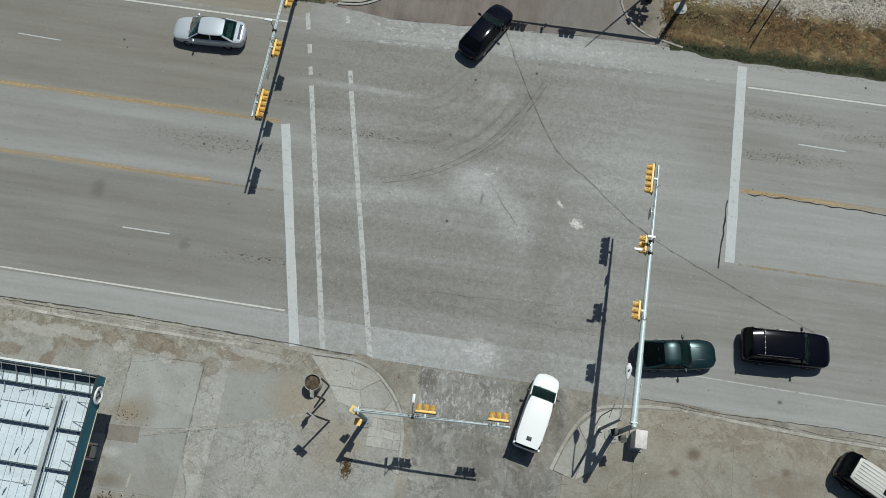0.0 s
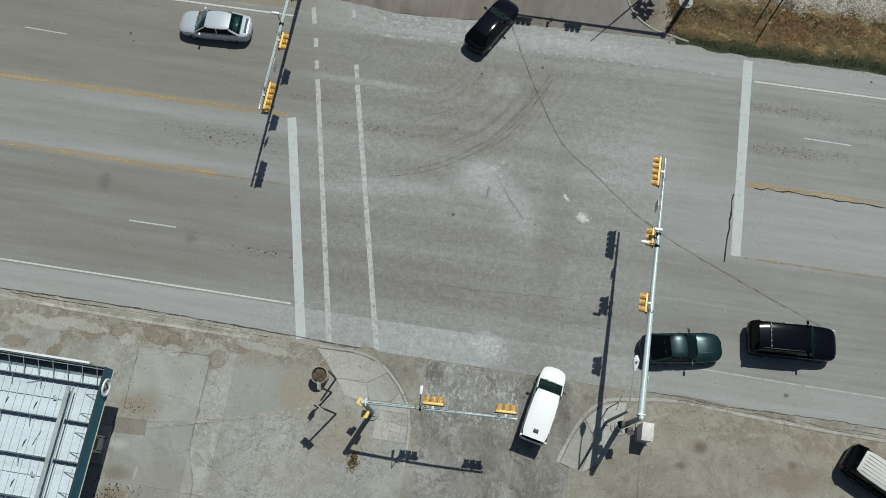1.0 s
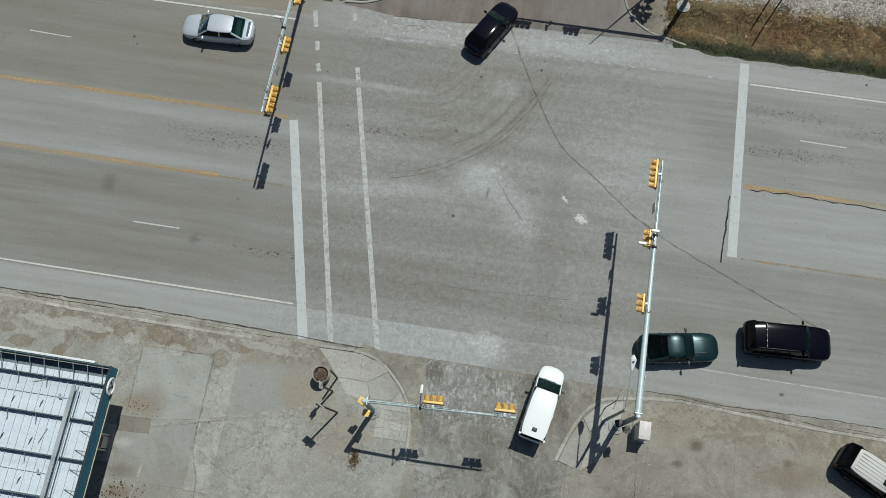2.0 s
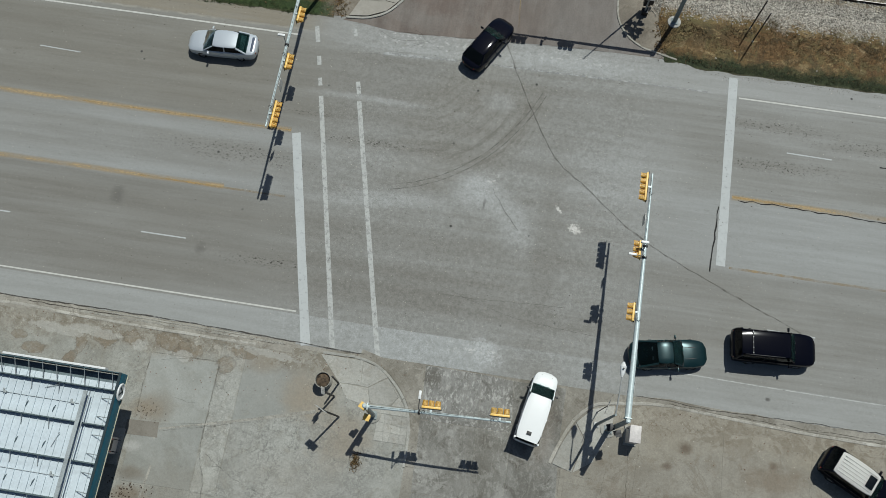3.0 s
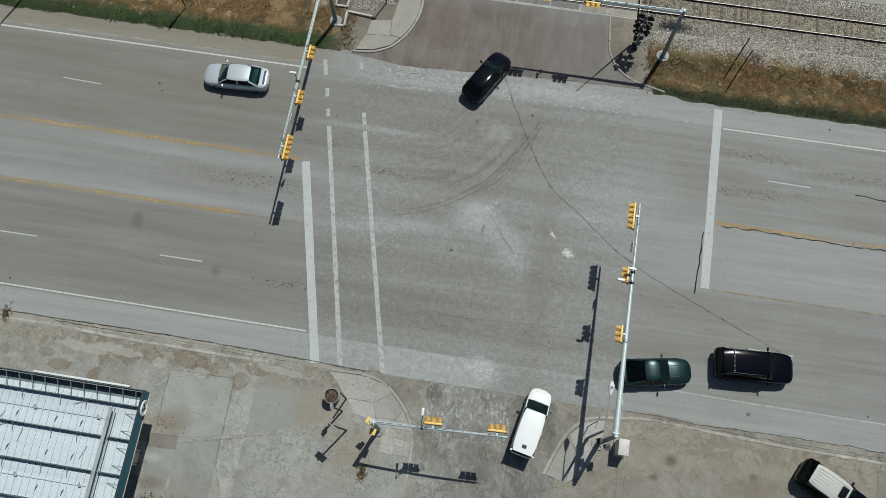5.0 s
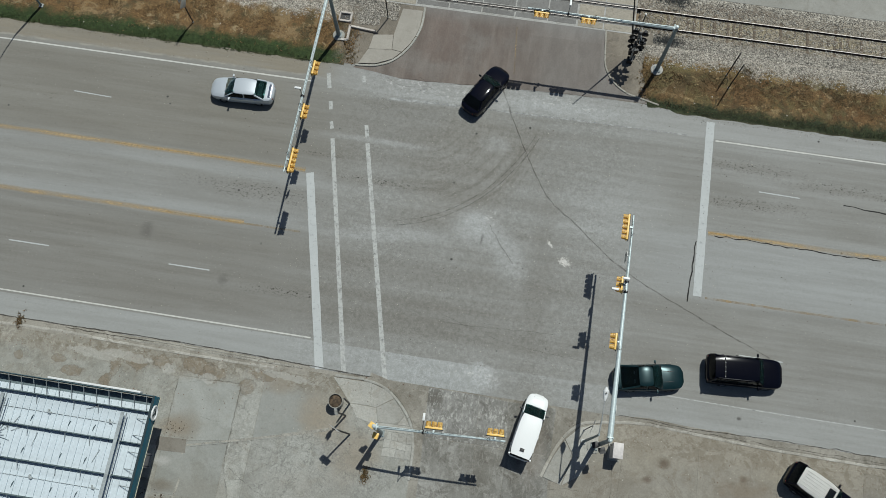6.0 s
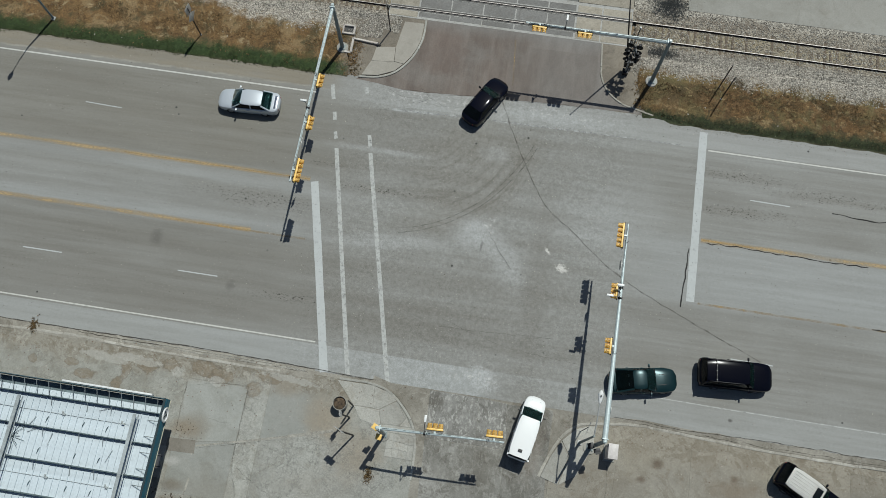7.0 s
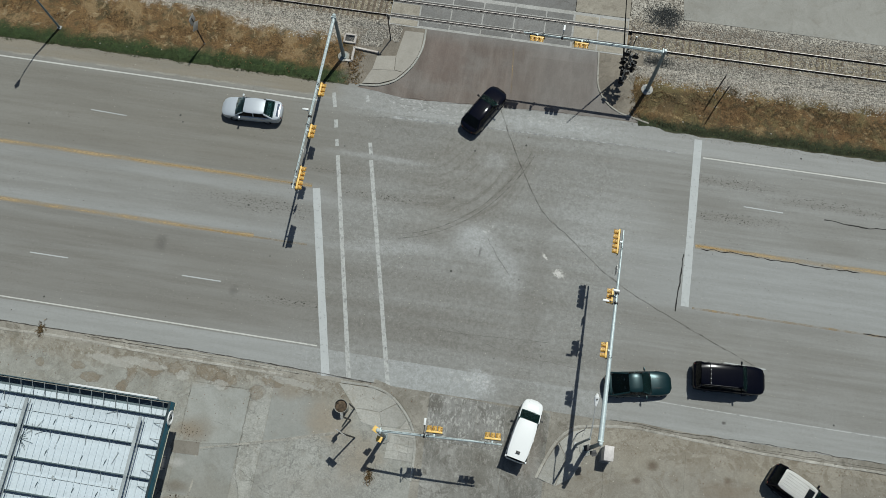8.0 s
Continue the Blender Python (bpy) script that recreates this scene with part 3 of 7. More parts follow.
def mark(name, color, lo, hi, top):
    """A dark thin mark on the ground, patchy."""
    g = Nodes(name)
    f = g.noise(2.5, 6, 0.75)
    g.done(color, 0.9)
    return g.worn(g.ramp(f, lo, hi, 0, top))


def glass(name, tint):
    g = Nodes(name)
    return g.done(tint, 0.03, 0.0, Transmission_Weight=0.95, IOR=1.2, Specular_IOR_Level=0.12)


def car_paint(name, color, metal=0.0, rough=0.28, dusty=0.02, gloss=0.3):
    g = Nodes(name)
    dust = g.ramp(g.noise(2.0, 5, 0.7), 0.35, 0.75, 0, dusty)
    return g.done(g.mix(dust, color, (0.30, 0.28, 0.25)), rough, metal, Specular_IOR_Level=gloss)


M_ASPHALT, M_RED = asphalt_road(), red_asphalt()
M_LOT = concrete("stained_lot_concrete", (0.200, 0.197, 0.172), (0.276, 0.276, 0.249), (0.186, 0.167, 0.130), 0.55, 0.7, 7.2)
M_LOT_EAST = concrete("brown_lot_concrete", (0.165, 0.150, 0.122), (0.228, 0.215, 0.182), (0.140, 0.114, 0.082), 0.55, 0.25, 6.6, grit=0.5)
M_STREET = concrete("dark_street_concrete", (0.120, 0.115, 0.100), (0.240, 0.236, 0.216), (0.082, 0.073, 0.058), 0.85, 0.4, None, 0.22)
M_ROUGH = concrete("scaled_concrete", (0.120, 0.115, 0.102), (0.240, 0.237, 0.220), (0.092, 0.083, 0.069), 0.7, 0.3, None, 0.75)
M_WALK = concrete("pale_sidewalk_concrete", (0.262, 0.256, 0.228), (0.325, 0.320, 0.290), (0.230, 0.205, 0.164), 0.45, 0.15)
M_KERB = concrete("sandy_kerb_concrete", (0.245, 0.232, 0.198), (0.355, 0.342, 0.305), (0.150, 0.128, 0.096), 0.75, 0.0)
M_HEADWALL = concrete("pale_headwall_concrete", (0.38, 0.345, 0.31), (0.48, 0.45, 0.415), (0.28, 0.24, 0.20), 0.4, 0.0)
M_GUTTER = concrete("dirty_gutter", (0.165, 0.152, 0.125), (0.265, 0.250, 0.215), (0.105, 0.090, 0.068), 0.75, 0.0)
M_NORTH_LOT = concrete("far_lot_concrete", (0.245, 0.238, 0.210), (0.290, 0.284, 0.256), (0.21, 0.19, 0.155), 0.4, 0.0, grit=0.3)
M_CROSSING = concrete("crossing_panel_grey", (0.138, 0.134, 0.126), (0.176, 0.172, 0.163), (0.100, 0.090, 0.078), 0.5, 0.0)
M_CROSSING_EDGE = concrete("crossing_edge_pale", (0.27, 0.265, 0.245), (0.34, 0.335, 0.315), (0.20, 0.185, 0.158), 0.5, 0.0)
M_CROSSING_END = concrete("crossing_end_beige", (0.240, 0.215, 0.172), (0.315, 0.288, 0.236), (0.175, 0.150, 0.112), 0.6, 0.0)
M_EARTH, M_TURF, M_BALLAST, M_STONE = earth(), verge_soil(), ballast(), stones_mat()
M_GREEN = blades("green_grass", (0.016, 0.030, 0.006), (0.040, 0.066, 0.014), (0.042, 0.046, 0.014))
M_GREEN_DARK = blades("dark_green_grass", (0.011, 0.016, 0.005), (0.030, 0.040, 0.012), (0.046, 0.036, 0.015))
M_DRY = blades("dry_grass", (0.060, 0.034, 0.013), (0.32, 0.205, 0.090), (0.070, 0.056, 0.022))
M_DRY_DARK = blades("dark_dry_grass", (0.040, 0.028, 0.011), (0.175, 0.110, 0.044), (0.045, 0.043, 0.016))
M_DARK_WEED = blades("dark_weeds", (0.03, 0.034, 0.033), (0.12, 0.125, 0.12), (0.05, 0.055, 0.055))
M_DIRT = concrete("grey_brown_dirt", (0.128, 0.112, 0.090), (0.200, 0.176, 0.140), (0.095, 0.075, 0.052), 0.7, 0.0)
M_WHITE_LINE = paint("white_road_paint", (0.44, 0.455, 0.448), 0.24, 0.48, 4.0, 0.35)
M_EDGE_LINE = paint("cream_edge_line_paint", (0.52, 0.515, 0.475), 0.24, 0.48, 3.0, 0.35)
M_WHITE_WORN = paint("worn_white_road_paint", (0.42, 0.425, 0.405), 0.27, 0.56, 3.2, 0.30)
M_YELLOW = paint("worn_yellow_road_paint", (0.43, 0.285, 0.115), 0.36, 0.74, 0.45, 0.08)
M_YELLOW_FAINT = paint("faded_yellow_road_paint", (0.34, 0.245, 0.125), 0.40, 0.72, 0.9, 0.05)
M_TAR = mark("black_crack_sealant", (0.012, 0.011, 0.010), 0.20, 0.35, 0.95)
M_CRACK = mark("ground_crack", (0.066, 0.054, 0.041), 0.28, 0.66, 0.48)
M_FINE_CRACK = mark("fine_ground_crack", (0.075, 0.065, 0.050), 0.34, 0.66, 0.46)
M_JOINT = mark("dark_gutter_joint", (0.046, 0.038, 0.029), 0.27, 0.54, 0.80)
M_SKID = mark("tyre_rubber", (0.06, 0.054, 0.045), 0.36, 0.70, 0.13)
M_SKID_DARK = mark("skid_rubber", (0.055, 0.048, 0.039), 0.36, 0.66, 0.50)
M_STEEL = plain("pale_painted_steel", (0.47, 0.54, 0.54), 0.45, 0.15, 0.10)
# Masts and lamp poles: the arm paint darkened for their shaded sides.
M_POLE_SHADED = plain("shaded_mast_paint", (0.20, 0.235, 0.235), 0.6, 0.0, 0.12)
M_GALV = plain("galvanised_steel", (0.34, 0.35, 0.34), 0.55, 0.3, 0.14)
M_SIGNAL = plain("signal_yellow", (0.76, 0.49, 0.12), 0.45, 0, 0.10, 5)
M_BLACK = plain("matt_black", (0.012, 0.012, 0.013), 0.55)
M_WHITE = plain("white_enamel", (0.62, 0.63, 0.62), 0.4, 0, 0.06)
M_RAIL = plain("worn_rail_steel", (0.40, 0.37, 0.345), 0.5, 0.3, 0.15)
M_RAIL_SIDE = plain("rusty_rail_side", (0.05, 0.030, 0.022), 0.85, 0.1, 0.2)
M_TIE = plain("weathered_timber", (0.125, 0.098, 0.070), 0.9, 0, 0.3, 3)
M_CABINET = plain("pale_cabinet_paint", (0.48, 0.45, 0.43), 0.5, 0, 0.08)
M_TEAL = plain("teal_fascia_panel", (0.004, 0.092, 0.142), 0.5, 0, 0.08, 1.5, Specular_IOR_Level=0.3)
M_CREAM = plain("cream_trim_paint", (0.40, 0.38, 0.28), 0.5, 0, 0.08)
# Slate version of the teal board; its colour carries the shade behind it.
M_FASCIA_BACK = plain("shaded_teal_fascia", (0.045, 0.085, 0.098), 0.65, 0, 0.14, 2)
M_TEAL_DARK = plain("dark_teal_backing", (0.008, 0.024, 0.030), 0.6, 0, 0.10, 2)
M_ROOF = plain("white_metal_roofing", (0.50, 0.56, 0.595), 0.45, 0.0, 0.08, 0.8)
M_BEAM = plain("grey_steel_beam", (0.33, 0.36, 0.36), 0.5, 0.2, 0.15, 2)
# Purlin colour darkened to carry the shade on the south faces of the webs.
M_PURLIN = plain("shaded_purlin_paint", (0.075, 0.105, 0.11), 0.6, 0.0, 0.12, 2)
# Tone of the shaded gap behind the fascia, put into a plate's colour.
M_GAP_PLATE = plain("shaded_gap_teal", (0.130, 0.170, 0.180), 0.7, 0.0, 0.2, 2)
M_RED_PLASTIC = plain("red_plastic", (0.42, 0.03, 0.03), 0.4)
M_RUST = plain("rusty_brown_steel", (0.15, 0.085, 0.055), 0.85, 0.1, 0.25, 4)
M_RUBBISH = plain("brown_rubbish", (0.085, 0.060, 0.038), 0.95, 0, 0.42, 5)
M_GROOVE = plain("grey_flangeway", (0.095, 0.090, 0.084), 0.95, 0, 0.2, 3)
M_CLOD = plain("dried_mud", (0.060, 0.042, 0.028), 0.9, 0, 0.2)
M_SIGN_BACK = plain("bare_aluminium", (0.46, 0.46, 0.44), 0.5, 0.25, 0.12)
M_LENS = plain("dark_signal_lens", (0.05, 0.02, 0.015), 0.2)
M_GLASS = glass("tinted_car_glass", (0.11, 0.25, 0.24))
M_GLASS_DARK = plain("dark_privacy_glass", (0.006, 0.008, 0.009), 0.08, 0, 0.05, 3, Specular_IOR_Level=0.25)
M_GLASS_SMOKE = glass("smoked_car_glass", (0.045, 0.075, 0.08))
M_CABIN = plain("dark_cabin_trim", (0.020, 0.021, 0.022), 0.8)
M_SEAT = plain("grey_seat_cloth", (0.09, 0.088, 0.083), 0.9)
M_SHELF = plain("reflection_pale_shelf", (0.42, 0.43, 0.42), 0.8)
M_TYRE = plain("tyre_black", (0.014, 0.014, 0.014), 0.85)
M_RIM = plain("alloy_rim", (0.45, 0.46, 0.47), 0.3, 0.9)
M_LAMP_CLEAR = plain("clear_headlamp", (0.70, 0.72, 0.74), 0.12, 0.3, 0.04)
M_LAMP_RED = plain("red_tail_lamp", (0.28, 0.012, 0.012), 0.2)
M_CHROME = plain("bright_trim", (0.62, 0.63, 0.64), 0.15, 0.95, 0.05)


# ---- mesh tools ----
def link_mesh(name, bm, material, parent=None, label="", smooth=None, local=None):
    me = bpy.data.meshes.new(name)
    bm.to_mesh(me)
    bm.free()
    me.materials.append(material)
    if smooth is not None:
        me.polygons.foreach_set("use_smooth", [True] * len(me.polygons))
        me.set_sharp_from_angle(angle=radians(smooth))
    ob = new(name, me)
    ob.parent = parent
    if local is not None:
        ob.matrix_basis = local
    if label:
        ob["label"] = label
    return ob


def part(name, bm, material, parent, label="", smooth=35, local=None):
    return link_mesh(name, bm, material, parent, label, smooth, local)


def thing(name, m, label, category, group=""):
    ob = new(name)
    ob.empty_display_size = 0.2
    ob.matrix_basis = m
    return tagged(ob, label, category, group)


def structure(name, bm, material, label="", category="", smooth=None, kind="structure"):
    ob = link_mesh(name, bm, material, None, "", smooth, ROAD)
    return tagged(ob, label, category, "", kind)


def box(bm, cx, cy, cz, lx, ly, lz, bevel=0.0, m=None, taper=1.0):
    """A box by its centre and sizes; its top narrowed by taper."""
    r = bmesh.ops.create_cube(bm, size=1.0)
    vs = r["verts"]
    for v in vs:
        k = taper if v.co.z > 0 else 1.0
        v.co = Vector((v.co.x * lx * k, v.co.y * ly * k, v.co.z * lz))
    if bevel:
        es = list({e for v in vs for e in v.link_edges})
        out = bmesh.ops.bevel(bm, geom=es, offset=bevel, segments=2, profile=0.6, affect="EDGES")
        vs = list({v for f in out["faces"] for v in f.verts} | {v for v in vs if v.is_valid})
    shift = Matrix.Translation((cx, cy, cz))
    mm = (m @ shift) if m is not None else shift
    bmesh.ops.transform(bm, matrix=mm, verts=vs)
    return bm


def boxed(*a, **k):
    return box(bmesh.new(), *a, **k)


def tube(bm, pts, radii, seg=10, caps=True):
    """A round bar through pts, with a radius at each."""
    rings = []
    pts = [Vector(p) for p in pts]
    for i, p in enumerate(pts):
        d = (pts[min(i + 1, len(pts) - 1)] - pts[max(i - 1, 0)]).normalized()
        side = d.orthogonal().normalized() if abs(d.z) > 0.95 else d.cross(Vector((0, 0, 1))).normalized()
        up = side.cross(d).normalized()
        r = radii[i] if isinstance(radii, (list, tuple)) else radii
        rings.append([bm.verts.new(p + (side * math.cos(a) + up * math.sin(a)) * r) for a in (2 * math.pi * j / seg for j in range(seg))])
    for a, b in zip(rings, rings[1:]):
        for j in range(seg):
            bm.faces.new((a[j], a[(j + 1) % seg], b[(j + 1) % seg], b[j]))
    if caps:
        bm.faces.new(rings[0][::-1])
        bm.faces.new(rings[-1])
    bmesh.ops.recalc_face_normals(bm, faces=bm.faces[:])
    return bm


def tubed(*a, **k):
    return tube(bmesh.new(), *a, **k)


def slab(bm, pts, top, depth, bevel=0.0):
    """A flat slab with the outline pts."""
    up = [bm.verts.new((x, y, top)) for x, y in pts]
    low = [bm.verts.new((x, y, top - depth)) for x, y in pts]
    k = len(pts)
    face = bm.faces.new(up)
    for i in range(k):
        bm.faces.new((up[i], low[i], low[(i + 1) % k], up[(i + 1) % k]))
    bm.normal_update()
    if face.normal.z < 0:
        bmesh.ops.reverse_faces(bm, faces=bm.faces[:])
    if bevel:
        bmesh.ops.bevel(bm, geom=list(face.edges), offset=bevel, segments=1, affect="EDGES")
    return bm


def arc(cx, cy, r, a0, a1, k=10):
    return [(cx + r * math.cos(radians(a0 + (a1 - a0) * i / k)), cy + r * math.sin(radians(a0 + (a1 - a0) * i / k))) for i in range(k + 1)]


def smooth_line(ctrl, step=0.6, jitter=0.0, seed=0):
    """A smooth line through a few control points, shaken a little."""
    rnd = random.Random(seed)
    p = [Vector(c) for c in ctrl]
    p = [2 * p[0] - p[1], *p, 2 * p[-1] - p[-2]]
    out = []
    for a, b, c, d in zip(p, p[1:], p[2:], p[3:]):
        k = max(2, int((c - b).length / step))
        for i in range(k):
            t = i / k
            lab, lbc, lcd = (b - a).length, (c - b).length, (d - c).length
            m0, m1 = (c - a) * (lbc / (lab + lbc)), (d - b) * (lbc / (lbc + lcd))
            q = b * (2 * t**3 - 3 * t * t + 1) + m0 * (t**3 - 2 * t * t + t) + c * (3 * t * t - 2 * t**3) + m1 * (t**3 - t * t)
            out.append((q.x + rnd.gauss(0, jitter), q.y + rnd.gauss(0, jitter)))
    out.append(tuple(p[-2][:2]))
    return out


def ribbon(bm, line, width, z, vary=0.0, seed=0):
    rnd = random.Random(seed)
    pts = [Vector((*q, 0)) for q in line]
    prev = None
    for i, q in enumerate(pts):
        d = (pts[min(i + 1, len(pts) - 1)] - pts[max(i - 1, 0)]).normalized()
        w = width * (1 + rnd.uniform(-vary, vary)) / 2
        nrm = Vector((-d.y, d.x, 0)) * w
        row = [bm.verts.new((*(q - nrm).xy, z)), bm.verts.new((*(q + nrm).xy, z))]
        if prev:
            bm.faces.new((prev[0], row[0], row[1], prev[1]))
        prev = row
    return bm


def sweep(bm, line, profile):
    """A profile of (across, up) carried along a line on the plan."""
    pts = [Vector((*q, 0)) for q in line]
    prev = None
    for i, q in enumerate(pts):
        d = (pts[min(i + 1, len(pts) - 1)] - pts[max(i - 1, 0)]).normalized()
        nrm = Vector((-d.y, d.x, 0))
        row = [bm.verts.new(q + nrm * a + Vector((0, 0, b))) for a, b in profile]
        if prev:
            for j in range(len(row) - 1):
                bm.faces.new((prev[j], row[j], row[j + 1], prev[j + 1]))
        prev = row
    bmesh.ops.recalc_face_normals(bm, faces=bm.faces[:])
    return bm


# ---- ground and roads ----
bm = bmesh.new()
slab(bm, [(-700, -700), (700, -700), (700, 700), (-700, 700)], -0.32, 0.3)
structure("ground", bm, M_EARTH, "bare dry brown earth under the roads and lots", "ground")

road_outline = [(-320, 7.5), (-9, 7.4), (320, 7.3), (320, 31.2), (16, 31.25), (9.6, 31.55), (-11.0, 31.55), (-16.5, 31.5), (-320, 31.6)]
structure("road", slab(bmesh.new(), road_outline, 0.0, 0.25), M_ASPHALT, "wide worn grey asphalt road with faded lane markings", "road")

west_return = smooth_line([(-13.0, 31.44), (-12.65, 31.45), (-11.22, 31.62), (-9.88, 32.28), (-8.72, 33.77), (-8.12, 35.6), (-8.1, 37.6)], 0.45)
east_return = [(6.4, 37.6)] + arc(9.9, 35.3, 3.35, 180, 262, 10) + [(11.2, 31.55)]
north_outline = [(-13.0, 31.3)] + west_return[1:] + east_return[:-1] + [(11.2, 31.55)] + smooth_line([(8.5, 31.58), (2.3, 31.42), (-5.6, 31.0), (-9.1, 30.88), (-11.2, 31.15)], 0.6, 0.012, 8)
structure("road_north_approach", slab(bmesh.new(), north_outline, 0.004, 0.2), M_RED, "reddish brown worn asphalt approach before the rail crossing", "road")
structure("road_north_street", slab(bmesh.new(), [(-8.6, 41.15), (4.1, 41.15), (4.1, 260), (-8.6, 260)], 0.004, 0.2), M_CROSSING, "grey street beyond the rail crossing", "road")

# ---- painted lines ----
def stripes(name, rows, material, label, z=0.005):
    for s0, n0, s1, n1, w in rows:
        d = math.hypot(s1 - s0, n1 - n0)
        k = max(1, int(d / 1.5))
        line = [(s0 + (s1 - s0) * i / k, n0 + (n1 - n0) * i / k) for i in range(k + 1)]
        structure(name, ribbon(bmesh.new(), line, w, z, 0.05, 3), material, label, "road marking")


stripes("edge_line", [(-140, 29.75, -15.9, 29.6, 0.12), (15.7, 29.27, 140, 29.2, 0.11), (-140, 9.7, -11.9, 9.5, 0.10)], M_EDGE_LINE, "thin white painted edge line on grey asphalt")
stripes("edge_line", [(11.3, 9.36, 18.7, 9.27, 0.07), (18.7, 9.27, 140, 9.10, 0.07)], M_WHITE_WORN, "thin dull white edge line on grey asphalt")
dash_rows = []
for k in range(0, 8):
    dash_rows.append((-23.35 - 12.25 * k, 13.27, -20.25 - 12.25 * k, 13.27, 0.09))
    dash_rows.append((-34.3 - 12.25 * k, 25.92, -31.25 - 12.25 * k, 25.82, 0.08))
    dash_rows.append((19.15 + 12.25 * k, 25.58, 22.2 + 12.25 * k, 25.52, 0.09))
    dash_rows.append((18.35 + 12.25 * k, 12.96, 21.4 + 12.25 * k, 12.92, 0.09))
stripes("lane_dash", dash_rows, M_WHITE_LINE, "short white painted lane dash on grey asphalt")
M_YELLOW_STAIN = smeared_paint("smeared_yellow_paint", (0.435, 0.318, 0.165), 0.27)
stripes("yellow_stain", [(-140, 22.14, -14.9, 22.12, 0.60), (-140, 17.34, -18.6, 17.24, 0.60), (15.6, 21.78, 140, 21.66, 0.56)], M_YELLOW_STAIN, "worn orange yellow line smeared along the middle lane", 0.002)
stripes("yellow_line", [(-24.6, 17.24, -18.8, 17.2, 0.12), (-30.0, 22.12, -14.9, 22.1, 0.07), (15.7, 21.78, 19.6, 21.74, 0.12)], M_YELLOW, "crisper remains of the yellow lane line")
stripes("faded_yellow_line", [(-18.8, 17.2, -14.3, 17.2, 0.14), (15.7, 16.75, 140, 16.6, 0.17)], M_YELLOW_FAINT, "faded yellow line almost worn off the asphalt")
M_SCRAPE = paint("pale_scrape", (0.36, 0.345, 0.30), 0.32, 0.60, 1.4, 0.18)
stripes("lot_scrape", [(-12.6, 2.46, -9.3, 3.40, 0.22), (-18.8, 0.84, -15.8, 1.61, 0.12), (-15.8, 1.61, -12.6, 2.46, 0.16), (-26.0, 7.36, -12.2, 7.30, 0.14), (-24.0, 7.55, -14.5, 7.46, 0.09), (-18.9, 0.9, -19.0, 0.2, 0.14), (-18.75, -1.4, -19.1, -4.4, 0.14)], M_SCRAPE, "faint pale scrape line on the concrete", 0.042)
M_GHOST = paint("ghost_of_white_paint", (0.36, 0.365, 0.352), 0.36, 0.62, 1.6, 0.12)
stripes("worn_edge_line", [(-9.6, 29.02, -4.3, 29.22, 0.22), (-4.3, 29.22, 6.5, 29.38, 0.16), (6.5, 29.38, 13.5, 29.42, 0.10), (-8.1, 29.8, -7.5, 30.15, 0.05), (-7.6, 29.9, -6.9, 30.3, 0.05), (-7.0, 29.95, -6.5, 30.4, 0.05)], M_GHOST, "pale remains of the edge line across the junction", 0.004)
stripes("centre_line", [(-0.3, 32.6, -0.6, 36.8, 0.07)], M_YELLOW_FAINT, "faint centre line on the side street")
stripes("stop_bar", [(-14.52, 21.95, -10.84, 7.4, 0.60), (15.25, 30.8, 15.13, 16.8, 0.62)], M_WHITE_LINE, "broad white painted stop bar across the lanes")
stripes("crosswalk_line", [(-13.38, 25.0, -9.08, 7.4, 0.32), (-10.64, 25.0, -6.13, 7.4, 0.32), (-14.78, 30.5, -14.45, 29.2, 0.32), (-14.15, 28.1, -13.98, 27.4, 0.30), (-13.75, 26.4, -13.58, 25.8, 0.28), (-12.0, 30.7, -11.85, 30.1, 0.28), (-11.0, 26.5, -10.72, 25.4, 0.30)], M_WHITE_WORN, "worn white crosswalk line painted across the road")

# ---- cracks, sealant and tyre marks ----
def marks(name, rows, material, label, z=0.006):
    for i, (ctrl, w, jit) in enumerate(rows):
        line = smooth_line(ctrl, 0.45, jit, 20 + i)
        structure(name, ribbon(bmesh.new(), line, w, z, 0.45, 40 + i), material, label, "road crack")


marks("crack_seal", [
    ([(16.0, 21.62), (20.4, 21.55), (24.3, 21.45), (28.2, 21.5)], 0.065, 0.05),
    ([(14.75, 20.9), (14.62, 18.6), (14.5, 17.4), (14.45, 16.3)], 0.085, 0.04),
    ([(25.4, 25.45), (28.0, 25.3), (31.0, 25.45)], 0.08, 0.05),
    ([(28.4, 16.8), (31.5, 16.7)], 0.08, 0.05),
], M_TAR, "thin black tar line sealing a crack in the asphalt")
marks("road_crack", [
    ([(-0.96, 31.1), (0.9, 27.2), (3.5, 22.8), (5.8, 20.95), (9.86, 17.87), (15.2, 15.3), (20.5, 13.06)], 0.085, 0.025),
    ([(-0.43, 19.85), (0.65, 18.35), (1.67, 17.16)], 0.06, 0.04),
    ([(-4.0, 13.0), (2.0, 11.3), (8.0, 10.8)], 0.022, 0.03),
    ([(-10.4, 30.9), (-8.6, 30.2), (-6.9, 30.5)], 0.035, 0.05),
    ([(-7.6, 31.3), (-6.9, 30.5), (-5.2, 29.9), (-3.9, 30.1)], 0.035, 0.05),
    ([(-11.8, 28.6), (-10.2, 28.9), (-8.8, 28.5)], 0.03, 0.04),
    ([(-3.1, 12.05), (0.0, 12.17), (5.2, 12.41)], 0.028, 0.03),
    ([(-9.2, 30.88), (-5.6, 31.0), (2.3, 31.40), (6.0, 31.5)], 0.06, 0.05),
], M_CRACK, "long thin crack crossing the grey asphalt")
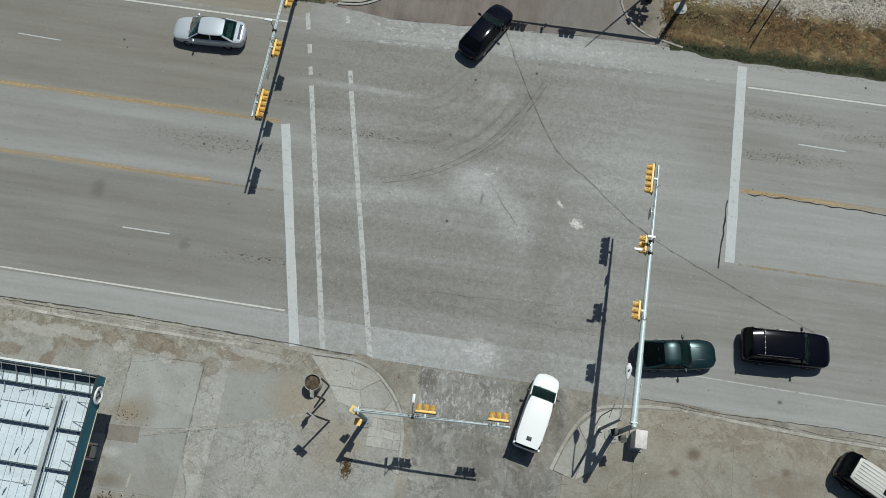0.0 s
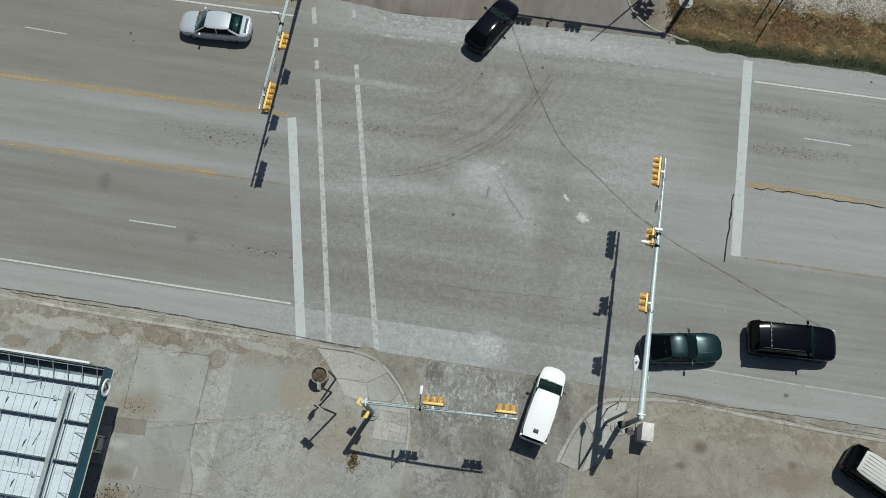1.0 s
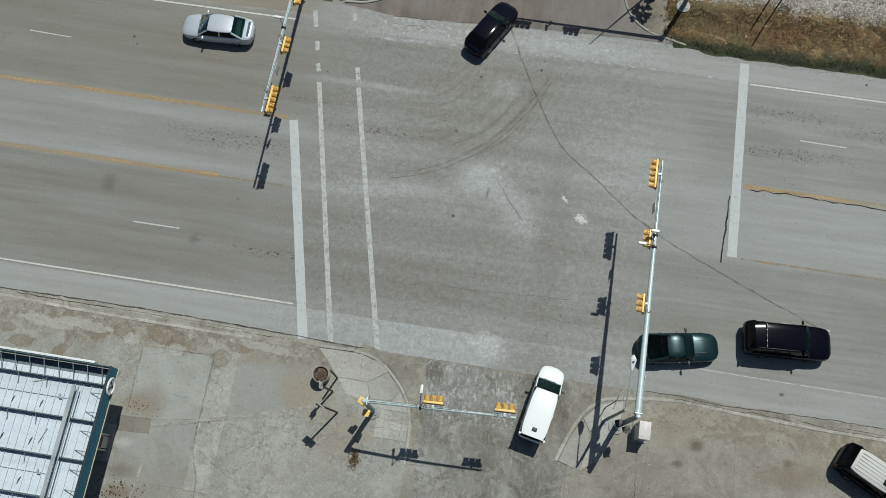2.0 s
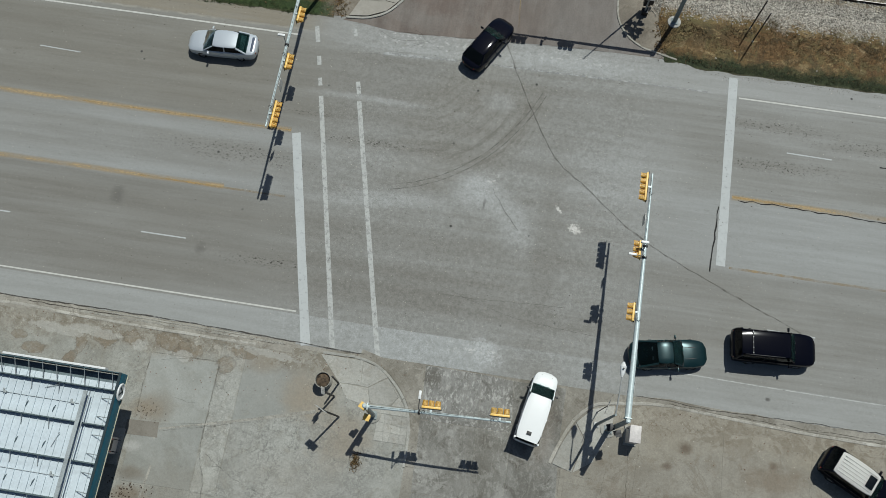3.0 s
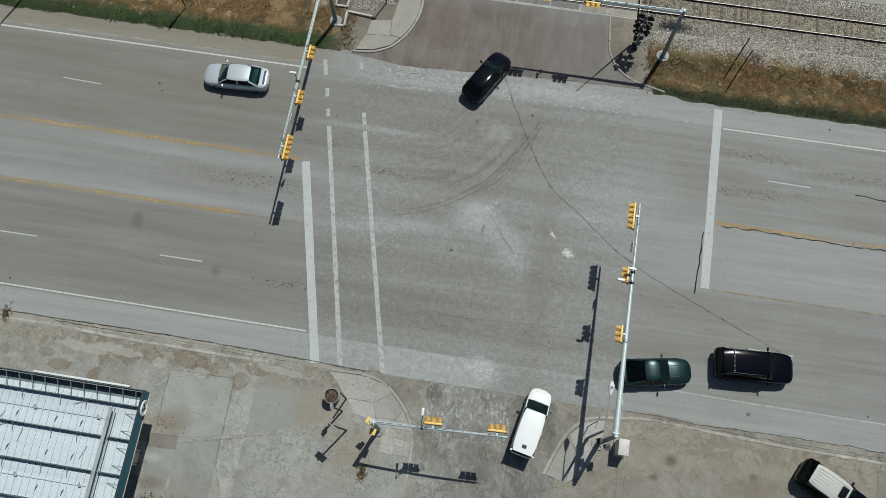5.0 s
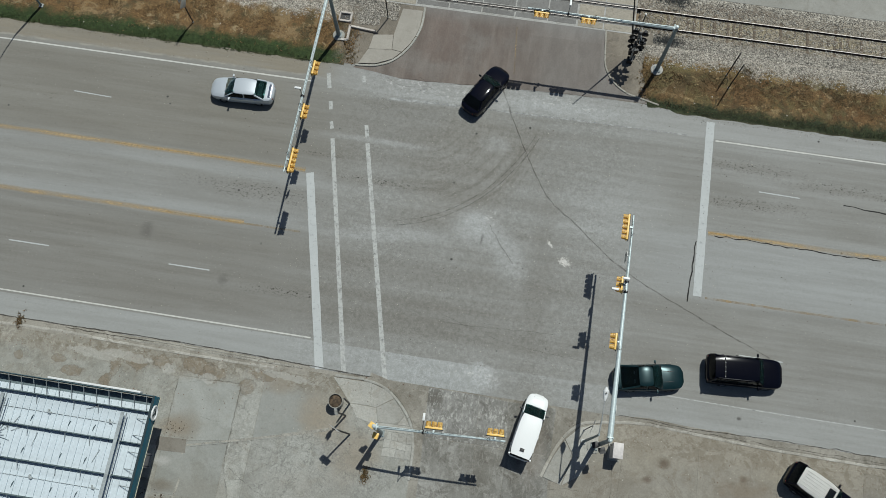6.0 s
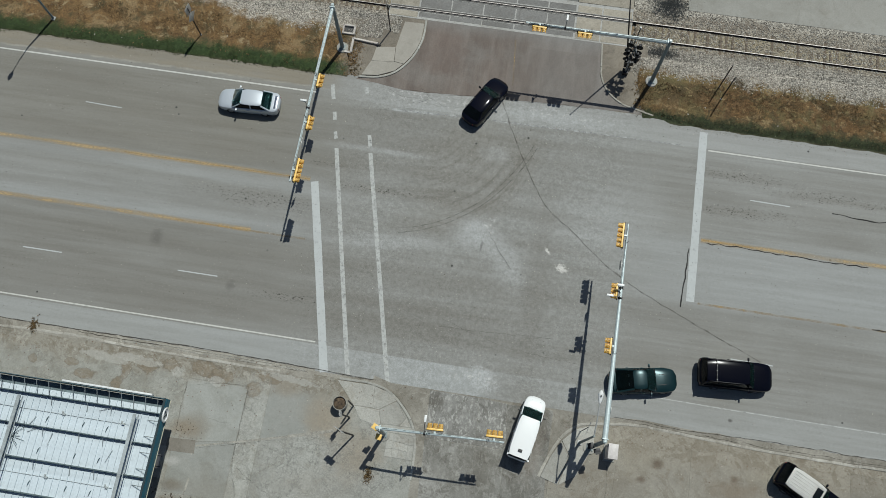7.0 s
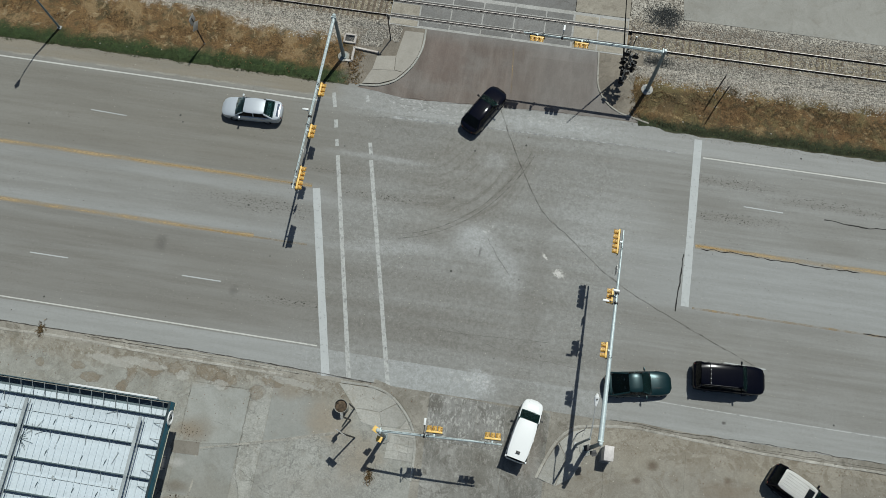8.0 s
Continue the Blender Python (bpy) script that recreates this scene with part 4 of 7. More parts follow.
marks("edge_crack", [
    ([(-38, 7.70), (-29.7, 7.68), (-22.4, 7.74), (-15.5, 7.63), (-11, 7.50), (-7.0, 7.42)], 0.066, 0.018),
    ([(-29.5, 7.52), (-25.5, 7.48), (-21.0, 7.50)], 0.05, 0.025),
    ([(-19.5, 7.30), (-15.0, 7.28), (-12.0, 7.22)], 0.04, 0.025),
    ([(10.3, 7.50), (12.7, 7.44), (14.6, 7.34), (22, 7.46), (32, 7.40)], 0.035, 0.03),
    ([(12.0, 7.22), (16.0, 7.12), (21, 7.06), (31, 7.02)], 0.025, 0.03),
], M_JOINT, "broken dark joint between road and gutter", 0.036)
def wheel_pair(ctrl, gap):
    """The two dark rims that one skidding tyre leaves."""
    line = [Vector(c) for c in ctrl]
    out = []
    for off in (-gap / 2, gap / 2):
        side = []
        for i, q in enumerate(line):
            d = (line[min(i + 1, len(line) - 1)] - line[max(i - 1, 0)]).normalized()
            side.append((q.x - d.y * off, q.y + d.x * off))
        out.append((side, 0.055, 0.008))
    return out


marks("tyre_mark", wheel_pair([(-7.4, 18.98), (-5.75, 19.42), (-3.58, 20.44), (-0.96, 22.56), (1.28, 25.61), (2.2, 27.5)], 0.34), M_SKID_DARK, "thin dark curved tyre mark on the asphalt")
marks("tyre_smear", [
    ([(-7.5, 21.4), (-4.0, 22.7), (-1.6, 24.6)], 0.22, 0.01),
    ([(-4.0, 21.6), (-1.6, 23.2), (0.2, 25.6), (0.9, 27.6)], 0.24, 0.01),
    ([(-8.5, 22.6), (-4.6, 23.9), (-2.2, 25.9)], 0.22, 0.01),
], M_SKID, "faint dark curved tyre smear on the asphalt")

# ---- the canopy of the filling station ----
CW, CE, CS, CN = -38.0, -20.0, -13.0, 3.45  # plan edges
ROOF_Z, RIM_Z = 4.15, 4.95


def station_canopy():
    c = thing("station_canopy", ROAD, "filling station canopy with teal fascia and white metal roof", "canopy")
    # fascia: four boards, the east and north ones in full view
    part("fascia_east", boxed(CE - 0.06, (CS + CN) / 2, (RIM_Z + 3.95) / 2, 0.12, CN - CS, RIM_Z - 3.95, 0.015), M_TEAL, c, "glossy teal fascia board")
    part("fascia_north", boxed((CW + CE) / 2 - 0.07, CN - 0.025, (RIM_Z + 3.95) / 2, CE - CW - 0.14, 0.05, RIM_Z - 3.95, 0.01), M_FASCIA_BACK, c, "slate teal fascia seen from behind, shade in its colour")
    part("fascia_west", boxed(CW + 0.06, (CS + CN) / 2, (RIM_Z + 3.95) / 2, 0.12, CN - CS - 0.25, RIM_Z - 3.95, 0.015), M_TEAL, c)
    part("fascia_south", boxed((CW + CE) / 2, CS + 0.05, (RIM_Z + 3.95) / 2, CE - CW - 0.26, 0.10, RIM_Z - 3.95, 0.015), M_TEAL, c)
    part("fascia_trim", boxed(CE + 0.012, (CS + CN) / 2, 3.975, 0.05, CN - CS + 0.02, 0.06, 0.006), M_CREAM, c, "cream trim along the foot of the fascia")
    part("fascia_cap", boxed(CE - 0.06, (CS + CN) / 2, RIM_Z + 0.012, 0.15, CN - CS + 0.02, 0.02), M_TEAL_DARK, c)
    part("sign_strip", boxed(-24.1, CN + 0.09, RIM_Z - 0.20, 6.2, 0.13, 0.45, 0.02), M_WHITE, c, "white light strip along the fascia")
    # deck sheets with raised seams, running across the canopy
    wide = 0.47
    k = int((CE - CW - 0.4) / wide)
    share = bmesh.new()
    length = CN - CS - 0.75
    box(share, 0, 0, -0.02, wide - 0.012, length, 0.04)
    box(share, -wide / 2 + 0.03, 0, 0.038, 0.032, length, 0.076)
    sheet = bpy.data.meshes.new("roof_sheet")
    share.to_mesh(sheet)
    share.free()
    sheet.materials.append(M_ROOF)
    for i in range(k):
        ob = new("roof_sheet", sheet)
        ob.parent = c
        ob.matrix_basis = pose(CE - 0.45 - wide * i, (CS + CN) / 2 - 0.22, ROOF_Z, 0, 0, 0)
    # Plate added in the shaded gap between fascia and roof sheets.
    part("gap_plate", boxed((CW + CE) / 2, CN - 0.36, ROOF_Z - 0.07, CE - CW - 0.3, 0.52, 0.04), M_GAP_PLATE, c, "plate added behind the fascia, gap shade in its colour")
    # beams on the roof
    for n in (2.42, 0.37, -1.75, -3.9, -6.0, -8.1, -10.3):
        b = bmesh.new()
        box(b, (CW + CE) / 2, n, ROOF_Z + 0.20, CE - CW - 0.3, 0.07, 0.36)
        box(b, (CW + CE) / 2, n, ROOF_Z + 0.39, CE - CW - 0.3, 0.06, 0.02)
        part("purlin", b, M_PURLIN, c)
    for s in (-21.85, -29.85, -37.2):
        b = bmesh.new()
        box(b, s, (CS + CN) / 2 - 0.6, ROOF_Z + 0.52, 0.05, CN - CS - 1.4, 0.25)
        box(b, s, (CS + CN) / 2 - 0.6, ROOF_Z + 0.65, 0.23, CN - CS - 1.4, 0.025)
        box(b, s + 0.25, (CS + CN) / 2 - 0.6, ROOF_Z + 0.60, 0.06, CN - CS - 1.4, 0.05)
        part("main_beam", b, M_BEAM, c)
    # struts that hold the fascia
    strut = tubed([(0, -0.12, 0), (0, 0.86, 0.70)], 0.024, 6)
    share = bpy.data.meshes.new("strut")
    strut.to_mesh(share)
    strut.free()
    share.materials.append(M_BEAM)
    for i in range(20):
        ob = new("strut", share)
        ob.parent = c
        ob.matrix_basis = pose(-20.55 - 0.84 * i, 2.50, ROOF_Z + 0.05)
    brace = tubed([(0, 0, 0.36), (0, -0.62, 0.03)], 0.020, 6)
    bent = bpy.data.meshes.new("brace")
    brace.to_mesh(bent)
    brace.free()
    bent.materials.append(M_BEAM)
    stub = tubed([(0.05, -1.30, 0.05), (0, -1.46, 0.10), (-0.06, -1.72, 0.05)], [0.015, 0.032, 0.012], 6)
    leaf = bpy.data.meshes.new("brace_foot")
    stub.to_mesh(leaf)
    stub.free()
    leaf.materials.append(M_PURLIN)
    for n in (2.42, 0.37, -1.75, -3.9, -6.0, -8.1):
        for s in (-23.65, -25.3, -27.8, -31.7, -33.4, -35.9):
            for name, mesh in (("brace", bent), ("brace_foot", leaf)):
                ob = new(name, mesh)
                ob.parent = c
                ob.matrix_basis = pose(s, n, ROOF_Z)
    for i in range(15):
        ob = new("strut", share)
        ob.parent = c
        ob.matrix_basis = pose(-20.95, 1.9 - 1.05 * i, ROOF_Z + 0.05, 0, 0, -90)
    # conduits, lamp housings and cut-out pieces of flashing on the deck
    rnd = random.Random(5)
    for n in (1.38, -2.74, -7.0):
        part("conduit", tubed([(CW + 0.8, n, ROOF_Z + 0.05), (-22.3, n + 0.02, ROOF_Z + 0.05)], 0.016, 6), M_BEAM, c)
        for s in (-22.65, -26.75, -31.35, -35.5):
            b = boxed(s, n + 0.02, ROOF_Z + 0.10, 0.20, 0.13, 0.12, 0.015)
            box(b, s - 0.12, n + 0.14, ROOF_Z + 0.07, 0.10, 0.16, 0.06, 0.01)
            part("lamp_housing", b, M_BEAM, c)
    for s, n, a in ((-24.5, 2.0, 20), (-27.3, -0.8, 80), (-23.2, -1.2, 70), (-28.9, -0.1, 30), (-29.0, 0.2, 60), (-29.1, -0.3, 100)):
        part("loose_strut", tubed([(s, n, ROOF_Z + 0.06), (s + 0.9 * math.cos(radians(a)), n + 0.9 * math.sin(radians(a)), ROOF_Z + 0.12)], 0.018, 5), M_BEAM, c)
    for i in range(11):
        a = radians(-70 + 19 * i + rnd.uniform(-6, 6))
        r = rnd.uniform(0.5, 1.1)
        part("loose_strut", tubed([(-29.9, -0.5, ROOF_Z + 0.08), (-29.9 + r * math.cos(a), -0.5 + r * math.sin(a), ROOF_Z + 0.05 + rnd.uniform(0, 0.1))], 0.016, 5), M_PURLIN, c)
    # the oval plate on the east fascia
    plate = bmesh.new()
    ring = [Vector((0.02, 0.46 * math.cos(a), 0.42 * math.sin(a))) for a in (2 * math.pi * j / 28 for j in range(28))]
    tube(plate, [*ring, ring[0]], 0.06, 8, False)
    sheet_verts = [plate.verts.new(v * 0.98) for v in ring]
    plate.faces.new(sheet_verts)
    oval = part("oval_plate", plate, M_WHITE, c, "white oval plate on the teal fascia", 40, pose(CE + 0.05, 2.4, 4.52))
    for y, z, turn in ((-0.08, 0.05, 35), (0.10, -0.06, -35)):
        part("emblem_bar", boxed(0.045, 0, 0, 0.02, 0.10, 0.46, 0.004), M_TEAL_DARK, oval, "dark bar of the emblem", 35, pose(0, y, z, turn, 0, 0))
    for s in (-25.0, -33.0):
        for n in (-1.5, -9.5):
            part("column", tubed([(s, n, 0.03), (s, n, ROOF_Z - 0.3)], 0.16, 14), M_WHITE, c)
    part("soffit", boxed((CW + CE) / 2, (CS + CN) / 2, 4.02, CE - CW - 0.28, CN - CS - 0.24, 0.04), M_TEAL_DARK, c)
    return c


station_canopy()


def fuel_dispenser(s, n):
    d = thing("fuel_dispenser", spot(s, n, 0.035), "red and grey fuel dispenser at the canopy edge", "fuel pump")
    part("body", boxed(0, 0, 0.75, 0.55, 1.0, 1.5, 0.03), M_CABINET, d)
    part("top", boxed(0, 0, 1.60, 0.60, 1.04, 0.18, 0.03), M_RED_PLASTIC, d, "red plastic hood")
    part("display", boxed(0.285, 0, 1.15, 0.02, 0.6, 0.4, 0.005), M_BLACK, d)
    for y in (-0.36, 0.36):
        h = part("hose", tubed([(0.28, y, 1.2), (0.5, y, 0.9), (0.52, y, 0.5), (0.34, y, 0.45)], 0.025, 6), M_BLACK, d)
        part("nozzle", tubed([(0.28, y, 1.2), (0.36, y, 1.32), (0.40, y, 1.22)], [0.03, 0.04, 0.02], 6), M_RED_PLASTIC, h)
    part("island", boxed(0, 0, 0.04, 1.0, 2.2, 0.10, 0.03), M_WALK, d, "pale concrete island")


fuel_dispenser(-21.35, -0.6)


# ---- traffic signals ----
def signal_head(parent, m, sections):
    """A horizontal head; its lenses face +x of m, its sections run along y."""
    long = 0.36 * sections
    h = part("signal_head", boxed(0.03, 0, 0, 0.13, long, 0.34, 0.03), M_SIGNAL, parent, "yellow horizontal signal housing", 35, m)
    part("backplate", boxed(-0.045, 0, 0.0, 0.012, long + 0.12, 0.44), M_BLACK, h)
    part("bracket", boxed(-0.17, 0, 0.05, 0.24, 0.12, 0.12, 0.01), M_STEEL, h)
    part("cable_loop", tubed([(-0.26, 0.30, 0.12), (-0.16, 0.42, 0.20), (-0.30, 0.52, 0.16), (-0.40, 0.40, 0.14)], 0.018, 5), M_BLACK, h)
    for i in range(sections):
        y = (i - (sections - 1) / 2) * 0.36
        v = bmesh.new()
        ring0, ring1 = [], []
        for j in range(9):
            a = radians(-30 + 240 * j / 8)
            ring0.append(v.verts.new((0.10, y + 0.166 * math.cos(a), 0.166 * math.sin(a))))
            reach = 0.42 if 2 <= j <= 6 else 0.30
            ring1.append(v.verts.new((reach, y + 0.160 * math.cos(a), 0.160 * math.sin(a) - 0.02)))
        for j in range(8):
            v.faces.new((ring0[j], ring0[j + 1], ring1[j + 1], ring1[j]))
        bmesh.ops.solidify(v, geom=v.faces[:], thickness=0.008)
        bmesh.ops.recalc_face_normals(v, faces=v.faces[:])
        part("visor", v, M_SIGNAL, h)
        lens = tubed([(0.09, y, 0), (0.112, y, 0)], [0.145, 0.12], 12)
        part("lens", lens, M_LENS, h)
    return h


def walk_signal(parent, m, material):
    h = part("walk_signal", boxed(0, 0, 0, 0.26, 0.40, 0.40, 0.03), material, parent, "small pedestrian signal box", 35, m)
    part("hood", boxed(0.20, 0, 0.20, 0.16, 0.38, 0.02), material, h)
    part("face", boxed(0.155, 0, 0, 0.012, 0.38, 0.36), M_BLACK, h)


def mast_signal(s, n, height, arm_to, heads, eye_at, walkers=(), plate=None, base_ring=M_WALK, rise=0.0, girth=0.135, more_plates=()):
    """A mast with an arm to a point of the plan; heads: (way along, sections); all in metres from the mast."""
    d = Vector((arm_to[0] - s, arm_to[1] - n))
    reach, turn = d.length, math.degrees(math.atan2(d.y, d.x))
    t = thing("mast_arm_signal", spot(s, n, 0.0, turn), "pale steel mast arm with yellow horizontal traffic signals", "traffic signal", "signals round the crossing")
    part("foundation", tubed([(0, 0, -0.05), (0, 0, 0.10), (0, 0, 0.12)], [0.48, 0.48, 0.45], 20), base_ring, t, "round concrete footing")
    part("base_flange", boxed(0, 0, 0.15, 0.5, 0.5, 0.06, 0.02), M_POLE_SHADED, t)
    for x in (-0.19, 0.19):
        for y in (-0.19, 0.19):
            part("bolt", tubed([(x, y, 0.1), (x, y, 0.26)], 0.025, 6), M_GALV, t)
    part("mast", tubed([(0, 0, 0.15), (0, 0, height * 0.5), (0, 0, height + 0.25)], [0.165, 0.145, 0.125], 14), M_POLE_SHADED, t)
    part("mast_cap", tubed([(0, 0, height + 0.24), (0, 0, height + 0.31)], [0.14, 0.07], 14), M_STEEL, t)
    part("arm_flange", boxed(0.16, 0, height, 0.07, 0.40, 0.46, 0.015), M_STEEL, t)
    pts, rad = [], []
    for i in range(9):
        f = i / 8
        pts.append((0.1 + (reach - 0.1) * f, 0, height + rise * (1 - (1 - f) ** 2)))
        rad.append(girth + (0.062 - girth) * f)
    part("arm", tubed(pts, rad, 12), M_STEEL, t)

    def level(x):
        f = max(0.0, min(1.0, x / reach))
        return height + rise * (1 - (1 - f) ** 2)

    for x, sections, side in heads:
        signal_head(t, pose(x, 0.27 * side, level(x), 0, 0, 90 * side) , sections)
    for x, side, off, up in eye_at:
        c = part("detector_post", tubed([(x, 0, level(x)), (x, 0, level(x) + up)], 0.03, 8), M_GALV, t)
        part("detector", boxed(x, (off + 0.12) * side, level(x) + up + 0.05, 0.15, 0.46, 0.14, 0.03), M_WHITE, c, "white detector camera housing")
        if off:
            part("bracket", tubed([(x, 0, level(x) + up - 0.02), (x, off * side, level(x) + up - 0.02)], 0.025, 6), M_BLACK, c)
        part("clamp", tubed([(x - 0.06, 0, level(x) - 0.0), (x + 0.06, 0, level(x))], 0.15, 10), M_BLACK, c)
    for z, a, off, mt in walkers:
        walk_signal(t, pose(off * math.cos(radians(a)), off * math.sin(radians(a)), z, 0, 0, a), mt)
    for x, side in ([plate] if plate else []) + list(more_plates):
        p = part("arm_sign", boxed(x, 0.18 * side, level(x) - 0.25, 0.62, 0.02, 0.75, 0.004), M_SIGN_BACK, t, "flat metal sign on the arm")
        part("sign_clamp", boxed(x, 0.09 * side, level(x), 0.06, 0.18, 0.10, 0.01), M_GALV, p)
    part("cable", tubed([(0.3, 0.02, height + 0.15), (reach * 0.5, 0.03, level(reach * 0.5) + 0.10), (reach - 0.3, 0.02, level(reach) + 0.07)], 0.012, 5), M_BLACK, t)
    return t


mast_signal(10.75, 34.65, 5.95, (0.0, 34.75), [(9.7, 3, 1), (6.3, 3, 1)], [(7.8, -1, 0.0, 1.1)], (), None, M_CROSSING_EDGE)
mast_signal(-14.62, 33.9, 5.95, (-14.85, 19.5), [(6.3, 3, 1), (9.75, 3, 1), (13.5, 5, 1)], [(8.6, -1, 0.0, 1.1)], (), (11.3, 1))
# The two walk signals here are coloured black for the shade they hang in.
mast_signal(8.85, 5.1, 5.95, (9.0, 20.0), [(6.2, 3, 1), (10.0, 3, 1), (14.0, 5, 1)], [(9.55, 1, 0.62, 0.30), (10.25, 1, 0.05, 0.7)], ((2.9, 110, 0.36, M_BLACK), (2.6, 200, 0.36, M_BLACK)), (1.9, -1), M_WALK, 0.0, 0.19, ((12.0, 1),))
mast_signal(-5.73, 3.72, 5.3, (2.5, 4.05), [(3.75, 3, 1), (7.6, 3, 1)], [(3.1, 1, 0.7, 1.1)], ((3.1, 150, 0.34, M_SIGNAL), (2.8, -100, 0.34, M_SIGNAL)), None, M_WALK, 0.6, 0.095)


def street_lamp(s, n, height, turn, reach, lift=0.35):
    t = thing("street_lamp", spot(s, n, 0, turn), "slim steel street lamp with a long bracket", "street lamp", "street lamps")
    part("pole", tubed([(0, 0, -0.02), (0, 0, height)], [0.10, 0.065], 12), M_POLE_SHADED, t)
    part("foot", boxed(0, 0, 0.06, 0.34, 0.34, 0.16, 0.03), M_GALV, t)
    part("bracket", tubed([(0, 0, height - 0.1), (reach * 0.5, 0, height + lift * 0.71), (reach, 0, height + lift)], [0.045, 0.04, 0.03], 8), M_GALV, t)
    head = bmesh.new()
    tube(head, [(reach - 0.05, 0, height + lift), (reach + 0.2, 0, height + lift + 0.01), (reach + 0.55, 0, height + lift + 0.02), (reach + 0.8, 0, height + lift + 0.01)], [0.05, 0.14, 0.19, 0.06], 12)
    l = part("luminaire", head, M_WHITE, t, "pale grey lamp head")
    part("photocell", tubed([(reach + 0.4, 0, height + lift + 0.17), (reach + 0.4, 0, height + lift + 0.27)], 0.05, 8), M_BLACK, l)


street_lamp(8.1, 5.3, 6.4, 88, 2.1)
street_lamp(-39.12, 32.94, 6.4, -97, 1.5, 1.8)


def control_cabinet(s, n):
    t = thing("control_cabinet", spot(s, n, 0.0), "pale metal traffic control cabinet on a concrete pad", "utility cabinet")
    part("pad", boxed(0, 0, 0.06, 0.8, 1.2, 0.14, 0.02), M_WALK, t)
    b = part("body", boxed(0, 0, 0.83, 0.62, 0.98, 1.42, 0.03), M_CABINET, t)
    part("lid", boxed(0, 0, 1.57, 0.68, 1.04, 0.06, 0.02), M_CABINET, b)
    part("door", boxed(-0.316, 0, 0.85, 0.02, 0.88, 1.25, 0.01), M_CABINET, t)
    part("handle", boxed(-0.345, 0.34, 0.9, 0.04, 0.04, 0.18, 0.01), M_BLACK, t)


control_cabinet(10.25, 4.95)


# ---- south-west corner: drum and sign posts ----
def drum(s, n):
    t = thing("litter_drum", spot(s, n, 0.035), "big rusty drum filled with brown rubbish", "litter bin")
    b = bmesh.new()
    prof = [(0.46, 0.0), (0.49, 0.04), (0.47, 0.30), (0.49, 0.33), (0.47, 0.36), (0.47, 0.62), (0.49, 0.65), (0.47, 0.68), (0.48, 0.92), (0.50, 0.95), (0.47, 0.95), (0.45, 0.90), (0.45, 0.6)]
    rings = [[b.verts.new((r * math.cos(a), r * math.sin(a), z)) for a in (2 * math.pi * j / 28 for j in range(28))] for r, z in prof]
    for p, q in zip(rings, rings[1:]):
        for j in range(28):
            b.faces.new((p[j], p[(j + 1) % 28], q[(j + 1) % 28], q[j]))
    part("shell", b, M_KERB, t, "weathered pale drum wall")
    heap = bmesh.new()
    bmesh.ops.create_icosphere(heap, subdivisions=3, radius=0.44)
    for v in heap.verts:
        v.co.z = v.co.z * 0.28 + 0.72 + 0.07 * noise.noise(v.co * 6)
    part("rubbish", heap, M_RUBBISH, t, "brown rubbish heaped inside")


drum(-9.14, 5.3)


def sign_post(s, n, height, lean=0.0, plate=None, turn=0.0, label="thin dark steel post", thick=0.05, face=0.0):
    """plate: (width, height of plate)"""
    t = thing("sign_post", spot(s, n, 0.02, turn) @ pose(0, 0, 0, 0, lean, 0), label, "sign post", "")
    part("post", tubed([(0, 0, -0.02), (0, 0, height)], thick, 8), M_BLACK, t)
    part("collar", tubed([(0, 0, 0), (0, 0, 0.12)], 0.07, 8), M_GALV, t)
    if plate:
        w, h = plate
        p = part("plate", boxed(0.05, 0, height - h / 2, 0.012, w, h, 0.004), M_SIGN_BACK, t, "bare metal back of a sign", 35, pose(0, 0, 0, 0, 0, face))
        part("bolt", tubed([(0.04, 0, height - h * 0.3), (0.07, 0, height - h * 0.3)], 0.02, 6), M_GALV, p)
    return t


sign_post(8.1, 6.1, 3.4, 0, (0.9, 0.25), -16, "slim post with a narrow pale street sign", 0.03)
sign_post(-8.25, 5.35, 3.0, thick=0.06)
sign_post(-8.35, 4.5, 3.5, -6, (0.45, 0.8), 15, "steel post with a narrow metal sign", 0.06)
sign_post(-7.83, 3.3, 4.6, -7, (0.75, 0.75), 8, "steel post with a square metal sign", 0.06, 55)
nw_sign = sign_post(-26.5, 33.3, 4.1, 0, (0.75, 0.85), -9, "steel post with two grey sign plates in dry grass")
diamond = part("plate", boxed(0.05, 0, 0, 0.012, 0.80, 0.80, 0.004), M_SIGN_BACK, nw_sign, "bare metal back of a diamond sign", 35, pose(0, 0, 2.75, 45, 0, 0))
for z in (3.45, 3.85):
    part("brace", boxed(-0.01, 0, z, 0.03, 0.70, 0.06, 0.004), M_BLACK, nw_sign, "dark sign brace")
part("brace", boxed(0.07, 0, 3.6, 0.012, 0.10, 0.60, 0.002), M_BLACK, nw_sign, "dark sign brace")
bell_post = sign_post(9.15, 38.12, 2.1, 0, None, 0, "short dark post with a pale cap beside the rail", 0.04)
part("cap", tubed([(0, 0, 2.1), (0, 0, 2.16)], [0.09, 0.06], 10), M_WHITE, bell_post, "pale round cap")
sign_post(16.2, 35.0, 3.4, 0, None, 0, "bare dark steel post in dry grass")
sign_post(16.4, 33.9, 3.6, 0, None, 0, "bare dark steel post in dry grass")
sign_post(-11.0, 36.1, 3.7, 0, (0.3, 0.5), 80, "thin crossing post beside the tracks")


